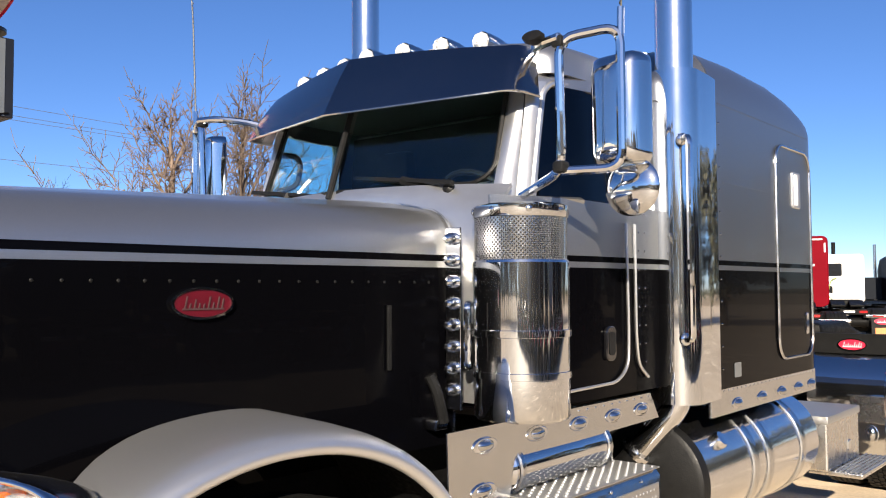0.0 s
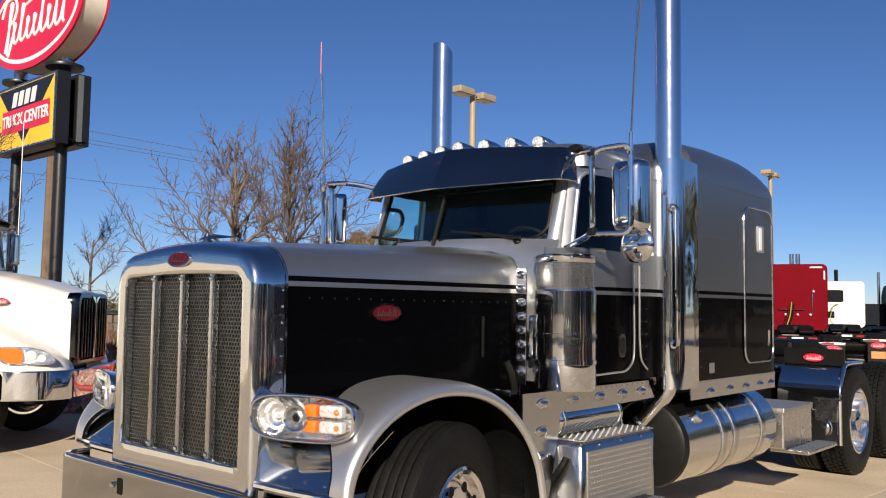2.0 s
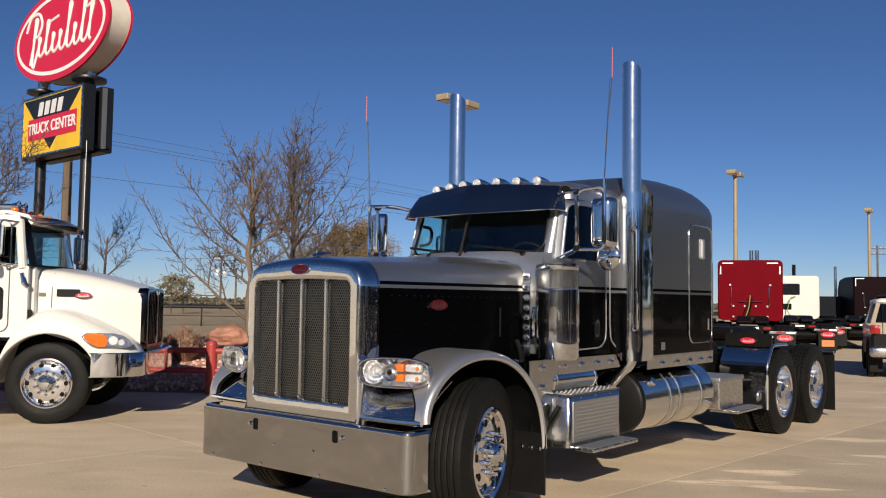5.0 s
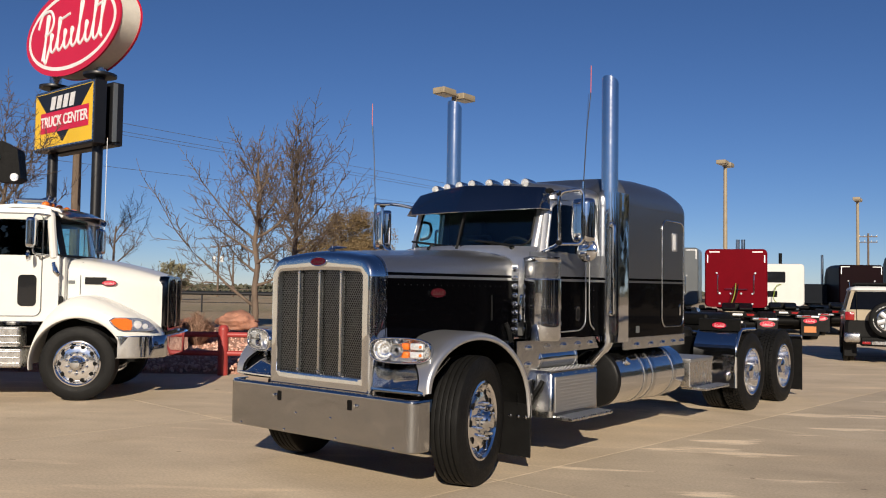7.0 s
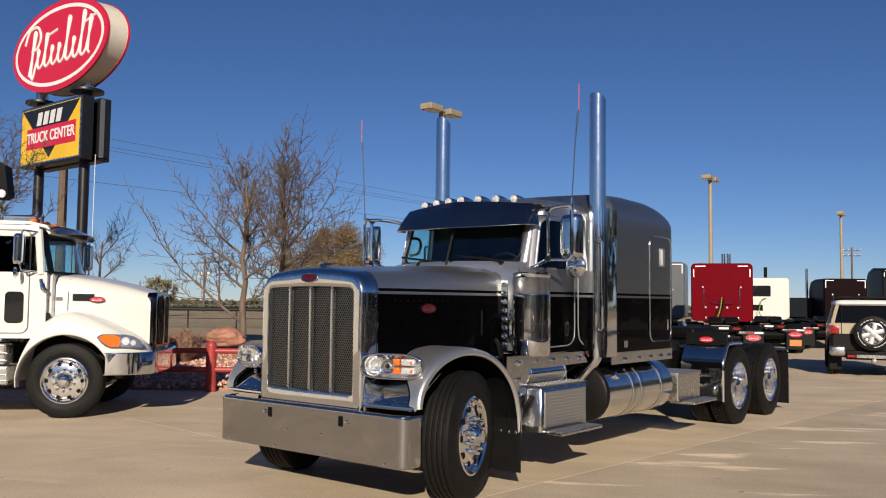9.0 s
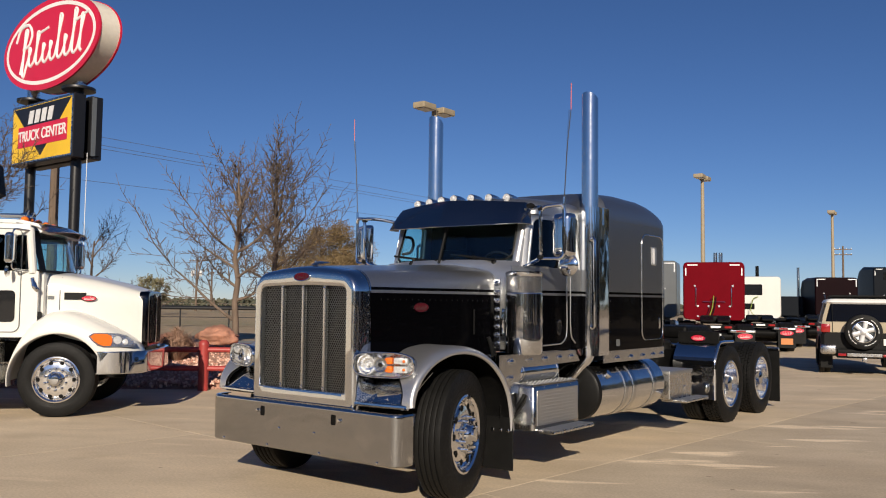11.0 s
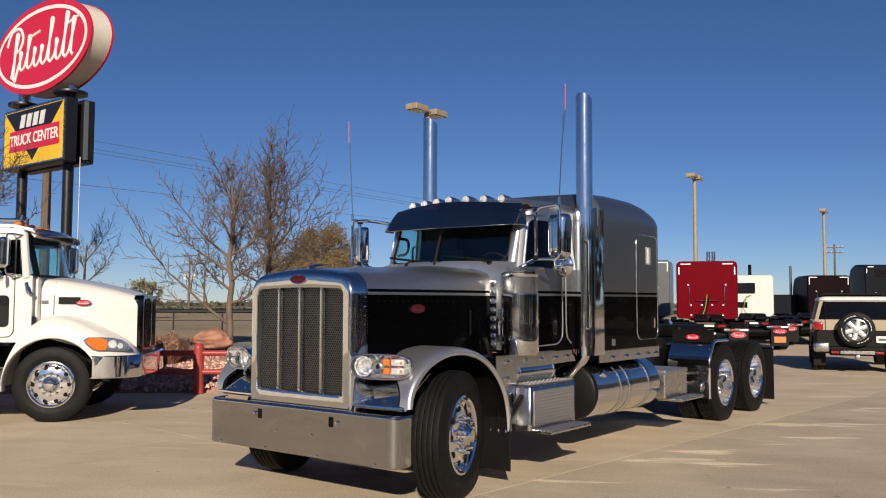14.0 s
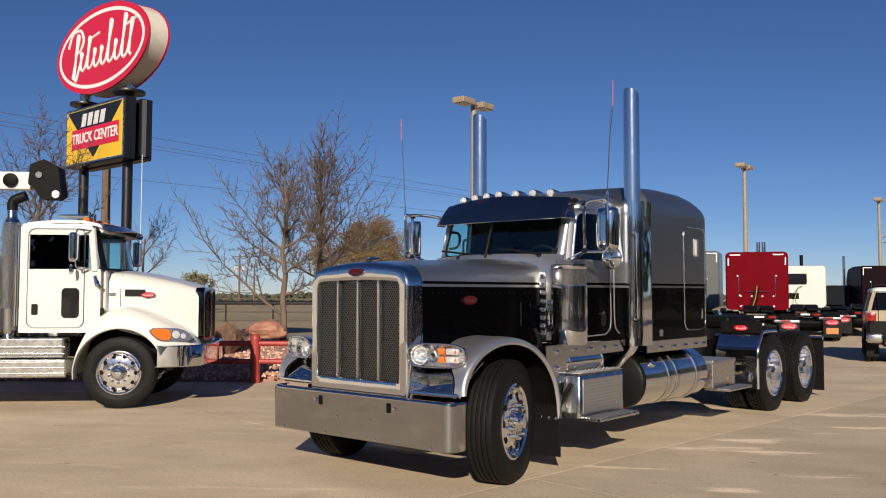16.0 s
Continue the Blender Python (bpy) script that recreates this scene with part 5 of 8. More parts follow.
    # quarter fender ahead of the drive wheels
    rows = []
    for y, z in ((0.10, 1.14), (-0.30, 1.145), (-0.43, 1.137), (-0.475, 1.115), (-0.58, 0.985), (-0.615, 0.93), (-0.635, 0.87), (-0.64, 0.80), (-0.64, 0.58), (-0.64, 0.36)):
        rows.append([Vector((s * x, AXLES[0] + y, z)) for x in (0.60, 0.605, 0.80, 1.0, 1.18, 1.20)])
    qf = part("quarter_fender", thicken(loft(rows), -0.004), CHROME, truck, "polished quarter fender ahead of the drive wheels", 60)
    part("edge_roll", tube([r[-1] for r in rows], 0.024, 10, radius=0.06), CHROME, qf)
    part("mount_bar", cyl(0.03, 0.42, 1.0, "x", (0, 7.25, 1.07)) if s > 0 else cyl(0.03, -1.0, -0.42, "x", (0, 7.25, 1.07)), CHROME, qf)
    oval_light(qf, (s * 1.08, AXLES[0] - 0.644, 0.52), (0, -1, 0), (0, 0, 1), 0.10, 0.14)
    # badge plate over the fender, mud flap at the tail
    pl = part("badge_plate", box((s * 0.61, 7.02, 1.125), (s * 1.21, 7.05, 1.29), 0.006), PLASTIC_BLACK, truck, "black rubber plate with a red oval badge")
    emblem(pl, facing((s * 0.915, 7.018, 1.20), (0, -1, 0)), 0.22, 0.10, SIGN_RED)
    fl = part("rear_mud_flap", box((s * 0.64, 9.76, 0.10), (s * 1.22, 9.775, 0.93), 0.004), PLASTIC_BLACK, truck, "black rubber mud flap")
    part("flap_hanger", box((s * 0.42, 9.74, 0.93), (s * 1.22, 9.79, 0.98), 0.008), STAINLESS, fl)

# deck, fifth wheel and rear lights
part("deck_plate", box((-0.42, 5.32, 1.03), (0.42, 6.3, 1.05), 0.004), FRAME_BLACK, truck, "black deck plate")
for x, y, r in ((-0.26, 6.62, 0.13), (0.26, 6.62, 0.13), (-0.3, 7.15, 0.15), (0.3, 7.15, 0.15), (-0.3, 9.35, 0.15), (0.3, 9.35, 0.15)):
    part("air_spring", lathe([(r * 0.7, 0.98), (r, 1.01), (r * 0.92, 1.06), (r, 1.11), (r * 0.8, 1.15), (0, 1.155)], 20, at=(x, y, 0)), PLASTIC_BLACK, truck)
part("valve_block", box((-0.18, 6.02, 1.05), (0.16, 6.30, 1.20), 0.02), FRAME_BLACK, truck)
bm = box((-0.5, 7.6, 1.04), (0.5, 8.9, 1.16), 0.02)
box((-0.47, 7.70, 1.16), (0.47, 8.65, 1.34), 0.05, bm=bm)
for x in (-0.28, 0.28):
    box((x - 0.17, -0.36, -0.05), (x + 0.17, 0.36, 0.05), 0.04, bm=bm, m=Matrix.Translation((0, 8.9, 1.21)) @ Matrix.Rotation(radians(-12), 4, "X"))
part("fifth_wheel", bm, FRAME_BLACK, truck, "greasy black fifth wheel plate")
bm = box((-1.1, 9.82, 0.78), (1.1, 9.87, 0.92), 0.01)
tl = part("tail_bar", bm, FRAME_BLACK, truck)
for x in (-0.9, -0.6, 0.6, 0.9):
    part("tail_light", lathe([(0.05, 0), (0.05, 0.02), (0, 0.025)], 16, "y", (x, 9.87, 0.85)), RED_LENS, tl)
part("reflective_strip", box((1.02, 7.30, 1.22), (1.03, 7.62, 1.25), 0.001), STRIPE_WHITE, truck)
part("hose_loop", tube([(0.25, 5.27, 1.75), (0.2, 5.5, 1.5), (0.1, 5.6, 1.2), (0.0, 6.2, 1.08), (0.15, 6.8, 1.1)], 0.018, 8, radius=0.2), PLASTIC_BLACK, truck)


# ================= roadside sign =================
def text_mesh(name, words, size, mat, parent, m, squeeze=1.0):
    cu = bpy.data.curves.new(name, "FONT")
    cu.body, cu.size, cu.align_x, cu.align_y, cu.extrude, cu.offset = words, size, "CENTER", "CENTER", 0.006, size * 0.018
    tmp = bpy.data.objects.new(name, cu)
    scene.collection.objects.link(tmp)
    me = bpy.data.meshes.new_from_object(tmp.evaluated_get(bpy.context.evaluated_depsgraph_get()))
    bpy.data.objects.remove(tmp)
    me.transform(m @ Matrix.Diagonal((squeeze, 1, 1, 1)))
    me.materials.clear()
    me.materials.append(mat)
    ob = new(name, me)
    ob.parent = parent
    return ob


sign = thing("pylon_sign", "tall roadside sign, red oval over a yellow and black cabinet", "sign")
FACE = facing((-16.52, 6.2, 0), (0, -1, 0))
# oval cabinet
ov = part("oval_cabinet", slab(oval(4.93, 2.36, 72), 0.56, FACE @ Matrix.Translation((0.22, 8.33, 0.0)), 0.02), SIGN_CREAM, sign, "cream-sided oval sign cabinet", 30)
for z in (0.012, -0.545):
    part("red_edge", band(oval(4.97, 2.40, 72), oval(4.70, 2.16, 72), 0.05, FACE @ Matrix.Translation((0.22, 8.33, z))), SIGN_RED, ov)
m = FACE @ Matrix.Translation((0.22, 8.33, 0.016))
part("red_face", slab(oval(4.80, 2.25, 72), 0.02, m), SIGN_RED, ov, "red oval face")
part("white_line", band(oval(4.62, 2.10, 72), oval(4.40, 1.90, 72), 0.02, m @ Matrix.Translation((0, 0, 0.006))), SIGN_WHITE, ov)
# the lettering as plain slanted white bars
tall = [(1.20, 0.15), (0.42, 0.0), (0.80, 0.0), (0.42, 0.0), (0.42, 0.0), (1.05, 0.0), (0.45, 0.0), (1.05, 0.0), (0.86, 0.0)]
bm = bmesh.new()
line = []
for i, (h, drop) in enumerate(tall):
    x, y = -1.50 + 0.37 * i, -0.42 - drop * 1.6
    line += [(x, y + 0.05), (x + 0.12 + 0.22 * h, y + h), (x + 0.02 + 0.20 * h, y + h + 0.06), (x + 0.10, y + 0.02), (x + 0.20, y - 0.06)]
tube([m @ Vector((x, y, -0.022)) for x, y in line], 0.052, 8, bm=bm, radius=0.12)
tube([m @ Vector((x, y, -0.022)) for x, y in ((-1.75, 0.30), (-1.55, 0.68), (-1.05, 0.72), (-0.85, 0.40), (-1.05, 0.10), (-1.35, 0.05))], 0.055, 8, bm=bm, radius=0.25)
tube([m @ Vector((x, y, -0.022)) for x, y in ((-0.62, 0.34), (0.0, 0.44))], 0.05, 8, bm=bm)
tube([m @ Vector((x, y, -0.022)) for x, y in ((1.35, 0.36), (2.0, 0.50))], 0.05, 8, bm=bm)
part("white_bar", bm, SIGN_WHITE, ov)
# lower cabinets
for y0, y1, front in ((6.2, 6.53, True), (6.68, 7.0, False)):
    cb = part("cabinet", box((-18.12, y0, 5.20), (-14.93, y1, 6.84), 0.02), SIGN_BLACK, sign, "black sign cabinet")
    if front:
        M = facing((-16.525, 6.192, 6.03), (0, -1, 0))
        part("face_edge", band(rrect(3.16, 1.56, 0.01), rrect(3.08, 1.48, 0.01), 0.012, M @ Matrix.Translation((0, 0, 0.008))), ALUMINIUM, cb)
        face = part("yellow_face", slab(rrect(3.10, 1.50, 0.01), 0.01, M), SIGN_YELLOW, cb, "yellow sign face with a red banner")
        part("black_triangle", slab([(-1.50, 0.72), (0.0, -0.66), (1.50, 0.72)], 0.008, M @ Matrix.Translation((0, 0, 0.004))), SIGN_BLACK, face)
        part("red_banner", slab([(-1.22, -0.36), (1.34, -0.36), (1.34, 0.20), (-1.22, 0.20)], 0.008, M @ Matrix.Translation((0, 0, 0.009))), SIGN_RED, face)
        text_mesh("banner_words", "TRUCK CENTER", 0.40, SIGN_WHITE, face, M @ Matrix.Translation((0.06, -0.08, 0.016)), 0.86)
        bm = bmesh.new()
        for i in range(4):
            x = -0.58 + 0.34 * i
            slab([(x - 0.13, 0.25), (x + 0.11, 0.25), (x + 0.20, 0.60), (x - 0.04, 0.60)], 0.008, M @ Matrix.Translation((0, 0, 0.012)), bm=bm)
            ob = part("white_bar", bm, BOARD_WHITE, face)
            bm = bmesh.new()
        bm.free()
        part("conduit", tube([(-14.92, 6.5, 5.35), (-14.9, 6.7, 5.25), (-14.92, 6.9, 5.30)], 0.02, 6), FRAME_BLACK, cb)
    else:
        part("side_seam", box((-14.93, 6.70, 5.23), (-14.915, 6.82, 6.81), 0.003), GREY_PAINT, cb)
for x in (-15.45, -17.85):
    po = part("pole", cyl(0.135, -0.1, 7.35, "z", (x, 6.605, 0), 20), SIGN_BLACK, sign, "black steel pole")
    part("flange", cyl(0.42, 7.02, 7.10, "z", (x, 6.605, 0), 24, 0.01), SIGN_BLACK, po)
    part("head", cyl(0.16, 7.05, 7.45, "z", (x, 6.605, 0), 20), ALUMINIUM, po)
    part("foot", cyl(0.3, -0.1, 0.12, "z", (x, 6.605, 0), 20, 0.01), SIGN_BLACK, po)


# ================= yard lamps =================
def yard_lamp(x, y, h, turn, label, heads=2):
    L = thing("yard_lamp", label, "lamp post", Matrix.Translation((x, y, 0)) @ Matrix.Rotation(radians(turn), 4, "Z"), "yard lamps")
    part("pole", lathe([(0.15, 0), (0.14, 0.3), (0.10, h - 0.1), (0.10, h)], 12), LAMP_TAN, L)
    part("base", cyl(0.30, -0.05, 0.75, "z", (0, 0, 0), 20, 0.02), JOINT, L, "concrete lamp base")
    for s in (1, -1):
        arm = part("arm", box((s * 0.08, -0.04, h - 0.08), (s * 0.3, 0.04, h + 0.0), 0.01), LAMP_TAN, L)
        hd = part("lamp_head", box((s * 0.22, -0.26, h - 0.16), (s * 0.96, 0.26, h + 0.06), 0.03), LAMP_TAN, L, "tan shoebox lamp head")
        part("lens", box((s * 0.28, -0.20, h - 0.175), (s * 0.90, 0.20, h - 0.159), 0.004), SIGN_WHITE, hd)
    return L


yard_lamp(-13.68, 19.22, 8.72, 92, "tan steel lamp post with two shoebox heads")
yard_lamp(-12.6, 42.58, 9.0, 96, "tan steel lamp post with two shoebox heads, farther off")
yard_lamp(-11.2, 66.0, 9.0, 98, "tan steel lamp post with two shoebox heads, far off")


# ================= trees =================
def bark_material(name, a, b):
    m, nt, bs = material(name)
    n = noise_node(nt, 9, 6, stretch=(1, 1, 0.25))
    c = ramp(nt, n.outputs[0], [(0.3, a), (0.7, b)])
    nt.links.new(c.outputs[0], bs.inputs["Base Color"])
    bs.inputs["Roughness"].default_value = 0.9
    bump(nt, bs, n.outputs[0], 0.5, 0.03)
    return m


BARK = bark_material("tan_bark", (0.09, 0.064, 0.047), (0.20, 0.145, 0.105))
BARK_DARK = bark_material("dark_bark", (0.07, 0.052, 0.04), (0.15, 0.11, 0.08))


def leaf_material(name, lo, hi):
    m, nt, bs = material(name)
    geo = nt.nodes.new("ShaderNodeNewGeometry")
    c = ramp(nt, geo.outputs["Random Per Island"], [(0.0, lo), (1.0, hi)])
    nt.links.new(c.outputs[0], bs.inputs["Base Color"])
    bs.inputs["Roughness"].default_value = 0.8
    bs.inputs["Subsurface Weight"].default_value = 0.0
    return m


DRY_LEAF = leaf_material("dry_leaves", (0.20, 0.10, 0.04), (0.40, 0.23, 0.09))
BROWN_LEAF = leaf_material("brown_foliage", (0.10, 0.068, 0.028), (0.23, 0.155, 0.07))
SHRUB = leaf_material("shrub_twigs", (0.19, 0.10, 0.065), (0.40, 0.25, 0.17))
EVER = leaf_material("far_foliage", (0.035, 0.045, 0.030), (0.10, 0.09, 0.055))


def branch(rng, verts, faces, p, d, length, r, depth, leaves, spread, up=0.12, kids=3, tip=0.0035):
    """A tapered, wandering limb with side shoots, into plain lists."""
    seg = 6 if depth < 2 else (4 if depth < 4 else 3)
    n = 6 if depth < 3 else (5 if depth < 4 else 3)
    ring_old, u = None, d.orthogonal().normalized()
    pts = []
    for i in range(n + 1):
        t = i / n
        rr = max(tip * (1.0 if depth < 4 else 0.75), r * (1 - 0.55 * t))
        u = (u - d * u.dot(d)).normalized()
        w = d.cross(u)
        start = len(verts)
        for k in range(seg):
            a = 2 * math.pi * k / seg
            verts.append(p + (u * math.cos(a) + w * math.sin(a)) * rr)
        if ring_old is not None:
            for k in range(seg):
                j = (k + 1) % seg
                faces.append((ring_old + k, ring_old + j, start + j, start + k))
        ring_old = start
        pts.append((p.copy(), d.copy(), rr))
        d = (d + Vector((rng.gauss(0, 0.075), rng.gauss(0, 0.075), rng.gauss(0, 0.06) + up * 0.55))).normalized()
        p = p + d * (length / n)
    if depth >= 4 or length < 0.07:
        if rng.random() < 0.006:
            leaves.append(p.copy())
        return
    turn = rng.uniform(0, 6.28)
    for i in range(1 if depth > 1 else 2, n + 1):
        q, dd, rr = pts[i]
        for _ in range(1 if i < n else kids):
            if depth >= 2 and rng.random() < 0.06:
                continue
            turn += 2.4 + rng.gauss(0, 0.4)
            e = dd.orthogonal().normalized()
            side = e * math.cos(turn) + dd.cross(e) * math.sin(turn)
            nd = (dd * (1 - spread) + side * spread + Vector((0, 0, up))).normalized()
            branch(rng, verts, faces, q, nd, length * rng.uniform(0.42, 0.66) * (1.14 - 0.09 * i), max(tip, rr * rng.uniform(0.5, 0.68)), depth + 1, leaves, spread, up, kids, tip)
    branch(rng, verts, faces, p, d, length * 0.62, max(tip, r * 0.40), depth + 1, leaves, spread, up, kids, tip)


def list_mesh(name, verts, faces, mat):
    me = bpy.data.meshes.new(name)
    me.from_pydata([tuple(v) for v in verts], [], faces)
    me.materials.append(mat)
    me.polygons.foreach_set("use_smooth", [True] * len(me.polygons))
    me.update()
    return me


def quads(rng, places, size, flat=0.6):
    verts, faces = [], []
    for p in places:
        a = Vector((rng.gauss(0, 1), rng.gauss(0, 1), rng.gauss(0, flat))).normalized() * size * rng.uniform(0.6, 1.4)
        b = a.orthogonal().normalized() * size * rng.uniform(0.3, 0.7)
        s = len(verts)
        verts += [p - b * 0.3, p + a * 0.5 - b, p + a, p + a * 0.5 + b]
        faces.append((s, s + 1, s + 2, s + 3))
    return verts, faces


def bare_tree(x, y, seed, trunk_h, r, limbs, bark, label, leaf_size=0.05, tip=0.0046, z0=0.0):
    """Limbs: (height on the trunk, compass degrees, rise degrees, length)."""
    T = thing("bare_tree", label, "tree", Matrix.Translation((x, y, z0)), "leafless trees")
    rng = random.Random(seed)
    verts, faces, leaves = [], [], []
    path = [Vector((0.0, 0.0, -0.15))] + [Vector((rng.gauss(0, 0.03), rng.gauss(0, 0.03), trunk_h * (i + 1) / 8)) for i in range(8)]
    bm = tube(path, r, 12, radius=0, taper=r * 0.34)
    for v in bm.verts:
        if v.co.z < 0.25:
            k = 1 + 0.5 * (0.25 - v.co.z)
            v.co.x *= k
            v.co.y *= k
    part("trunk", bm, bark, T)
    for h, az, el, length in limbs:
        length *= 0.80
        d = Vector((math.cos(radians(az)) * math.cos(radians(el)), math.sin(radians(az)) * math.cos(radians(el)), math.sin(radians(el))))
        branch(rng, verts, faces, Vector((0, 0, h)), d, length * 0.66, r * 0.52 * (1 - 0.4 * h / trunk_h), 1, leaves, 0.56, 0.07, 1, tip)
    crown = new("crown", list_mesh("crown", verts, faces, bark))
    crown.parent = T
    lv, lf = quads(rng, leaves, leaf_size)
    if lf:
        lo = new("dead_leaves", list_mesh("dead_leaves", lv, lf, DRY_LEAF))
        lo.parent = T
    return T


RIGHT = 38   # compass direction across the view from the yard
bare_tree(-10.15, 7.65, 11, 4.2, 0.092, [(1.15, RIGHT + 181, 34, 3.3), (1.65, RIGHT + 12, 16, 1.1), (1.95, RIGHT + 165, 22, 1.3), (2.15, RIGHT - 35, 24, 1.3), (2.35, RIGHT + 195, 30, 1.7), (2.5, RIGHT + 80, 35, 1.3), (2.65, RIGHT + 178, 38, 2.1),
                                   (2.75, RIGHT + 4, 26, 1.9), (2.95, RIGHT - 80, 48, 1.4), (3.0, RIGHT + 10, 48, 1.7), (3.1, RIGHT + 172, 60, 1.8), (3.35, RIGHT + 100, 60, 1.4), (3.6, RIGHT + 20, 66, 1.4), (3.85, RIGHT + 200, 70, 1.3), (4.15, RIGHT + 150, 82, 1.0)],
          BARK, "leafless young tree with tan bark in the gravel bed", 0.045, 0.0072)
bare_tree(-12.9, 11.15, 23, 4.9, 0.105, [(2.1, RIGHT + 178, 28, 1.7), (2.2, RIGHT + 2, 24, 2.6), (2.55, RIGHT + 12, 36, 2.6), (2.7, RIGHT + 170, 45, 1.8), (2.85, RIGHT - 70, 45, 1.8), (2.95, RIGHT - 8, 52, 2.6), (3.1, RIGHT + 90, 58, 2.0), (3.2, RIGHT + 188, 62, 2.1), (3.35, RIGHT + 10, 68, 2.8), (3.6, RIGHT - 90, 70, 2.0), (3.8, RIGHT + 5, 78, 2.6), (4.0, RIGHT + 175, 78, 2.2), (4.5, RIGHT + 60, 80, 1.8), (4.85, RIGHT + 10, 84, 1.5)],
          BARK_DARK, "leafless tree with dark bark behind the gravel bed", 0.05, 0.0088)
bare_tree(-15.75, 4.45, 37, 4.7, 0.095, [(1.9, RIGHT, 26, 1.9), (2.2, RIGHT + 180, 35, 1.6), (2.5, RIGHT + 12, 34, 2.1), (2.8, RIGHT + 150, 45, 1.6), (3.1, RIGHT - 20, 40, 2.0), (3.4, RIGHT + 190, 45, 1.7), (3.6, RIGHT + 8, 48, 1.9), (3.7, RIGHT + 230, 55, 1.6), (4.0, RIGHT + 60, 60, 1.7), (4.3, RIGHT + 5, 66, 1.7), (4.65, RIGHT + 140, 75, 1.7)],
          BARK_DARK, "leafless tree in front of the sign", 0.05, 0.0072)
bare_tree(-19.0, 9.2, 41, 3.4, 0.07, [(1.4, RIGHT, 28, 1.5), (1.8, RIGHT + 180, 40, 1.1), (2.2, RIGHT + 8, 38, 1.6), (2.6, RIGHT + 150, 52, 1.1), (2.9, RIGHT - 10, 50, 1.5), (3.2, RIGHT + 40, 64, 1.2)],
          BARK, "small leafless tree beside the sign poles", 0.05, 0.0048)


def leafy_tree(x, y, seed, h, rad, mat, label, count=5000, size=0.22, squash=0.75, name="brown_tree", group="", z0=0.0):
    T = thing(name, label, "tree", Matrix.Translation((x, y, z0)), group)
    rng = random.Random(seed)
    bm = tube([(0, 0, -0.2), (0.05, 0.02, h * 0.4), (0, 0.05, h * 0.75)], rad * 0.07, 8, taper=rad * 0.03)
    for k in range(7):
        a = k * 0.9
        tube([(0, 0, h * (0.35 + 0.05 * k)), (rad * 0.6 * math.cos(a), rad * 0.6 * math.sin(a), h * (0.55 + 0.05 * k))], rad * 0.03, 6, bm=bm, taper=rad * 0.012)
    part("trunk", bm, BARK_DARK, T)
    clumps = []
    for _ in range(38):
        a, q = rng.uniform(0, 2 * math.pi), rng.random() ** 0.5
        zc = rng.uniform(-0.75, 0.85)
        k = max(0.15, 1 - zc * zc) ** 0.5
        clumps.append((Vector((rad * q * k * math.cos(a), rad * q * k * math.sin(a), h - rad * squash + zc * rad * squash)), rad * rng.uniform(0.16, 0.34)))
    places = []
    for i in range(count):
        c, cr = clumps[i % len(clumps)]
        v = Vector((rng.gauss(0, 1), rng.gauss(0, 1), rng.gauss(0, 1))).normalized() * cr * rng.uniform(0.35, 1.12)
        places.append(c + v)
    lv, lf = quads(rng, places, size, 0.8)
    cr = new("crown", list_mesh("crown", lv, lf, mat))
    cr.parent = T
    return T


leafy_tree(-45.3, 44.3, 5, 7.6, 4.1, BROWN_LEAF, "round tree with brown autumn foliage across the road", 46000, 0.10, 0.66)
OLIVE = leaf_material("olive_foliage", (0.12, 0.11, 0.055), (0.27, 0.24, 0.14))
leafy_tree(-74.0, 46.8, 6, 4.2, 1.3, OLIVE, "small far tree with thin olive foliage", 1300, 0.16, 1.1, "far_tree", "far trees")
leafy_tree(-75.0, 48.9, 7, 3.9, 1.3, OLIVE, "small far tree with thin olive foliage", 1200, 0.16, 1.1, "far_tree", "far trees")

# a belt of trees along the far side of the yard, behind the eye and mirrored in the chrome
rng = random.Random(12)
for i in range(34):
    a, d = -112 + 5.9 * i, 42 + 7 * rng.random()
    h = 6.2 + 2.6 * rng.random()
    leafy_tree(5 + d * math.cos(radians(a)), -5 + d * math.sin(radians(a)), 70 + i, h, h * 0.40, EVER, "dark leafy tree along the far side of the yard", 2400, 0.46, 1.15, "yard_tree", "trees behind the yard")

# far woods along the horizon, and a low dark hedge across the fields
rng = random.Random(3)
places = []
for i in range(60000):
    a = radians(rng.uniform(0, 360))
    d = rng.uniform(330, 420)
    k = 0.5 + 0.5 * math.sin(a * 37) * math.sin(a * 13 + 1)
    places.append(Vector((5 + d * math.cos(a), -5 + d * math.sin(a), rng.uniform(-0.5, 0.5 + 1.1 * k))))
lv, lf = quads(rng, places, 1.5, 0.9)
tagged(new("far_woods", list_mesh("far_woods", lv, lf, EVER)), "low dark line of woods on the horizon", "woods", kind="stuff")
places = []
for i in range(9000):
    t = rng.uniform(0, 1)
    a, b = Vector((-190, 35, 0)), Vector((-70, 135, 0))
    places.append(a.lerp(b, t) + Vector((rng.gauss(0, 0.6), rng.gauss(0, 0.6), rng.uniform(-0.1, 0.55))))
lv, lf = quads(rng, places, 0.45, 0.9)
tagged(new("field_hedge", list_mesh("field_hedge", lv, lf, EVER)), "low dark hedge along the far edge of the field", "hedge", kind="stuff")

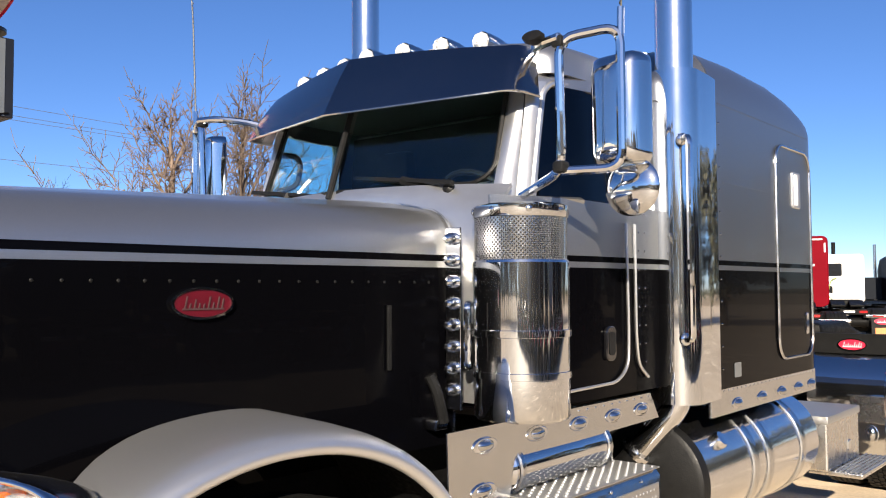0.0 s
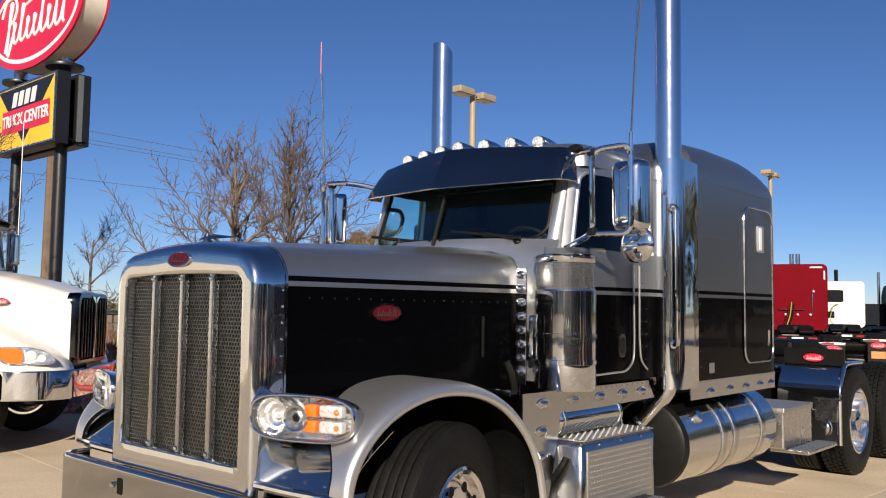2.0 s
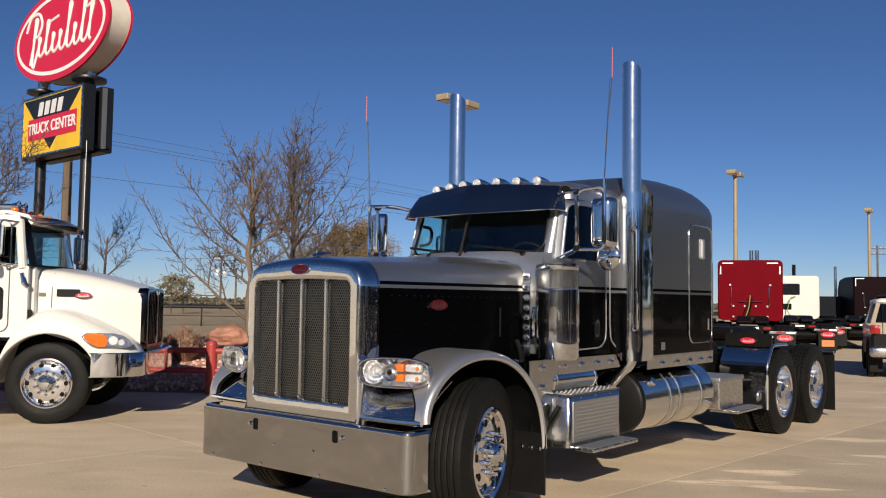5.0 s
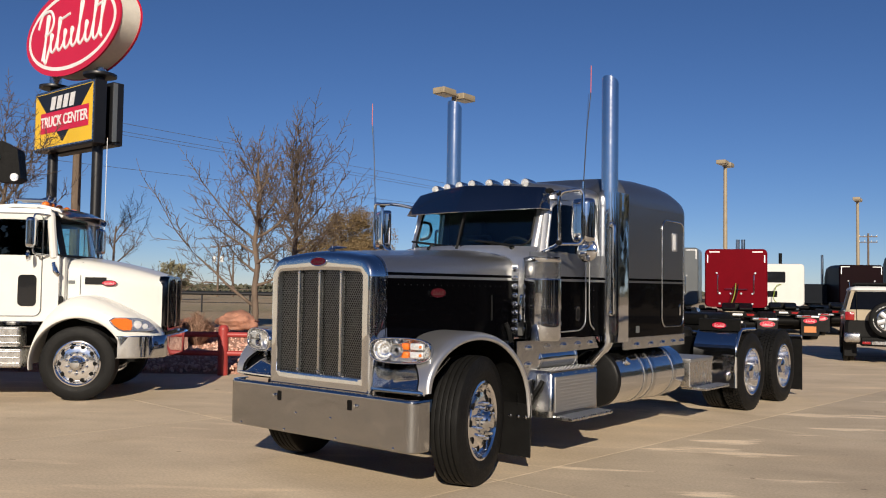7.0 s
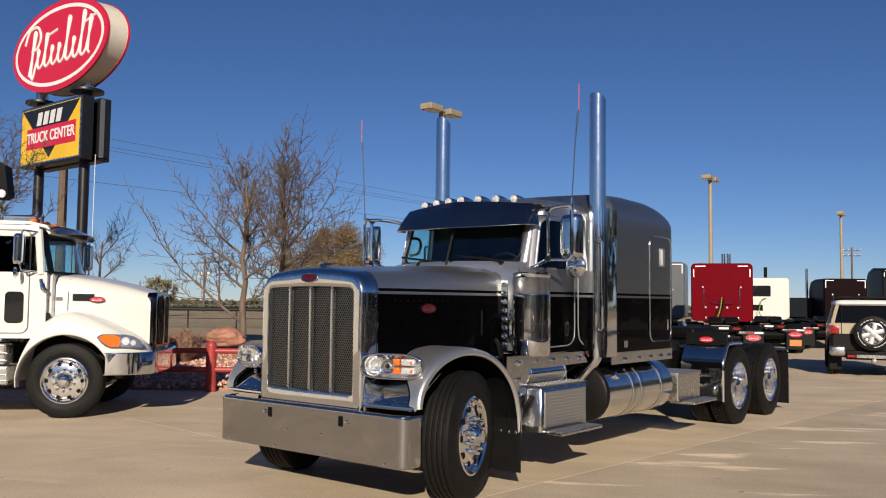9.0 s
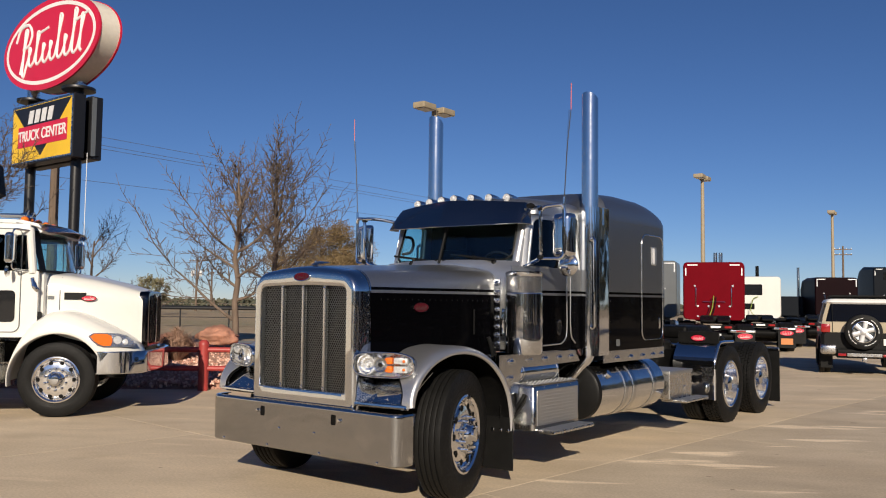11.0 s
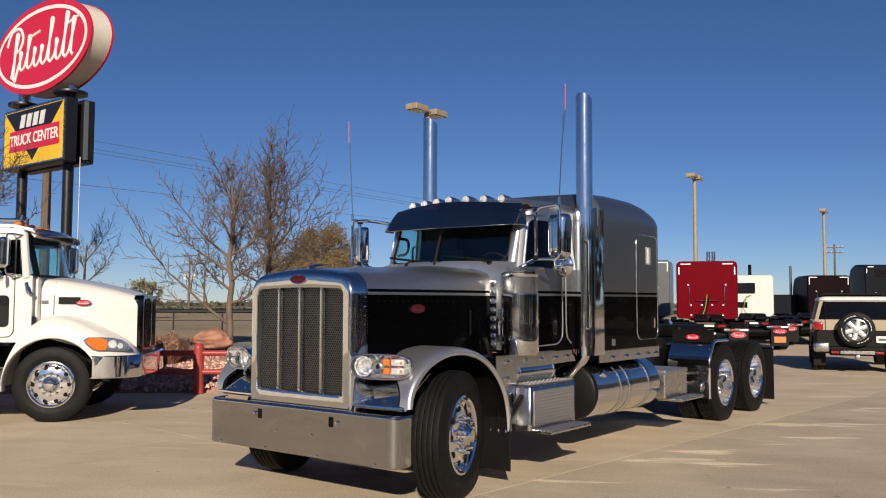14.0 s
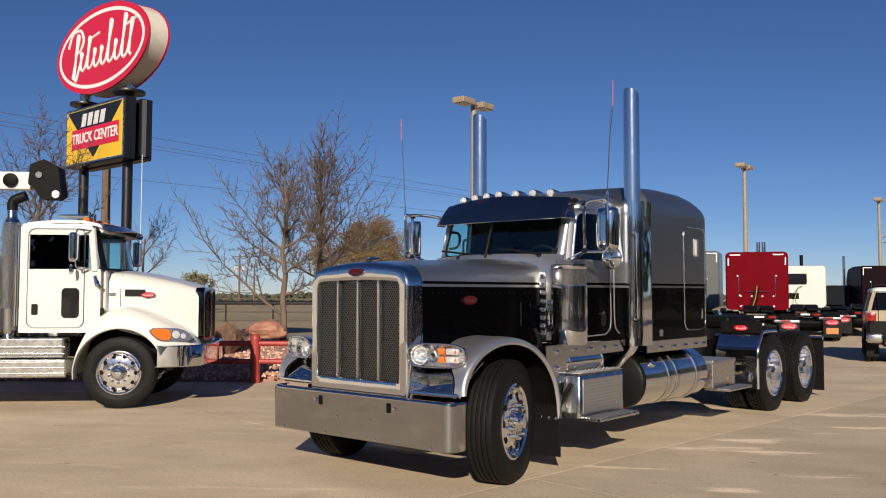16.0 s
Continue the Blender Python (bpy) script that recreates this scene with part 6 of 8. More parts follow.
# ================= utility poles and lines =================
def utility_pole(x, y, h, turn, label, arms=1, boxes=False):
    U = thing("utility_pole", label, "utility pole", Matrix.Translation((x, y, 0)) @ Matrix.Rotation(radians(turn), 4, "Z"), "utility poles")
    part("pole", lathe([(0.17, -0.2), (0.16, 1.0), (0.11, h)], 10), WOOD_POLE, U)
    for k in range(arms):
        c = part("crossarm", box((-1.1, -0.06, h - 0.5 - 0.7 * k), (1.1, 0.06, h - 0.38 - 0.7 * k), 0.01), WOOD_POLE, U)
        for x2 in (-1.0, -0.4, 0.4, 1.0):
            part("insulator", cyl(0.04, h - 0.38 - 0.7 * k, h - 0.22 - 0.7 * k, "z", (x2, 0, 0), 8), SIGN_WHITE, c)
    if boxes:
        for x2 in (-0.55, 0.5):
            part("transformer", cyl(0.26, h - 2.6, h - 1.8, "z", (x2, 0, 0), 14, 0.04), SIGN_WHITE, U)
    return U


utility_pole(-95.4, 68.4, 7.4, 40, "wooden utility pole with transformers across the field", 1, True)
utility_pole(-93.7, 69.7, 5.9, 40, "plain wooden pole across the field", 0)
utility_pole(-19.84, 8.33, 7.6, 30, "weathered wooden pole behind the sign", 0)
utility_pole(-21.7, 115.8, 9.6, 20, "wooden utility pole far behind the yard", 2)


def wire(a, b, sag, label="thin overhead power line"):
    a, b = Vector(a), Vector(b)
    pts = [a.lerp(b, t) + Vector((0, 0, -sag * 4 * t * (1 - t))) for t in np.linspace(0, 1, 17)]
    solo("power_line", tube(pts, 0.022, 4, radius=0), CABLE, label, "power line", group="power lines")


utility_pole(-56.5, 12.0, 15.0, 8, "tall wooden utility pole carrying the power lines", 1)
utility_pole(-68.9, 107.0, 16.2, 8, "tall wooden utility pole carrying the power lines", 1)
for za, zb in ((14.6, 15.5), (13.95, 14.75), (13.65, 14.45), (10.65, 12.6)):
    wire((-56.5, 12.0, za - 0.1), (-68.9, 107.0, zb + 0.4), 0.0)

# ================= gravel bed, boulder, shrubs, rail =================
def bed_material():
    m, nt, b = material("pink_gravel_soil")
    n1, n2 = noise_node(nt, 40, 5), noise_node(nt, 3, 4)
    c = ramp(nt, n1.outputs[0], [(0.3, (0.22, 0.11, 0.075)), (0.55, (0.46, 0.26, 0.19)), (0.75, (0.56, 0.36, 0.28))])
    d = ramp(nt, n2.outputs[0], [(0.3, (0.8,) * 3), (0.7, (1.1,) * 3)])
    nt.links.new(mixrgb(nt, 1.0, c.outputs[0], d.outputs[0], "MULTIPLY"), b.inputs["Base Color"])
    b.inputs["Roughness"].default_value = 0.95
    bump(nt, b, n1.outputs[0], 0.8, 0.03)
    return m


EDGE3 = Matrix(((0.76, -0.65, 0, -7.75), (0.65, 0.76, 0, 4.75), (0, 0, 1, 0), (0, 0, 0, 1)))
BED = bed_material()
bed_h = lambda u, v: 0.05 + 0.55 * min(1, max(0, v / 3.2)) ** 0.8 * (1 - 0.5 * min(1, max(0, (v - 4.5) / 5))) + 0.05 * noise.noise(Vector((u * 0.6, v * 0.6, 0)))
rows = []
for v in np.linspace(0, 11, 34):
    rows.append([EDGE3 @ Vector((u, v + (0.15 * math.sin(u * 0.7) if v == 0 else 0), bed_h(u, v) if 0 < v < 10.9 else -0.12)) for u in np.linspace(-16, 7, 60)])
solo("gravel_bed", loft(rows), BED, "mounded landscape bed of pink gravel", "gravel bed", kind="structure", angle=80)
rng = random.Random(8)
bm = bmesh.new()
bmesh.ops.create_icosphere(bm, subdivisions=1, radius=1)
ico_v, ico_f = [v.co.copy() for v in bm.verts], [tuple(v.index for v in f.verts) for f in bm.faces]
bm.free()
verts, faces = [], []
for _ in range(5200):
    u, v = rng.uniform(-5, 6.0), abs(rng.gauss(0, 1.6)) + 0.05
    p = EDGE3 @ Vector((u, v, bed_h(u, v)))
    r = rng.uniform(0.018, 0.05)
    q = Euler((rng.uniform(0, 6), rng.uniform(0, 6), rng.uniform(0, 6))).to_matrix()
    s = len(verts)
    sx = Vector((rng.uniform(0.7, 1.3), rng.uniform(0.6, 1.1), rng.uniform(0.5, 0.9)))
    verts += [p + q @ Vector((c.x * sx.x, c.y * sx.y, c.z * sx.z)) * r for c in ico_v]
    faces += [tuple(i + s for i in f) for f in ico_f]
STONE = leaf_material("pink_stones", (0.40, 0.19, 0.135), (0.78, 0.54, 0.43))
tagged(new("gravel", list_mesh("gravel", verts, faces, STONE)), "loose pink landscape stones", "gravel", kind="stuff")


def boulder(x, y, z, sx, sy, sz, seed, label, mat):
    bm = bmesh.new()
    bmesh.ops.create_icosphere(bm, subdivisions=4, radius=1)
    off = Vector((seed * 7.3, seed * 3.1, seed))
    for v in bm.verts:
        n = v.co.normalized()
        k = 1 + 0.26 * noise.noise(n * 1.5 + off) + 0.14 * noise.noise(n * 3.5 + off) + 0.05 * noise.noise(n * 9 + off)
        v.co = Vector((n.x * sx * k, n.y * sy * k, n.z * sz * k))
        v.co.z = max(v.co.z, -sz * 0.7)
    return solo("boulder", bm, mat, label, "boulder", Matrix.Translation((x, y, z)) @ Matrix.Rotation(radians(40), 4, "Z"), angle=60)


ROCK = plain("red_sandstone", (0.42, 0.20, 0.13), 0.9, 0.0, 0.42, 3, 0.6, 14)
boulder(-9.86, 6.92, 0.83, 0.46, 0.40, 0.23, 2, "large red sandstone boulder in the gravel bed", ROCK)
boulder(-10.75, 6.35, 0.72, 0.30, 0.26, 0.20, 5, "red sandstone boulder in the gravel bed", ROCK)


def shrub(x, y, z, r, h, seed):
    rng = random.Random(seed)
    verts, faces = [], []
    for _ in range(1400):
        a, k = rng.uniform(0, 2 * math.pi), rng.random() ** 0.6
        d = Vector((math.cos(a) * k * r, math.sin(a) * k * r, h * rng.uniform(0.55, 1.05) * (1.15 - 0.5 * k)))
        p0 = Vector((math.cos(a) * 0.15 * r, math.sin(a) * 0.15 * r, 0))
        w = Vector((-math.sin(a), math.cos(a), 0)) * rng.uniform(0.004, 0.010)
        mid = p0.lerp(d, 0.55) + Vector((rng.gauss(0, 0.05), rng.gauss(0, 0.05), 0.05))
        s = len(verts)
        verts += [p0 - w, p0 + w, mid + w, mid - w, d]
        faces += [(s, s + 1, s + 2, s + 3), (s + 3, s + 2, s + 4)]
        for _ in range(2):
            q = mid.lerp(d, rng.random())
            e = q + Vector((rng.gauss(0, 0.09), rng.gauss(0, 0.09), rng.gauss(0.05, 0.06)))
            s = len(verts)
            verts += [q, q + w * 2.5, e]
            faces.append((s, s + 1, s + 2))
    ob = new("dry_shrub", list_mesh("dry_shrub", verts, faces, SHRUB))
    ob.location = (x, y, z)
    return tagged(ob, "twiggy brown ornamental shrub in winter", "shrub", "dry shrubs")


for i, (u, v, r, h) in enumerate(((-1.4, 1.0, 0.55, 0.8), (-2.4, 1.3, 0.6, 0.85), (-0.75, 1.9, 0.45, 0.65), (-3.5, 1.1, 0.55, 0.75), (-1.9, 2.6, 0.6, 0.8), (-4.8, 1.6, 0.6, 0.8), (3.4, 1.8, 0.5, 0.6))):
    p = EDGE3 @ Vector((u, v, bed_h(u, v) - 0.04))
    shrub(p.x, p.y, p.z, r, h, 50 + i)

rail = thing("guard_rail", "red-painted steel pipe barrier along the bed", "barrier", EDGE3 @ Matrix.Translation((0, -0.02, 0)))
for u in (-7.56, -4.96, -2.36, 0.24, 2.84, 5.44):
    po = part("post", lathe([(0.095, -0.1), (0.095, 0.84), (0.085, 0.88), (0.05, 0.915), (0, 0.92)], 18, at=(u, 0, 0)), RAIL_RED, rail, "thick red post")
for z in (0.74, 0.40):
    for u in (-7.56, -4.96, -2.36, 0.24, 2.84):
        part("rail", cyl(0.05, u + 0.05, u + 2.55, "x", (0, 0, z), 12), RAIL_RED, rail)

# pale road beyond the bed and a low field fence
bm = loft([[EDGE3 @ Vector((u, v, -0.05)) for u in np.linspace(-120, 60, 10)] for v in (13.0, 20.0)])
solo("road", bm, plain("pale_asphalt", (0.20, 0.19, 0.175), 0.9, 0.0, 0.12, 0.6, 0.2, 20), "pale two-lane road beyond the bed", "road", kind="structure")
fence = thing("field_fence", "black steel pipe fence at the field edge", "fence", EDGE3 @ Matrix.Translation((-10, 38, -0.1)))
for i in range(26):
    part("post", cyl(0.05, -0.1, 1.22, "z", (i * 3.0 - 36, 0, 0), 10), SIGN_BLACK, fence)
for z, r in ((1.20, 0.12), (0.62, 0.022)):
    for i in range(25):
        part("rail", cyl(r, i * 3.0 - 36, i * 3.0 - 33, "x", (0, 0, z), 10), SIGN_BLACK, fence)


# ================= the white service truck =================
wt = thing("white_service_truck", "white conventional service truck with chrome wheels and a crane", "truck", Matrix.Translation((-6.05, 1.32, 0)) @ Matrix.Rotation(radians(-43.5), 4, "Z"))
CX = -1.13


def wt_sec(y, hw, top, low, r, lean=0.0, n=6):
    """A section across the truck: straight sides, rounded shoulders, crowned top."""
    pts = [Vector((CX + hw, y, z)) for z in np.linspace(low, top - r, 5)]
    pts += [Vector((CX + hw - r + r * math.cos(radians(a)), y, top - r + r * math.sin(radians(a)))) for a in range(15, 91, 15)]
    pts += [Vector((CX + (hw - r) * (1 - 2 * i / n), y, top + 0.04 * (1 - (1 - 2 * i / n) ** 2))) for i in range(1, n)]
    pts += [Vector((CX - hw + r + r * math.cos(radians(a)), y, top - r + r * math.sin(radians(a)))) for a in range(90, 166, 15)]
    return pts + [Vector((CX - hw, y, z)) for z in np.linspace(top - r, low, 5)]


secs = [wt_sec(*a) for a in ((-0.34, 0.80, 2.005, 1.2, 0.20), (0.0, 0.79, 1.985, 1.10, 0.22), (0.35, 0.74, 1.93, 1.0, 0.24), (0.7, 0.66, 1.85, 0.94, 0.23), (0.92, 0.585, 1.785, 0.92, 0.17), (1.02, 0.555, 1.755, 0.92, 0.13))]
bm = loft(secs)
bm.faces.new([v for v in bm.verts][-len(secs[0]):])
hoodw = part("hood", bm, WHITE_PAINT, wt, "sloping white hood", 50)
# grille: tall rounded frame with upright bars
DARK_BAR = chrome_like("dark_bar", (0.07, 0.07, 0.075), 0.10, 0)
g = part("grille", loft([[Vector((CX + x, y, 1.352 + z)) for x, z in rrect(w, h, r, 6)] for y, w, h, r in ((0.97, 1.11, 0.83, 0.10), (1.06, 1.11, 0.84, 0.11), (1.10, 1.07, 0.81, 0.10), (1.105, 0.98, 0.72, 0.08), (1.05, 0.96, 0.70, 0.07))], loop=True, cap=True), DARK_BAR, wt, "tall dark grille in a chrome frame", 40)
part("mesh", box((CX - 0.47, 1.04, 1.02), (CX + 0.47, 1.075, 1.69), 0.02), FRAME_BLACK, g)
for i in range(9):
    x = CX - 0.40 + 0.10 * i
    part("bar", box((x - 0.014, 1.07, 1.01), (x + 0.014, 1.115, 1.70), 0.008), DARK_BAR, g)
part("crest", slab([(-0.13, 0.03), (-0.05, 0.02), (0.0, -0.02), (0.05, 0.02), (0.13, 0.03), (0.05, -0.03), (0.0, -0.07), (-0.05, -0.03)], 0.02, facing((CX, 1.125, 1.70), (0, 1, 0)), 0.003), CHROME, g)
part("centre_bar", box((CX - 0.016, 1.09, 1.0), (CX + 0.016, 1.13, 1.70), 0.008), CHROME, g)
# fenders: arch over the wheel, swept forward and down to the bumper
CROWN = [(-0.665, 0.50), (-0.645, 0.66), (-0.59, 0.90), (-0.48, 1.15), (-0.32, 1.35), (-0.10, 1.475), (0.12, 1.478), (0.36, 1.40), (0.58, 1.295), (0.78, 1.19), (0.93, 1.09), (1.03, 0.99), (1.07, 0.90)]


def crown_at(t):
    f = t * (len(CROWN) - 1)
    i = min(int(f), len(CROWN) - 2)
    p0, p1, p2, p3 = (Vector(CROWN[min(max(i + k, 0), len(CROWN) - 1)]) for k in (-1, 0, 1, 2))
    u = f - i
    return 0.5 * (2 * p1 + (p2 - p0) * u + (2 * p0 - 5 * p1 + 4 * p2 - p3) * u * u + (3 * p1 - p0 - 3 * p2 + p3) * u ** 3)


for s in (1, -1):
    rows = []
    for i in range(31):
        t = i / 30
        a = radians(188 - 178 * t)
        lip, top = Vector((0.645 * math.cos(a), 0.53 + 0.64 * math.sin(a))), crown_at(t)
        row = [(0.985, lip.x * 0.985, lip.y - 0.015), (1.145, lip.x * 0.985, lip.y - 0.012), (1.155, lip.x, lip.y)]
        for x, k in ((1.155, 0.10), (1.145, 0.30), (1.12, 0.55), (1.07, 0.78), (0.99, 0.93), (0.88, 1.0), (0.74, 1.02), (0.55, 1.0)):
            q = lip.lerp(top, k)
            nose = max(0.0, (q.x - 0.45) / 0.6)
            row.append((x - 0.24 * nose ** 2 * (x / 1.15) ** 3, q.x, q.y))
        rows.append([Vector((CX + s * x, y, z)) for x, y, z in row])
    fe = part("fender", thicken(loft(rows), -0.01, (CX + s * 0.7, 0.1, 0.7)), WHITE_PAINT, wt, "white front fender", 60)
    part("wheel_well", box((CX + s * 0.52, -0.7, 0.5), (CX + s * 0.56, 0.8, 1.4), 0.01), FRAME_BLACK, fe)
    # lamp set into the fender's nose
    m = facing((CX + s * 1.075, 0.74, 1.075), (s * 0.90, 0.42, 0.14))
    o = [(-0.325, 0.055), (-0.27, 0.085), (-0.10, 0.082), (0.06, 0.075), (0.17, 0.045), (0.25, -0.01), (0.285, -0.065), (0.24, -0.085), (0.05, -0.085), (-0.14, -0.085), (-0.22, -0.055), (-0.29, 0.005)]
    o2 = [(-0.30, 0.05), (-0.255, 0.072), (-0.10, 0.068), (-0.045, 0.045), (-0.035, -0.02), (-0.05, -0.072), (-0.14, -0.072), (-0.20, -0.045), (-0.265, 0.005)]
    o3 = [(-0.02, 0.06), (0.06, 0.062), (0.155, 0.035), (0.22, -0.01), (0.255, -0.06), (0.22, -0.074), (-0.02, -0.074)]
    if s < 0:
        o, o2, o3 = ([(-x, y) for x, y in k][::-1] for k in (o, o2, o3))
    hl = part("headlight", slab(o, 0.09, m @ Matrix.Translation((0, 0, 0.008)), 0.010), LAMP_SILVER, fe, "swept headlight with amber signal")
    part("turn_signal", slab(o2, 0.05, m @ Matrix.Translation((0, 0, 0.024)), 0.010), AMBER, hl)
    part("lens", slab(o3, 0.05, m @ Matrix.Translation((0, 0, 0.016)), 0.006), LAMP_SILVER, hl)
    for x, y, r in ((0.05, -0.005, 0.058), (0.155, -0.03, 0.040)):
        part("lamp_bowl", lathe([(r, 0.0), (r * 0.8, 0.006), (r * 0.45, 0.002), (0, 0.010)], 18, m=m @ Matrix.Translation((x * s, y, 0.017))), CLEAR_LENS, hl)
    part("vent", slab([(-0.14, -0.05), (0.14, -0.05), (0.15, 0.05), (-0.14, 0.05)], 0.01, facing((CX + s * 0.778, 0.12, 1.685), (s, 0.12, 0.0)) @ Matrix.Translation((0, 0, 0.012))), PLASTIC_BLACK, hoodw)
    emblem(hoodw, facing((CX + s * 0.757, 0.31, 1.655), (s, 0.14, 0.0)) @ Matrix.Translation((0, 0, 0.012)), 0.21, 0.085, SIGN_RED)
    part("fender_vent", slab(rrect(0.20, 0.13, 0.02), 0.02, facing((CX + s * 0.93, -0.37, 1.395), (s, 0, 0)) @ Matrix.Translation((0, 0, 0.03)), 0.004), PLASTIC_BLACK, fe)
    part("hood_seam", tube([(CX + s * 0.797, -0.08, 1.40), (CX + s * 0.797, -0.08, 1.76), (CX + s * 0.70, -0.08, 1.95)], 0.006, 6), GREY_PAINT, hoodw)
    part("badge", slab(rrect(0.09, 0.05, 0.005), 0.006, facing((CX + s * 0.80, -0.20, 1.66), (s, 0, 0)) @ Matrix.Translation((0, 0, 0.004))), GREY_PAINT, hoodw)
# bumper
rows = []
for z, k in ((0.60, 0.03), (0.615, 0.0), (0.90, 0.0), (0.915, 0.03)):
    rows.append([Vector((CX + x * (1 - 0.02 * k), y - k, z)) for x, y in [(1.17, 0.55)] + [(1.17 - 0.45 * (1 - math.cos(radians(a))), 0.62 + 0.58 * math.sin(radians(a))) for a in range(0, 91, 9)] + [(x, 1.20 + 0.03 * (1 - (x / 0.72) ** 2)) for x in np.linspace(0.6, -0.6, 7)]
                 + [(-1.17 + 0.45 * (1 - math.cos(radians(a))), 0.62 + 0.58 * math.sin(radians(a))) for a in range(90, -1, -9)] + [(-1.17, 0.55)]])
bp = part("bumper", thicken(loft(rows), -0.01), CHROME, wt, "chrome wrap-around bumper", 60)
part("fog_recess", slab(rrect(0.26, 0.12, 0.03), 0.04, facing((CX + 0.93, 1.06, 0.72), (0.62, 0.78, 0)) @ Matrix.Translation((0, 0, 0.012)), 0.004), FRAME_BLACK, bp)
# cab with windows
cabw = part("cab", loft([[Vector((CX + s, y, z)) for s, y, z in ((0.99, yy, 1.10), (1.0, yy, 1.6), (1.0, yy, 2.03), (-1.0, yy, 2.03), (-1.0, yy, 1.6), (-0.99, yy, 1.10))] for yy in (-1.45, -0.32)], loop=True, cap=True), WHITE_PAINT, wt, "white day cab")
rows = [[Vector((CX + x * k, yy + lean, z)) for x in np.linspace(-0.97, 0.97, 9)] for yy, lean, z, k in ((-1.46, 0, 2.55, 0.98), (-1.45, 0, 2.66, 0.96), (-1.40, 0, 2.72, 0.93), (-1.0, 0, 2.765, 0.92), (-0.6, 0, 2.76, 0.92), (-0.38, 0, 2.71, 0.93), (-0.30, 0, 2.61, 0.95))]
part("roof", thicken(loft(rows), -0.05), WHITE_PAINT, cabw, "", 50)
part("rear_wall", box((CX - 0.98, -1.47, 1.1), (CX + 0.98, -1.43, 2.66), 0.01), WHITE_PAINT, cabw)
for s in (1, -1):
    x = CX + s * 0.985
    part("rear_post", box((x - 0.03, -1.45, 2.0), (x + 0.012, -1.33, 2.66), 0.01), WHITE_PAINT, cabw)
    part("header", box((x - 0.05, -1.45, 2.53), (x + 0.005, -0.45, 2.70), 0.02), WHITE_PAINT, cabw)
    part("front_post", tube([(x - s * 0.01, -0.40, 2.0), (x - s * 0.04, -0.47, 2.64)], 0.055, 10), WHITE_PAINT, cabw)
    w = part("side_window", box((x - 0.008, -1.34, 2.02), (x, -0.50, 2.54), 0.004), DARK_GLASS if s > 0 else GLASS, cabw, "tinted door window")
    w.visible_shadow = False
    w = part("low_window", slab(rrect(0.25, 0.44, 0.06), 0.012, facing((CX + s * 1.004, -0.74, 1.535), (s, 0, 0)) @ Matrix.Translation((0, 0, 0.006)), 0.003), BLACK_PAINT, cabw, "low kerb-view window")
    d = rrect(0.80, 1.45, 0.10)
    m = facing((CX + s * 1.001, -0.95, 1.90), (s, 0, 0))
    part("door_gap", tube([m @ Vector((a, b, 0.0)) for a, b in d + d[:1]], 0.008, 5, radius=0, cap=False), GREY_PAINT, cabw)
    h = part("door_handle", slab(rrect(0.09, 0.16, 0.02), 0.014, facing((CX + s * 1.008, -1.24, 1.44), (s, 0, 0)), 0.004), PLASTIC_BLACK, cabw)
    f = 0.0 if s > 0 else 0.30
    mi = part("mirror", box((x + s * 0.20 - 0.12, f - 0.70, 2.13), (x + s * 0.20 + 0.12, f - 0.58, 2.56), 0.05, 4), CHROME, wt, "chrome door mirror")
    part("mirror_arm", tube([(x, -0.46, 2.60), (x + s * 0.20, f - 0.62, 2.61), (x + s * 0.20, f - 0.62, 2.05), (x, -0.44, 2.03)], 0.014, 8), CHROME, mi)
    part("spot_mirror", lathe([(0, 0.03), (0.06, 0.02), (0.085, -0.01), (0, -0.015)], 20, "y", (x + s * 0.18, -0.68, 2.02)), CHROME, mi)
m = Matrix.Translation((CX, 0, 0))
ws = loft([[m @ Vector((x * k, y - 0.16 * (abs(x) / 0.95) ** 2, z)) for x in np.linspace(-0.93, 0.93, 9)] for y, z, k in ((-0.17, 2.03, 1.0), (-0.23, 2.3, 0.985), (-0.30, 2.60, 0.96))])
w = part("windscreen", thicken(ws, -0.006), GLASS, cabw, "tinted curved windscreen")
w.visible_shadow = False
for s in (1, -1):
    part("screen_post", loft([[m @ Vector((s * x * k, y - 0.16 * (x / 0.95) ** 2 + 0.006, z)) for x in (0.80, 0.86, 0.91, 0.95)] for y, z, k in ((-0.17, 2.03, 1.0), (-0.23, 2.3, 0.985), (-0.30, 2.61, 0.96))]), PLASTIC_BLACK, cabw)
    part("cowl_bracket", tube([(CX + s * 0.99, -0.40, 1.93), (CX + s * 1.02, -0.36, 1.80), (CX + s * 0.985, -0.33, 1.76)], 0.035, 10), CHROME, cabw, "chrome mirror foot")
part("screen_seal", tube([m @ Vector((x, -0.16 - 0.16 * (abs(x) / 0.95) ** 2, 2.03)) for x in np.linspace(-0.95, 0.95, 9)], 0.022, 6, radius=0), PLASTIC_BLACK, cabw)
rows = [[m @ Vector((x, y - 0.20 * (abs(x) / 0.95) ** 2, z - 0.05 * x * x)) for x in np.linspace(-0.95, 0.95, 11)] for y, z in ((-0.46, 2.765), (-0.20, 2.715), (-0.02, 2.63))]
part("sun_visor", thicken(loft(rows), -0.01), VISOR_STEEL, cabw, "dark polished outside sun visor", 60)
for x in (-0.62, -0.25, 0.12, 0.5, 0.72):
    part("roof_marker", lathe([(0.06, 0), (0.05, 0.035), (0.02, 0.055), (0, 0.056)], 12, at=(CX + x, -0.62, 2.77)), AMBER, cabw)
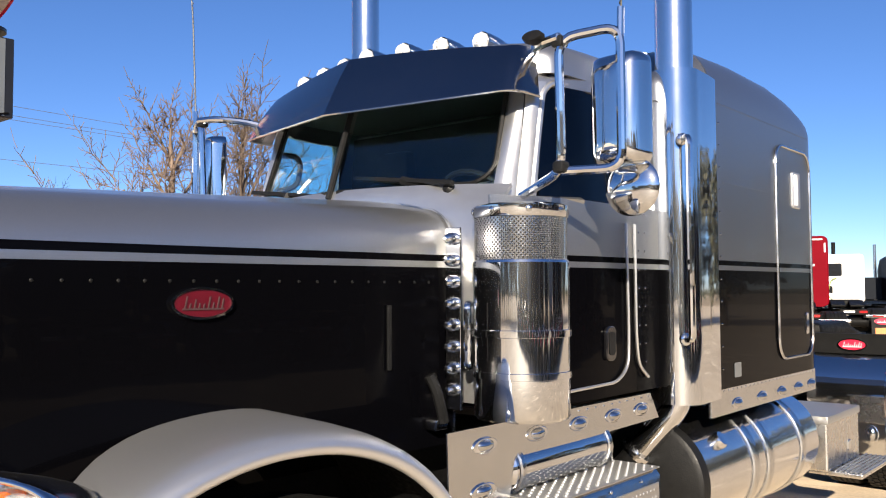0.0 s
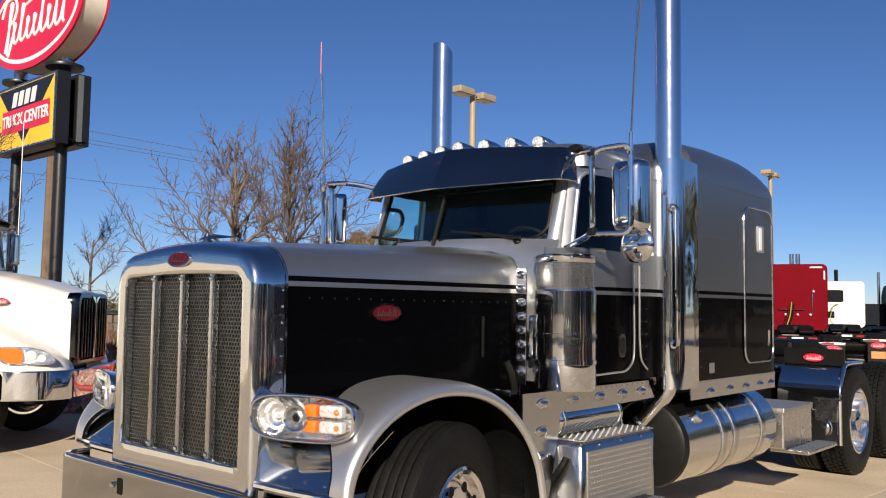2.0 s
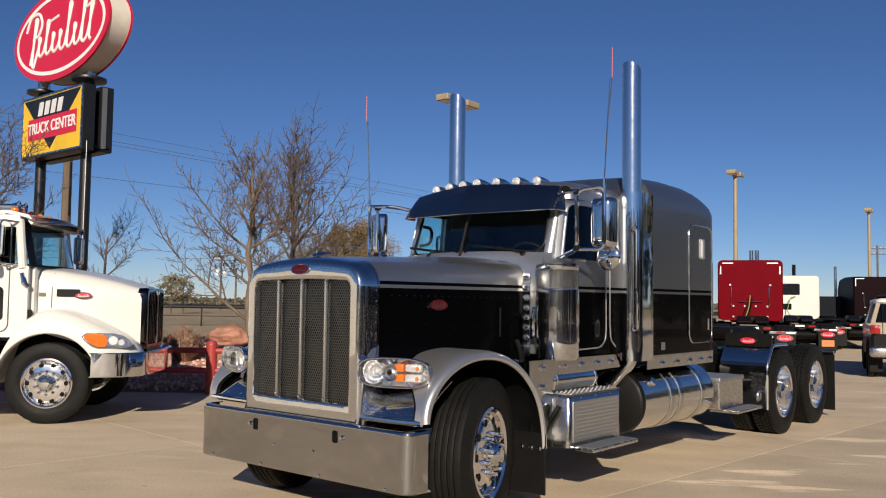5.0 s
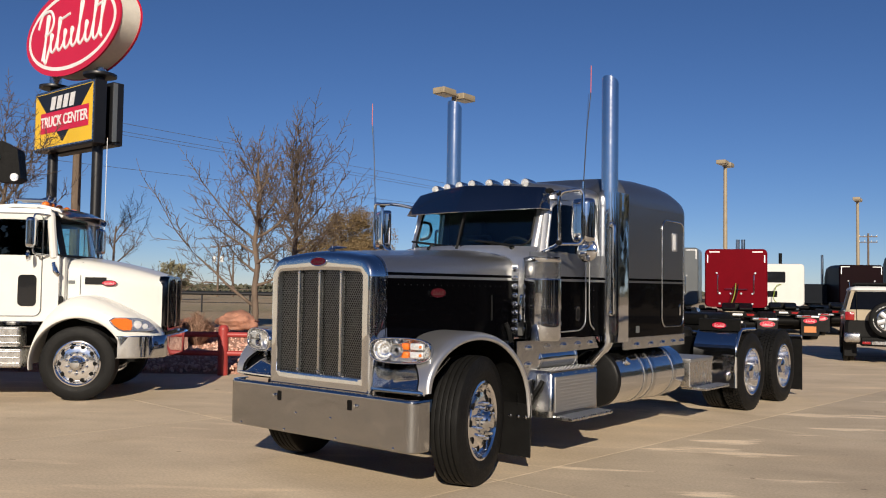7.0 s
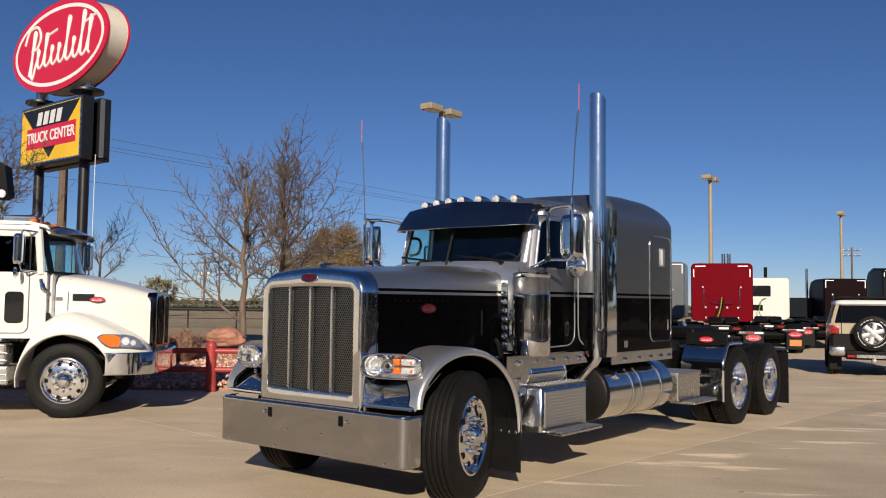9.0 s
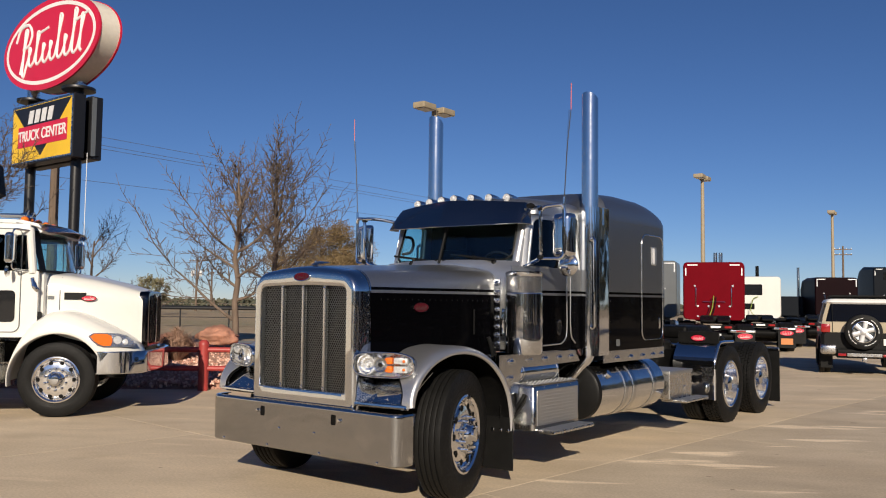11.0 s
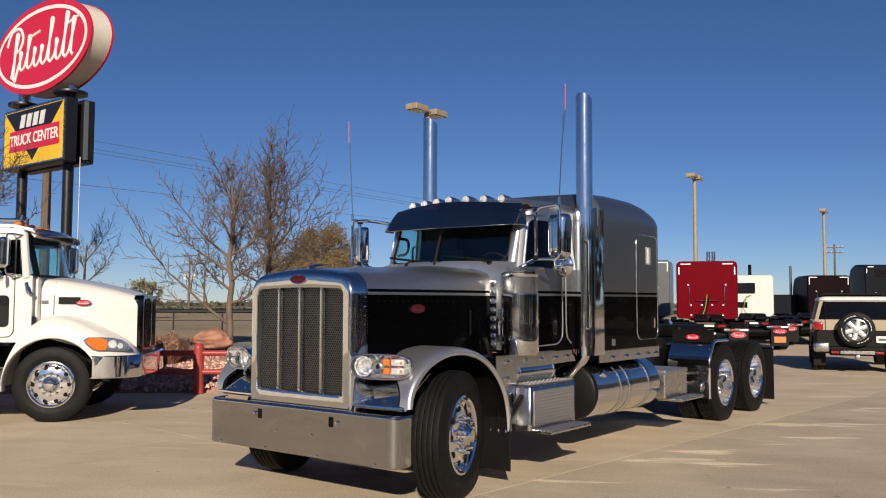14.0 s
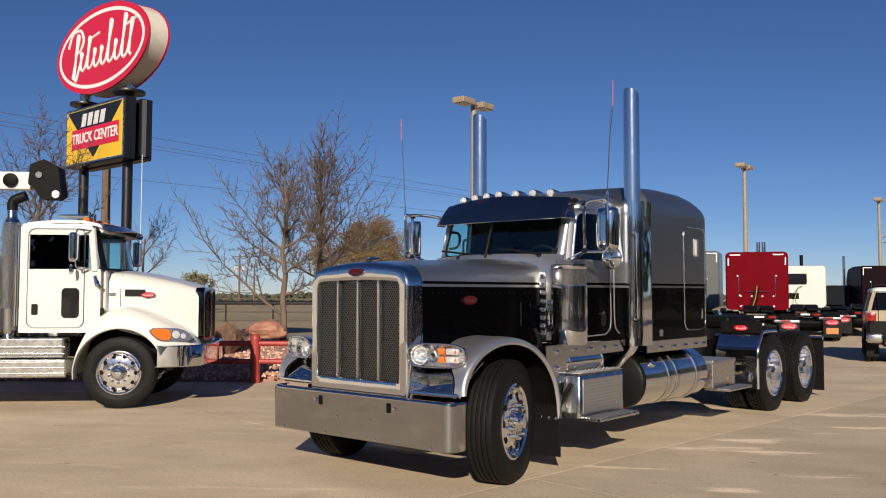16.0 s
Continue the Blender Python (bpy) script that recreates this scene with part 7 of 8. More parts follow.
for x in (0.35, 0.6):
    part("air_horn", lathe([(0.02, -0.35), (0.025, 0.0), (0.05, 0.08), (0.075, 0.11), (0.07, 0.112)], 14, "y", (CX + x, -0.72, 2.85)), CHROME, cabw)
part("dashboard", box((CX - 0.85, -0.52, 1.75), (CX + 0.85, -0.30, 2.06), 0.04), CABIN_DARK, cabw)
part("lining", box((CX - 0.95, -1.42, 1.2), (CX + 0.95, -1.40, 2.62), 0.005), CABIN_DARK, cabw)
part("headliner", box((CX - 0.90, -1.38, 2.60), (CX + 0.90, -0.48, 2.63), 0.005), CABIN_DARK, cabw)
part("cab_floor", box((CX - 0.96, -1.40, 2.032), (CX + 0.96, -0.55, 2.045), 0.003), CABIN_DARK, cabw)
for x in (-0.5, 0.5):
    part("seat", box((CX + x - 0.23, -1.35, 1.6), (CX + x + 0.23, -1.2, 2.35), 0.06), CABIN_DARK, cabw)
part("cowl", box((CX - 0.90, -0.50, 1.12), (CX + 0.90, -0.26, 2.035), 0.05), WHITE_PAINT, wt)
# running gear
for s in (1, -1):
    disc_wheel(wt, wheel_pose(CX + s * 0.99, 0, 0.52, s), R=0.52, width=0.28, rim_r=0.30, dish=0.085, hub="cap", name="front_wheel")
    disc_wheel(wt, wheel_pose(CX + s * 0.99, -4.6, 0.52, s), R=0.52, width=0.28, rim_r=0.30, dish=-0.075, hub="drive", name="rear_wheel")
    part("frame_rail", box((CX + s * 0.39, -6.4, 0.72), (CX + s * 0.47, 0.9, 0.98), 0.01), FRAME_BLACK, wt)
    fs = part("side_step", box((CX + s * 0.75, -3.4, 0.46), (CX + s * 1.12, -0.74, 0.72), 0.02), ALUMINIUM, wt, "ribbed aluminium step and tank cover")
    part("upper_step", box((CX + s * 0.75, -3.4, 0.74), (CX + s * 1.08, -0.80, 1.02), 0.02), ALUMINIUM, fs)
    for z in (0.52, 0.60, 0.68, 0.80, 0.90):
        part("rib", box((CX + s * 1.10, -3.38, z - 0.008), (CX + s * 1.126, -0.76, z + 0.008), 0.003), ALUMINIUM, fs)
part("front_axle", cyl(0.06, -0.9, 0.9, "x", (CX, 0, 0.5), 12), FRAME_BLACK, wt)
part("rear_axle", cyl(0.08, -0.9, 0.9, "x", (CX, -4.6, 0.52), 12), FRAME_BLACK, wt)
part("engine", box((CX - 0.4, -0.3, 0.6), (CX + 0.4, 0.9, 1.3), 0.05), FRAME_BLACK, wt)
# upright exhaust beside the cab
ex = part("exhaust_pipe", lathe([(0.06, 0.95), (0.07, 1.0), (0.11, 1.15), (0.115, 1.2), (0.115, 2.72), (0.09, 2.76), (0.07, 2.80), (0.07, 2.95)], 24, at=(CX + 0.86, -1.64, 0)), STAINLESS, wt, "chrome upright exhaust with a punched guard")
bm = lathe([(0.122, 1.45), (0.122, 2.70)], 32, at=(CX + 0.86, -1.64, 0))
uv_plane(bm, lambda p: (math.atan2(p.y + 1.64, p.x - CX - 0.86) * 0.12, p.z))
part("punched_guard", bm, CLEANER_MESH, ex)
part("tip", tube([(CX + 0.86, -1.64, 2.90), (CX + 0.86, -1.64, 3.05), (CX + 0.86, -1.45, 3.12)], 0.075, 14, radius=0.1), PLASTIC_BLACK, ex)
part("grab_rail", tube([(CX + 1.0, -1.50, 2.6), (CX + 1.0, -1.50, 1.2)], 0.02, 8), CHROME, ex)
part("whip_aerial", tube([(CX - 1.22, -0.30, 2.4), (CX - 1.23, -0.30, 4.1)], 0.006, 6), SIGN_WHITE, wt, "white whip aerial")
# crane and body behind the cab
part("service_body", box((CX - 1.18, -6.5, 1.05), (CX + 1.18, -1.95, 2.25), 0.03), WHITE_PAINT, wt, "white service body")
cr = part("crane_boom", box((CX - 0.08, -5.6, 3.30), (CX + 0.14, -1.66, 3.58), 0.02), WHITE_PAINT, wt, "white crane boom with a black winch head")
part("column", cyl(0.22, 2.2, 3.35, "z", (CX, -5.3, 0), 20, 0.02), WHITE_PAINT, cr)
hd = part("crane_head", slab([(-0.22, 0.26), (-0.02, 0.34), (0.20, 0.22), (0.26, -0.22), (0.18, -0.28), (-0.05, -0.28), (-0.16, -0.12), (-0.25, -0.05)], 0.30, facing((CX + 0.22, -1.42, 3.43), (1, 0, 0))), FRAME_BLACK, cr, "black crane head")
part("sheave", cyl(0.06, 0, 0.03, "x", (CX + 0.22, -1.24, 3.22), 16), ALUMINIUM, hd)
part("bolt", cyl(0.05, 0, 0.03, "x", (CX + 0.22, -1.5, 3.52), 16), GREY_PAINT, hd)
part("boom_pin", cyl(0.11, 0, 0.05, "x", (CX + 0.14, -1.95, 3.44), 20, 0.01), FRAME_BLACK, cr)


# ================= trucks parked behind =================
def parked_tractor(px, py, heading, paint, label, tail=4.4, w=2.2, top=3.25, cab_len=3.0, roof="round", stacks=(), marks=True, window=None, low=1.12, flaps=True, ell=False):
    """A tractor seen from behind: its own origin lies under the back of its cab or sleeper, its front points along +y."""
    T = thing("parked_tractor", label, "truck", Matrix.Translation((px, py, 0)) @ Matrix.Rotation(radians(heading - 90), 4, "Z"), "parked tractors")
    hw = w / 2
    r = 0.16
    def sec(y, k, dz):
        o = rrect(w * k, top - low, r, 4)
        return [Vector((a, y, low + (top - low) / 2 + b * (1 if b < 0 else 1) + (dz if b > 0 else 0))) for a, b in o]
    rows = [sec(0.0, 0.96, -0.03), sec(0.03, 0.99, -0.008), sec(0.10, 1.0, 0), sec(cab_len * 0.6, 1.0, 0.10 if roof == "tall" else 0.0), sec(cab_len * 0.85, 0.96, -0.08), sec(cab_len, 0.92, -0.5)]
    body = part("sleeper" if cab_len > 2.2 else "cab", loft(rows, loop=True, cap=True), paint, T, "", 40)
    part("hood", box((-0.72, cab_len - 0.1, 1.0), (0.72, cab_len + 1.7, 2.0), 0.14, 3), paint, T)
    part("bumper", box((-1.15, cab_len + 1.75, 0.4), (1.15, cab_len + 1.95, 0.8), 0.05), CHROME, T)
    if marks:
        for s in (1, -1):
            part("reflector_strip", box((s * (hw - 0.52), -0.012, top - 0.13), (s * (hw - (0.08 if ell else 0.16)), 0.0, top - 0.09), 0.002), STRIPE_WHITE, body)
            part("reflector_strip", box((s * (hw - 0.12), -0.012, top - 0.50), (s * (hw - 0.08), 0.004, top - (0.13 if ell else 0.22)), 0.002), STRIPE_WHITE, body)
        for s in (1, -1):
            part("grab_bar", tube([(s * 0.62, 0.0, 2.30), (s * 0.62, -0.05, 2.30), (s * 0.62, -0.05, 1.62), (s * 0.62, 0.0, 1.62)], 0.012, 6, radius=0.02), CHROME, body)
            for z in (2.36, 1.62, 1.25):
                part("work_light", lathe([(0.036, 0), (0.036, 0.03), (0, 0.045)], 12, m=facing((s * (0.66 if z > 2 else 0.56), -0.005, z), (0, -1, 0))), CLEAR_LENS, body)
        for x in (-0.18, 0.18):
            part("work_light", lathe([(0.036, 0), (0.036, 0.03), (0, 0.045)], 12, m=facing((x, -0.005, 1.62), (0, -1, 0))), CLEAR_LENS, body)
        part("hose_rack", tube([(-0.40, -0.02, 1.80), (-0.38, -0.08, 1.78), (0.38, -0.08, 1.78), (0.40, -0.02, 1.80)], 0.012, 6, radius=0.03), CHROME, body)
        for k, (c, dx) in enumerate(((HOSE_GREEN, 0.0), (PLASTIC_BLACK, 0.08), (EMBLEM_RED, -0.08))):
            part("air_hose", tube([(dx, -0.06, 2.0 - 0.05 * k), (dx - 0.05, -0.14, 1.55), (dx - 0.18, -0.20, 1.20), (dx - 0.1, -0.9, 1.12)], 0.018, 6, radius=0.2), c, body)
    if window:
        x0, x1, z0, z1 = window
        part("rear_window", slab(rrect(x1 - x0, z1 - z0, 0.06), 0.02, facing(((x0 + x1) / 2, -0.006, (z0 + z1) / 2), (0, -1, 0)), 0.004), BLACK_PAINT, body, "dark rear window")
    for x, y, h in stacks:
        part("exhaust_pipe", lathe([(0.075, 1.0), (0.075, h), (0.07, h), (0.07, h - 0.4)], 14, at=(x, y, 0)), STAINLESS if h > 3.5 else FRAME_BLACK, T)
    for s in (1, -1):
        part("frame_rail", box((s * 0.38, -tail, 0.78), (s * 0.46, cab_len + 1.6, 1.04), 0.01), FRAME_BLACK, T)
        for y in (-tail + 0.95, -tail + 2.3):
            part("drive_tyre", tyre_bm(0.52, 0.56, 0.30), RUBBER, T).matrix_basis = wheel_pose(s * 0.92, y, 0.52, s)
            part("hub", lathe([(0.30, 0.16), (0.27, 0.02), (0.14, 0.02), (0.11, 0.16), (0, 0.18)], 20), RIM_ALU, T).matrix_basis = wheel_pose(s * 0.92, y, 0.52, s)
        part("front_tyre", tyre_bm(0.52, 0.28, 0.30), RUBBER, T).matrix_basis = wheel_pose(s * 1.0, cab_len + 0.9, 0.52, s)
        part("fuel_tank", lathe([(0, 0.1), (0.28, 0.12), (0.30, 0.16), (0.30, 1.7), (0, 1.75)], 24, "y", (s * 0.85, 0, 0.68)), ALUMINIUM, T)
        if flaps:
            fl = part("mud_flap", box((s * 0.58, -tail - 0.02, 0.16), (s * 1.18, -tail, 0.80), 0.004), PLASTIC_BLACK, T)
            hg = part("flap_hanger", box((s * 0.44, -tail - 0.05, 0.80), (s * 1.20, -tail + 0.02, 0.88), 0.01), STAINLESS, T)
            part("hanger_strip", box((s * 0.62, -tail - 0.056, 0.82), (s * 0.9, -tail - 0.05, 0.87), 0.001), RED_LENS, hg)
            part("hanger_strip", box((s * 0.92, -tail - 0.056, 0.82), (s * 1.16, -tail - 0.05, 0.87), 0.001), STRIPE_WHITE, hg)
            emblem(fl, facing((s * 0.88, -tail - 0.022, 0.69), (0, -1, 0)), 0.46, 0.20, SIGN_RED)
    for y in (-tail + 0.95, -tail + 2.3):
        part("axle", box((-0.62, y - 0.16, 0.34), (0.62, y + 0.16, 0.78), 0.08), FRAME_BLACK, T)
    part("air_tank", lathe([(0, -0.55), (0.13, -0.53), (0.15, -0.48), (0.15, 0.48), (0.13, 0.53), (0, 0.55)], 16, "x", (0, -tail + 0.25, 0.66)), FRAME_BLACK, T)
    for s in (1, -1):
        part("equipment_box", box((s * 0.50, max(-tail + 3.0, -2.6), 0.42), (s * 1.08, -0.05, 0.98), 0.03), FRAME_BLACK, T)
        part("half_fender", loft([[Vector((s * x, -tail + 2.3 + 0.60 * math.cos(radians(a)), 0.52 + 0.60 * math.sin(radians(a)))) for x in (0.62, 0.9, 1.2)] for a in range(-10, 75, 12)]), FRAME_BLACK, T, "", 60)
    part("deck", box((-0.44, -tail + 2.6, 1.02), (0.44, -0.1, 1.07), 0.01), FRAME_BLACK, T)
    # shaft, springs and side blocks added in black for the shade under the chassis
    part("drive_shaft", cyl(0.09, -tail + 0.95, 0.0, "y", (0, 0, 0.60), 12), FRAME_BLACK, T)
    for s in (1, -1):
        for y in (-tail + 0.55, -tail + 1.35, -tail + 1.90, -tail + 2.70):
            part("air_spring", lathe([(0.12, 0.46), (0.16, 0.52), (0.145, 0.66), (0.165, 0.80), (0.15, 0.98), (0.0, 1.0)], 14, at=(s * 0.50, y, 0)), FRAME_BLACK, T)
        part("shade_filler", box((s * 0.46, -tail + 3.0, 0.50), (s * 0.62, -0.3, 1.0), 0.03), FRAME_BLACK, T)
    bar = part("tail_bar", box((-0.5, -tail - 0.03, 0.88), (0.5, -tail + 0.05, 1.04), 0.01), FRAME_BLACK, T)
    for x in (-0.38, 0.38):
        part("tail_light", box((x - 0.11, -tail - 0.05, 0.93), (x + 0.11, -tail - 0.03, 1.0), 0.004), RED_LENS, bar)
    part("tail_strip", box((-0.15, -tail - 0.045, 0.94), (0.15, -tail - 0.03, 1.0), 0.002), STRIPE_WHITE, bar)
    bm = box((-0.48, -tail + 1.1, 1.04), (0.48, -tail + 2.1, 1.31), 0.07)
    for x in (-0.26, 0.26):
        box((x - 0.20, -0.42, -0.035), (x + 0.20, 0.42, 0.035), 0.02, bm=bm, m=Matrix.Translation((0, -tail + 0.85, 1.20)) @ Matrix.Rotation(radians(10), 4, "X"))
    part("fifth_wheel", bm, FRAME_BLACK, T)
    return T


VIEW = 111
parked_tractor(-5.85, 25.95, VIEW, RED_PAINT, "red sleeper tractor seen from behind, hoses on its back", tail=4.2, w=2.16, top=3.24, stacks=((0.10, 2.4, 3.72), (0.30, 2.4, 3.72)))
parked_tractor(-10.35, 30.4, 108, GREY_PAINT, "grey sleeper tractor seen from behind", ell=True, tail=8.6, flaps=False, w=2.3, top=3.58, stacks=((-0.75, 2.4, 4.15), (-0.5, 2.4, 4.15)))
wtr = parked_tractor(-6.75, 33.5, 109, WHITE_PAINT, "white sleeper tractor with a dark rear window seen from behind", tail=7.2, w=2.1, top=2.95, marks=False, window=(-1.0, 0.28, 2.12, 2.60), stacks=((0.12, 2.1, 3.5),))
part("plate", box((0.68, -7.235, 0.28), (1.08, -7.222, 0.50), 0.004), LAMP_ORANGE, wtr, "orange plate on the mud flap")
part("lower_window", slab(rrect(0.6, 0.26, 0.03), 0.02, facing((-0.35, -0.006, 1.62), (0, -1, 0)), 0.004), BLACK_PAINT, wtr)
part("air_hose", tube([(0.1, -0.05, 2.05), (-0.1, -0.2, 2.0), (-0.25, -0.25, 1.4), (0.0, -0.5, 1.15)], 0.018, 6, radius=0.2), HOSE_GREEN, wtr)
parked_tractor(-5.87, 44.1, 121, MAROON_PAINT, "dark maroon sleeper tractor seen from behind", ell=True, tail=4.3, w=2.2, top=3.22, stacks=((-1.15, 2.9, 3.85),))
parked_tractor(-4.5, 52.4, 121, NAVY_PAINT, "dark navy high-roof sleeper tractor seen from behind", tail=4.3, w=2.5, top=4.05, roof="tall", window=(-0.7, 0.7, 3.3, 3.75))
parked_tractor(1.6, 56.0, 121, NAVY_PAINT, "dark navy sleeper tractor parked beside another", tail=4.3, w=2.4, top=3.9)

parked_tractor(-8.31, 45.34, 109, NAVY_PAINT, "dark navy tractor with a long bare chassis parked far back", tail=15.0, w=1.9, top=2.2, cab_len=1.8, marks=False)


# trucks in line on the other side of the yard, seen in the polished panels only
ROW = ((NAVY_PAINT, "dark navy"), (MAROON_PAINT, "dark maroon"), (NAVY_PAINT, "dark navy"), (GREY_PAINT, "grey"), (MAROON_PAINT, "dark maroon"))
for k in range(13):
    pt, lab = ROW[k % 5]
    parked_tractor(17.5, -22.0 + 3.7 * k, 12, pt, lab + " sleeper tractor in line across the yard", tail=4.0, w=2.4, top=3.4 + 0.3 * (k % 2), stacks=((1.15, 2.9, 4.0),), marks=False)


# ================= the beige off-road car =================
fj = thing("beige_suv", "beige off-road car with white roof and tailgate spare wheel", "car", Matrix.Translation((0.58, 18.74, 0)) @ Matrix.Rotation(radians(106 - 90), 4, "Z"))


def suv_sec(y, hw, z0, z1, r=0.08):
    o = rrect(hw * 2, z1 - z0, r, 4)
    return [Vector((a, y, (z0 + z1) / 2 + b)) for a, b in o]


rows = [suv_sec(-0.90, 0.90, 1.00, 1.28), suv_sec(-0.86, 0.935, 0.98, 1.30), suv_sec(0.5, 0.95, 0.96, 1.30), suv_sec(2.2, 0.95, 0.88, 1.28), suv_sec(3.3, 0.92, 0.86, 1.22), suv_sec(3.6, 0.85, 0.86, 1.10)]
bd = part("body", loft(rows, loop=True, cap=True), BEIGE_PAINT, fj, "", 40)
rows = [suv_sec(-0.93, 0.88, 0.50, 1.03), suv_sec(-0.88, 0.955, 0.46, 1.04), suv_sec(2.2, 0.955, 0.46, 0.96), suv_sec(3.55, 0.88, 0.5, 0.94)]
part("cladding", loft(rows, loop=True, cap=True), PLASTIC_BLACK, fj, "black lower cladding", 40)
rows = []
for z, y0, y1, hw in ((1.27, -0.87, 1.98, 0.92), (1.50, -0.84, 1.84, 0.86), (1.74, -0.79, 1.70, 0.79)):
    rows.append([Vector((a, (y0 + y1) / 2 + b, z)) for a, b in rrect(hw * 2, y1 - y0, 0.10, 4)])
part("cabin_glass", loft(rows, loop=True, cap=True), CAR_GLASS, fj, "dark glass cabin", 40)
roof = part("roof", loft([[Vector((a, 0.46 + b, z)) for a, b in rrect(k, 2.56 * k / 1.62, 0.14, 4)] for z, k in ((1.73, 1.60), (1.77, 1.66), (1.83, 1.60), (1.86, 1.40))], loop=True, cap=True), SIGN_WHITE, fj, "white roof", 50)
rack = part("roof_rack", box((-0.66, -0.62, 1.90), (0.66, 1.5, 1.93), 0.01), FRAME_BLACK, fj, "black roof rack")
for y in (-0.5, 0.4, 1.3):
    part("cross_bar", box((-0.70, y - 0.03, 1.85), (0.70, y + 0.03, 1.95), 0.01), FRAME_BLACK, rack)
for s in (1, -1):
    # pillars at the back corners and behind the side door
    part("corner_pillar", loft([[Vector((s * (hw + 0.008), y - 0.012, z)), Vector((s * (hw - 0.07), y - 0.030, z)), Vector((s * (hw - 0.07), y + 0.02, z)), Vector((s * (hw + 0.008), y + 0.12, z))] for z, y, hw in ((1.24, -0.86, 0.925), (1.5, -0.83, 0.865), (1.77, -0.78, 0.79))], loop=True, cap=True), BEIGE_PAINT, bd)
    part("side_pillar", tube([(s * 0.925, 0.35, 1.26), (s * 0.80, 0.30, 1.76)], 0.05, 8), BEIGE_PAINT, bd)
    part("tail_light", box((s * 0.74, -0.945, 1.03), (s * 0.95, -0.80, 1.24), 0.025), RED_LENS, bd, "red tail light")
    part("bumper_corner", box((s * 0.60, -1.04, 0.50), (s * 0.97, -0.72, 0.74), 0.06, 3), ALUMINIUM, fj)
    part("bumper_reflector", box((s * 0.40, -1.045, 0.47), (s * 0.58, -1.03, 0.53), 0.006), RED_LENS, fj)
    for y in (-0.05, 2.64):
        wh = part("wheel", tyre_bm(0.40, 0.27, 0.22), RUBBER, fj)
        wh.matrix_basis = wheel_pose(s * 0.83, y, 0.40, s)
        part("rim", lathe([(0.22, 0.10), (0.20, 0.06), (0.10, 0.08), (0.0, 0.09)], 20), RIM_ALU, wh)
    part("arch_flare", lathe([(0.46, -0.06), (0.50, -0.02), (0.50, 0.06), (0.43, 0.06)], 24), PLASTIC_BLACK, fj).matrix_basis = wheel_pose(s * 0.92, -0.05, 0.43, s)
    part("mud_flap", box((s * 0.68, -0.55, 0.14), (s * 0.96, -0.53, 0.48), 0.006), PLASTIC_BLACK, fj)
part("rear_bumper", box((-0.62, -1.03, 0.42), (0.62, -0.75, 0.64), 0.04), FRAME_BLACK, fj)
part("bumper_strip", box((-0.38, -1.045, 0.46), (0.38, -1.03, 0.54), 0.006), ALUMINIUM, fj)
part("tow_hitch", box((-0.05, -1.12, 0.34), (0.05, -0.9, 0.44), 0.01), ALUMINIUM, fj)
plate = part("plate", box((0.42, -0.965, 0.74), (0.74, -0.94, 0.90), 0.004), SIGN_WHITE, bd, "pale plate with plain bars")
part("plate_bar", box((0.47, -0.97, 0.79), (0.69, -0.964, 0.85), 0.002), GREY_PAINT, plate)
part("tailgate_seam", box((-0.70, -0.912, 0.95), (-0.685, -0.895, 1.74), 0.003), FRAME_BLACK, bd)
sp = part("spare_tyre", tyre_bm(0.42, 0.25, 0.25), RUBBER, fj, "spare wheel with a white-lettered tyre")
sp.matrix_basis = Matrix.Translation((-0.02, -1.05, 1.06)) @ Matrix.Rotation(radians(90), 4, "X")
part("rim", lathe([(0.255, 0.11), (0.245, 0.10), (0.235, 0.04), (0.22, 0.03), (0.0, 0.03)], 28), GREY_PAINT, sp)
for i in range(6):
    a = 2 * math.pi * i / 6 + 0.3
    part("spoke", box((0.03, -0.055, 0.045), (0.24, 0.055, 0.09), 0.014, m=Matrix.Rotation(a, 4, "Z")), SILVER, sp)
part("rim_edge", lathe([(0.235, 0.09), (0.25, 0.115), (0.262, 0.112)], 36), RIM_ALU, sp)
part("hub", cyl(0.08, 0.02, 0.10, "z", (0, 0, 0), 16, 0.01), SILVER, sp)
for i in range(26):
    a = 2 * math.pi * i / 26
    if i % 13 not in (5, 6, 11, 12):
        part("sidewall_bar", box((0.318, -0.030, 0.123), (0.334, 0.030, 0.1275), 0.001, 1, m=Matrix.Rotation(a, 4, "Z")), BOARD_WHITE, sp)
part("mount", cyl(0.16, -0.16, 0.0, "z", (0, 0, 0), 16), FRAME_BLACK, sp)


# ---------- ground ----------
def ground_material():
    m, nt, b = material("dry_ground")
    n1, n2, n3 = noise_node(nt, 0.05, 5), noise_node(nt, 1.2, 5), noise_node(nt, 18, 4)
    c1 = ramp(nt, n1.outputs[0], [(0.35, (0.30, 0.22, 0.13)), (0.5, (0.37, 0.28, 0.175)), (0.68, (0.29, 0.24, 0.14))])
    c2 = ramp(nt, n2.outputs[0], [(0.3, (0.75,) * 3), (0.7, (1.1,) * 3)])
    c3 = ramp(nt, n3.outputs[0], [(0.3, (0.7,) * 3), (0.7, (1.15,) * 3)])
    nt.links.new(mixrgb(nt, 1.0, mixrgb(nt, 1.0, c1.outputs[0], c2.outputs[0], "MULTIPLY"), c3.outputs[0], "MULTIPLY"), b.inputs["Base Color"])
    b.inputs["Roughness"].default_value = 0.95
    bump(nt, b, n3.outputs[0], 0.6, 0.05)
    return m


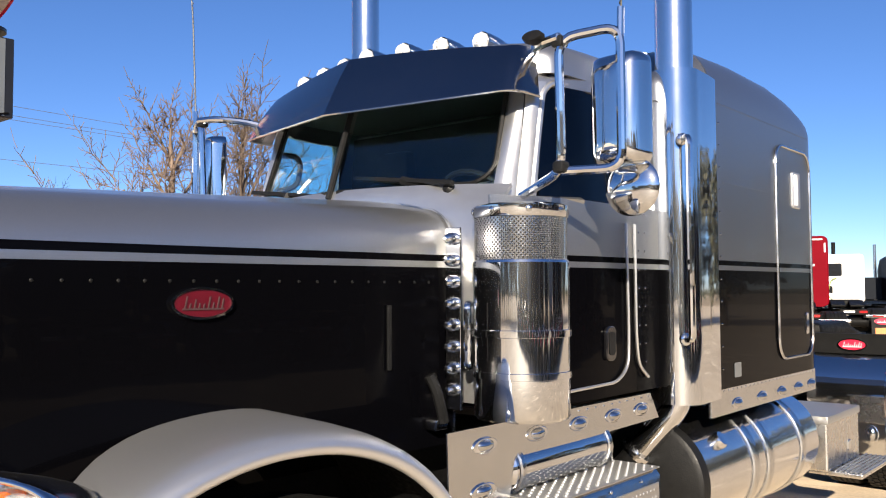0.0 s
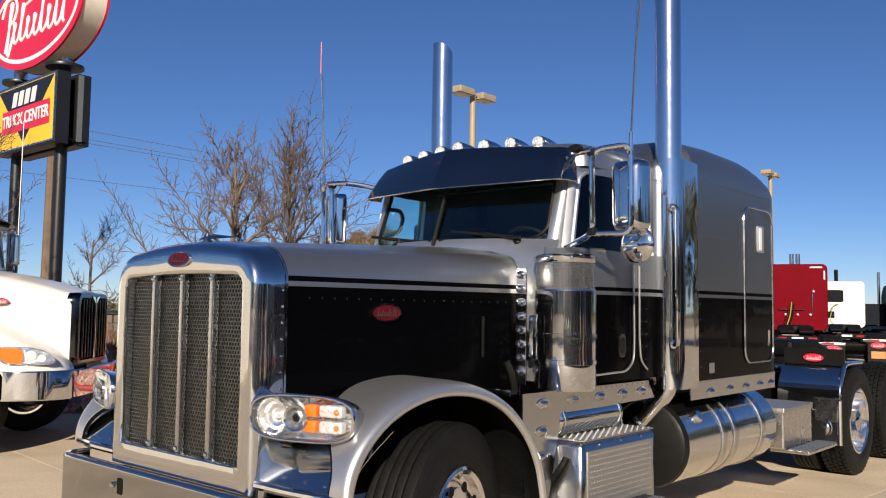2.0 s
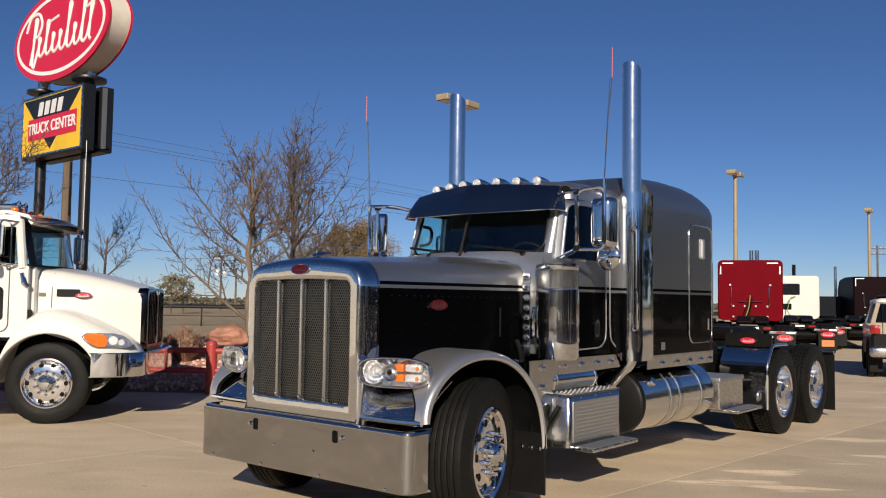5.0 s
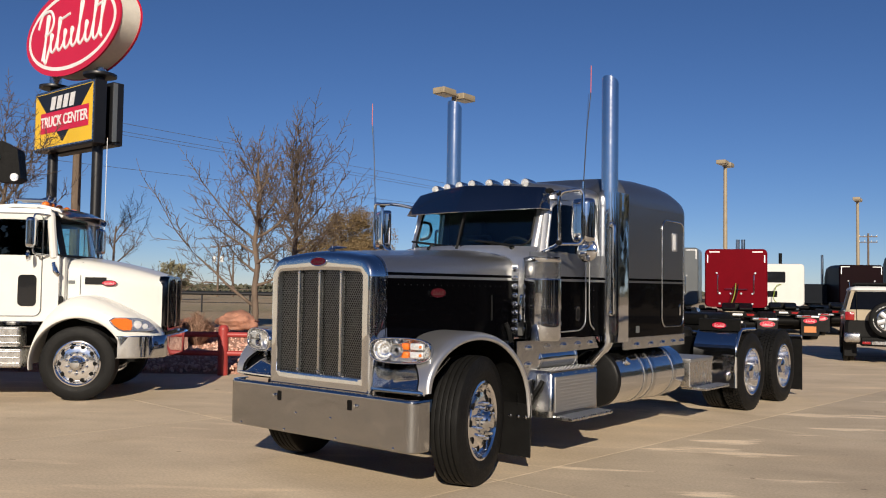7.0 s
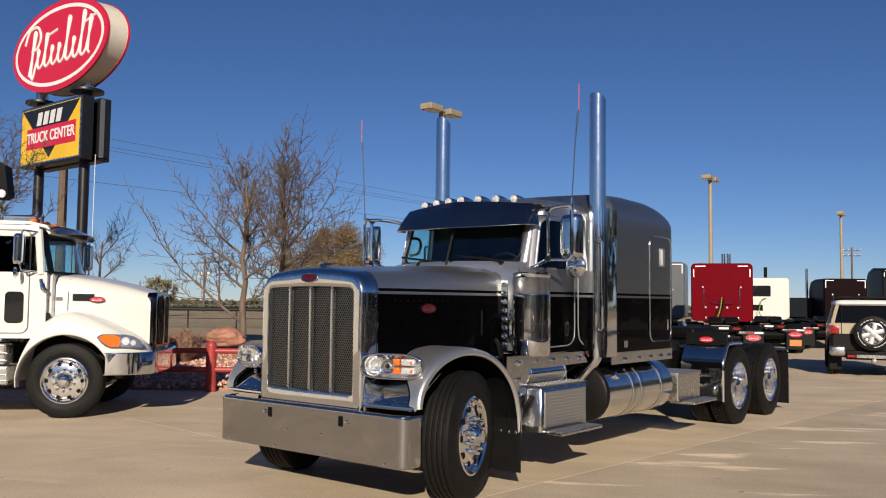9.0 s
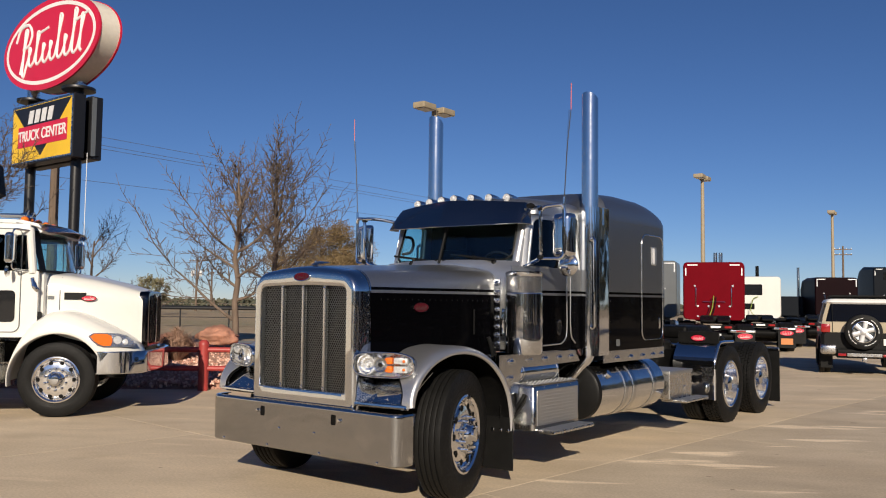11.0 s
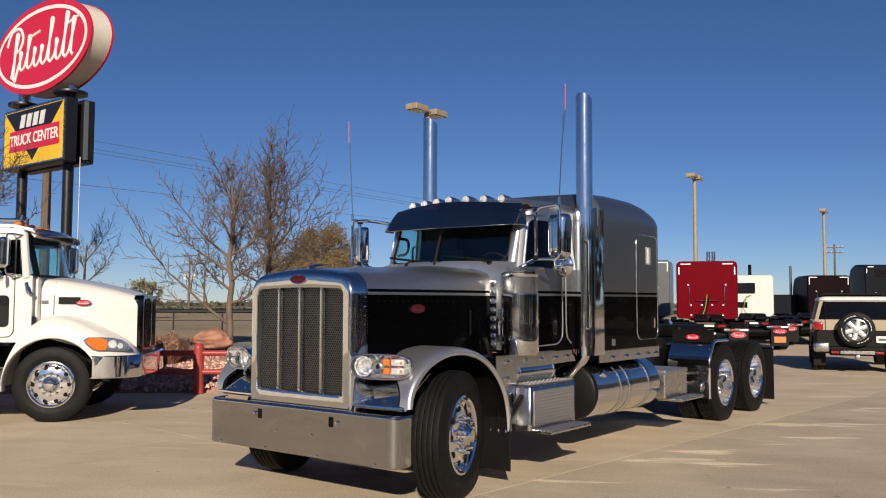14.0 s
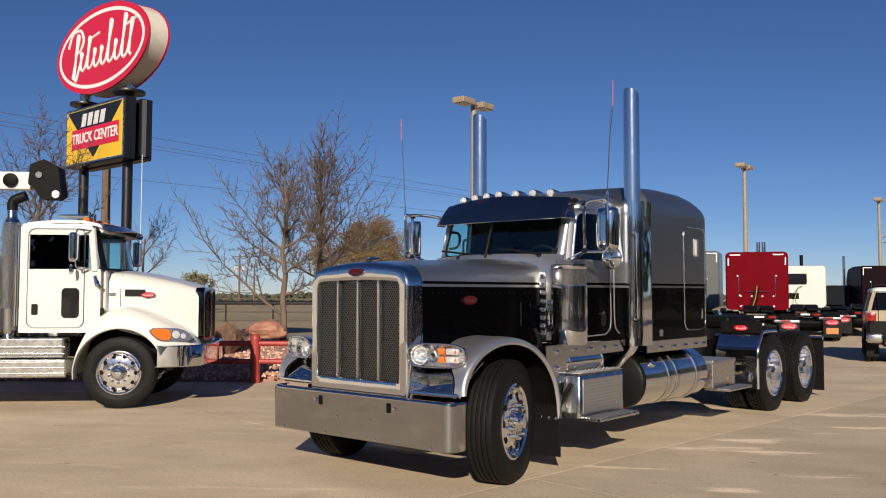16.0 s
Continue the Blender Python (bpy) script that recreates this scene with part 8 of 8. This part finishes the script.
def concrete_material(name, tones, streak):
    """Cast concrete: broad tone, pale streaks drawn out one way, dark spots and fine grain."""
    m, nt, b = material(name)
    info = nt.nodes.new("ShaderNodeObjectInfo")
    geo = nt.nodes.new("ShaderNodeNewGeometry")

    def pos_noise(scale, detail, stretch=None, shift=0.0):
        n = nt.nodes.new("ShaderNodeTexNoise")
        n.inputs["Scale"].default_value, n.inputs["Detail"].default_value = scale, detail
        src = geo.outputs["Position"]
        if stretch:
            turn, mp = nt.nodes.new("ShaderNodeMapping"), nt.nodes.new("ShaderNodeMapping")
            turn.inputs["Rotation"].default_value, turn.inputs["Location"].default_value = (0, 0, radians(-34)), (shift, 0, 0)
            mp.inputs["Scale"].default_value = stretch
            nt.links.new(src, turn.inputs[0])
            nt.links.new(turn.outputs[0], mp.inputs[0])
            src = mp.outputs[0]
        nt.links.new(src, n.inputs["Vector"])
        return n.outputs[0]

    base = ramp(nt, pos_noise(0.35, 6), [(0.30, tones[0]), (0.52, tones[1]), (0.72, tones[2])])
    tint = ramp(nt, info.outputs["Random"], [(0.0, (0.975, 0.975, 0.975)), (1.0, (1.015, 1.01, 1.0))])
    fine = ramp(nt, pos_noise(38, 5), [(0.3, (0.86,) * 3), (0.7, (1.08,) * 3)])
    cloud = ramp(nt, pos_noise(1.6, 6, (0.6, 1.2, 1)), [(0.3, (0.88, 0.88, 0.87)), (0.7, (1.08, 1.08, 1.07))])
    pale = ramp(nt, pos_noise(1.0, 9, (0.5, 2.4, 1), 7.0), [(0.60, (1, 1, 1)), (0.65, (1 + streak,) * 3), (0.75, (1 + streak * 0.8,) * 3)])
    soft = ramp(nt, pos_noise(0.5, 4, (0.5, 1.6, 1), 3.0), [(0.55, (1, 1, 1)), (0.75, (1.14, 1.12, 1.08))])
    dark = ramp(nt, pos_noise(0.8, 7), [(0.60, (1, 1, 1)), (0.78, (0.74, 0.73, 0.71))])
    spot = ramp(nt, pos_noise(4.2, 2, (0.7, 1.6, 1)), [(0.735, (1, 1, 1)), (0.76, (0.5, 0.49, 0.48))])
    c = mixrgb(nt, 1.0, base.outputs[0], tint.outputs[0], "MULTIPLY")
    for k in (fine, cloud, pale, soft, dark, spot):
        c = mixrgb(nt, 1.0, c, k.outputs[0], "MULTIPLY")
    nt.links.new(c, b.inputs["Base Color"])
    b.inputs["Roughness"].default_value = 0.82
    bump(nt, b, pos_noise(55, 5), 0.25, 0.006)
    return m


GROUND = ground_material()
CONCRETE = concrete_material("tan_concrete", ((0.500, 0.395, 0.275), (0.590, 0.475, 0.340), (0.535, 0.425, 0.302)), 0.16)
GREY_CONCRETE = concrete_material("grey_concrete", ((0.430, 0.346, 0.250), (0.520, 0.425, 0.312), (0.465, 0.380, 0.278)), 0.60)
bm = bmesh.new()
bmesh.ops.create_grid(bm, x_segments=60, y_segments=60, size=1500)
for v in bm.verts:
    v.co.z = -0.10
solo("ground", bm, GROUND, "dry grassland that reaches the horizon", "ground", kind="structure")

# concrete yard in large cast slabs
YARD = Matrix.Translation((1.15, 1.4, 0)) @ Matrix.Rotation(radians(-4.8), 4, "Z")
SL = 4.6
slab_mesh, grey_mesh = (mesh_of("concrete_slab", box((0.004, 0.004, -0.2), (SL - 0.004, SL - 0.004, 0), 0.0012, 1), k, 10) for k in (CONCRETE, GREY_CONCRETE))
EDGE_P, EDGE_D, EDGE_N = Vector((-7.75, 4.75)), Vector((0.76, 0.65)), Vector((-0.65, 0.76))


def in_yard(x, y):
    q = Vector((x, y)) - EDGE_P
    return q.dot(EDGE_N) < 2.5 or q.dot(EDGE_D) > 6


base = bmesh.new()
cells = []
for i in range(-9, 9):
    for j in range(-8, 20):
        c = YARD @ Vector(((i + 0.5) * SL, (j + 0.5) * SL, 0))
        if in_yard(c.x, c.y):
            cells.append((i, j))
for i, j in cells:
    base.faces.new([base.verts.new(YARD @ Vector((x * SL, y * SL, -0.010))) for x, y in ((i, j), (i + 1, j), (i + 1, j + 1), (i, j + 1))])
bmesh.ops.remove_doubles(base, verts=base.verts, dist=0.001)
yard = solo("pavement", base, JOINT, "tan concrete yard cast in large slabs", "pavement", kind="structure")
far_slabs = bmesh.new()
near = sorted(cells, key=lambda c: (c[0] * SL) ** 2 + ((c[1]) * SL) ** 2)[:290]
for i, j in cells:
    m = YARD @ Matrix.Translation((i * SL, j * SL, 0))
    if (i, j) in near:
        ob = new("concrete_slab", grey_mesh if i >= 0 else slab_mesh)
        ob.parent = yard
        ob.matrix_basis = m
    else:
        box((0.006, 0.006, -0.2), (SL - 0.006, SL - 0.006, 0), bm=far_slabs, m=m)
if far_slabs.verts:
    part("far_slabs", far_slabs, CONCRETE, yard)["kind"] = "stuff"


# low cream wall that closes the yard on the west, out of the view but mirrored in the polished front
bm = bmesh.new()
for k in range(10):
    y0 = -24.0 + 2.0 * k
    box((-15.2, y0 + 0.005, -0.1), (-15.0, y0 + 1.995, 2.7 + 0.06 * (k % 3)), 0.01, bm=bm)
solo("wall_west", bm, SIGN_CREAM, "low cream plastered yard wall", "wall", kind="structure")
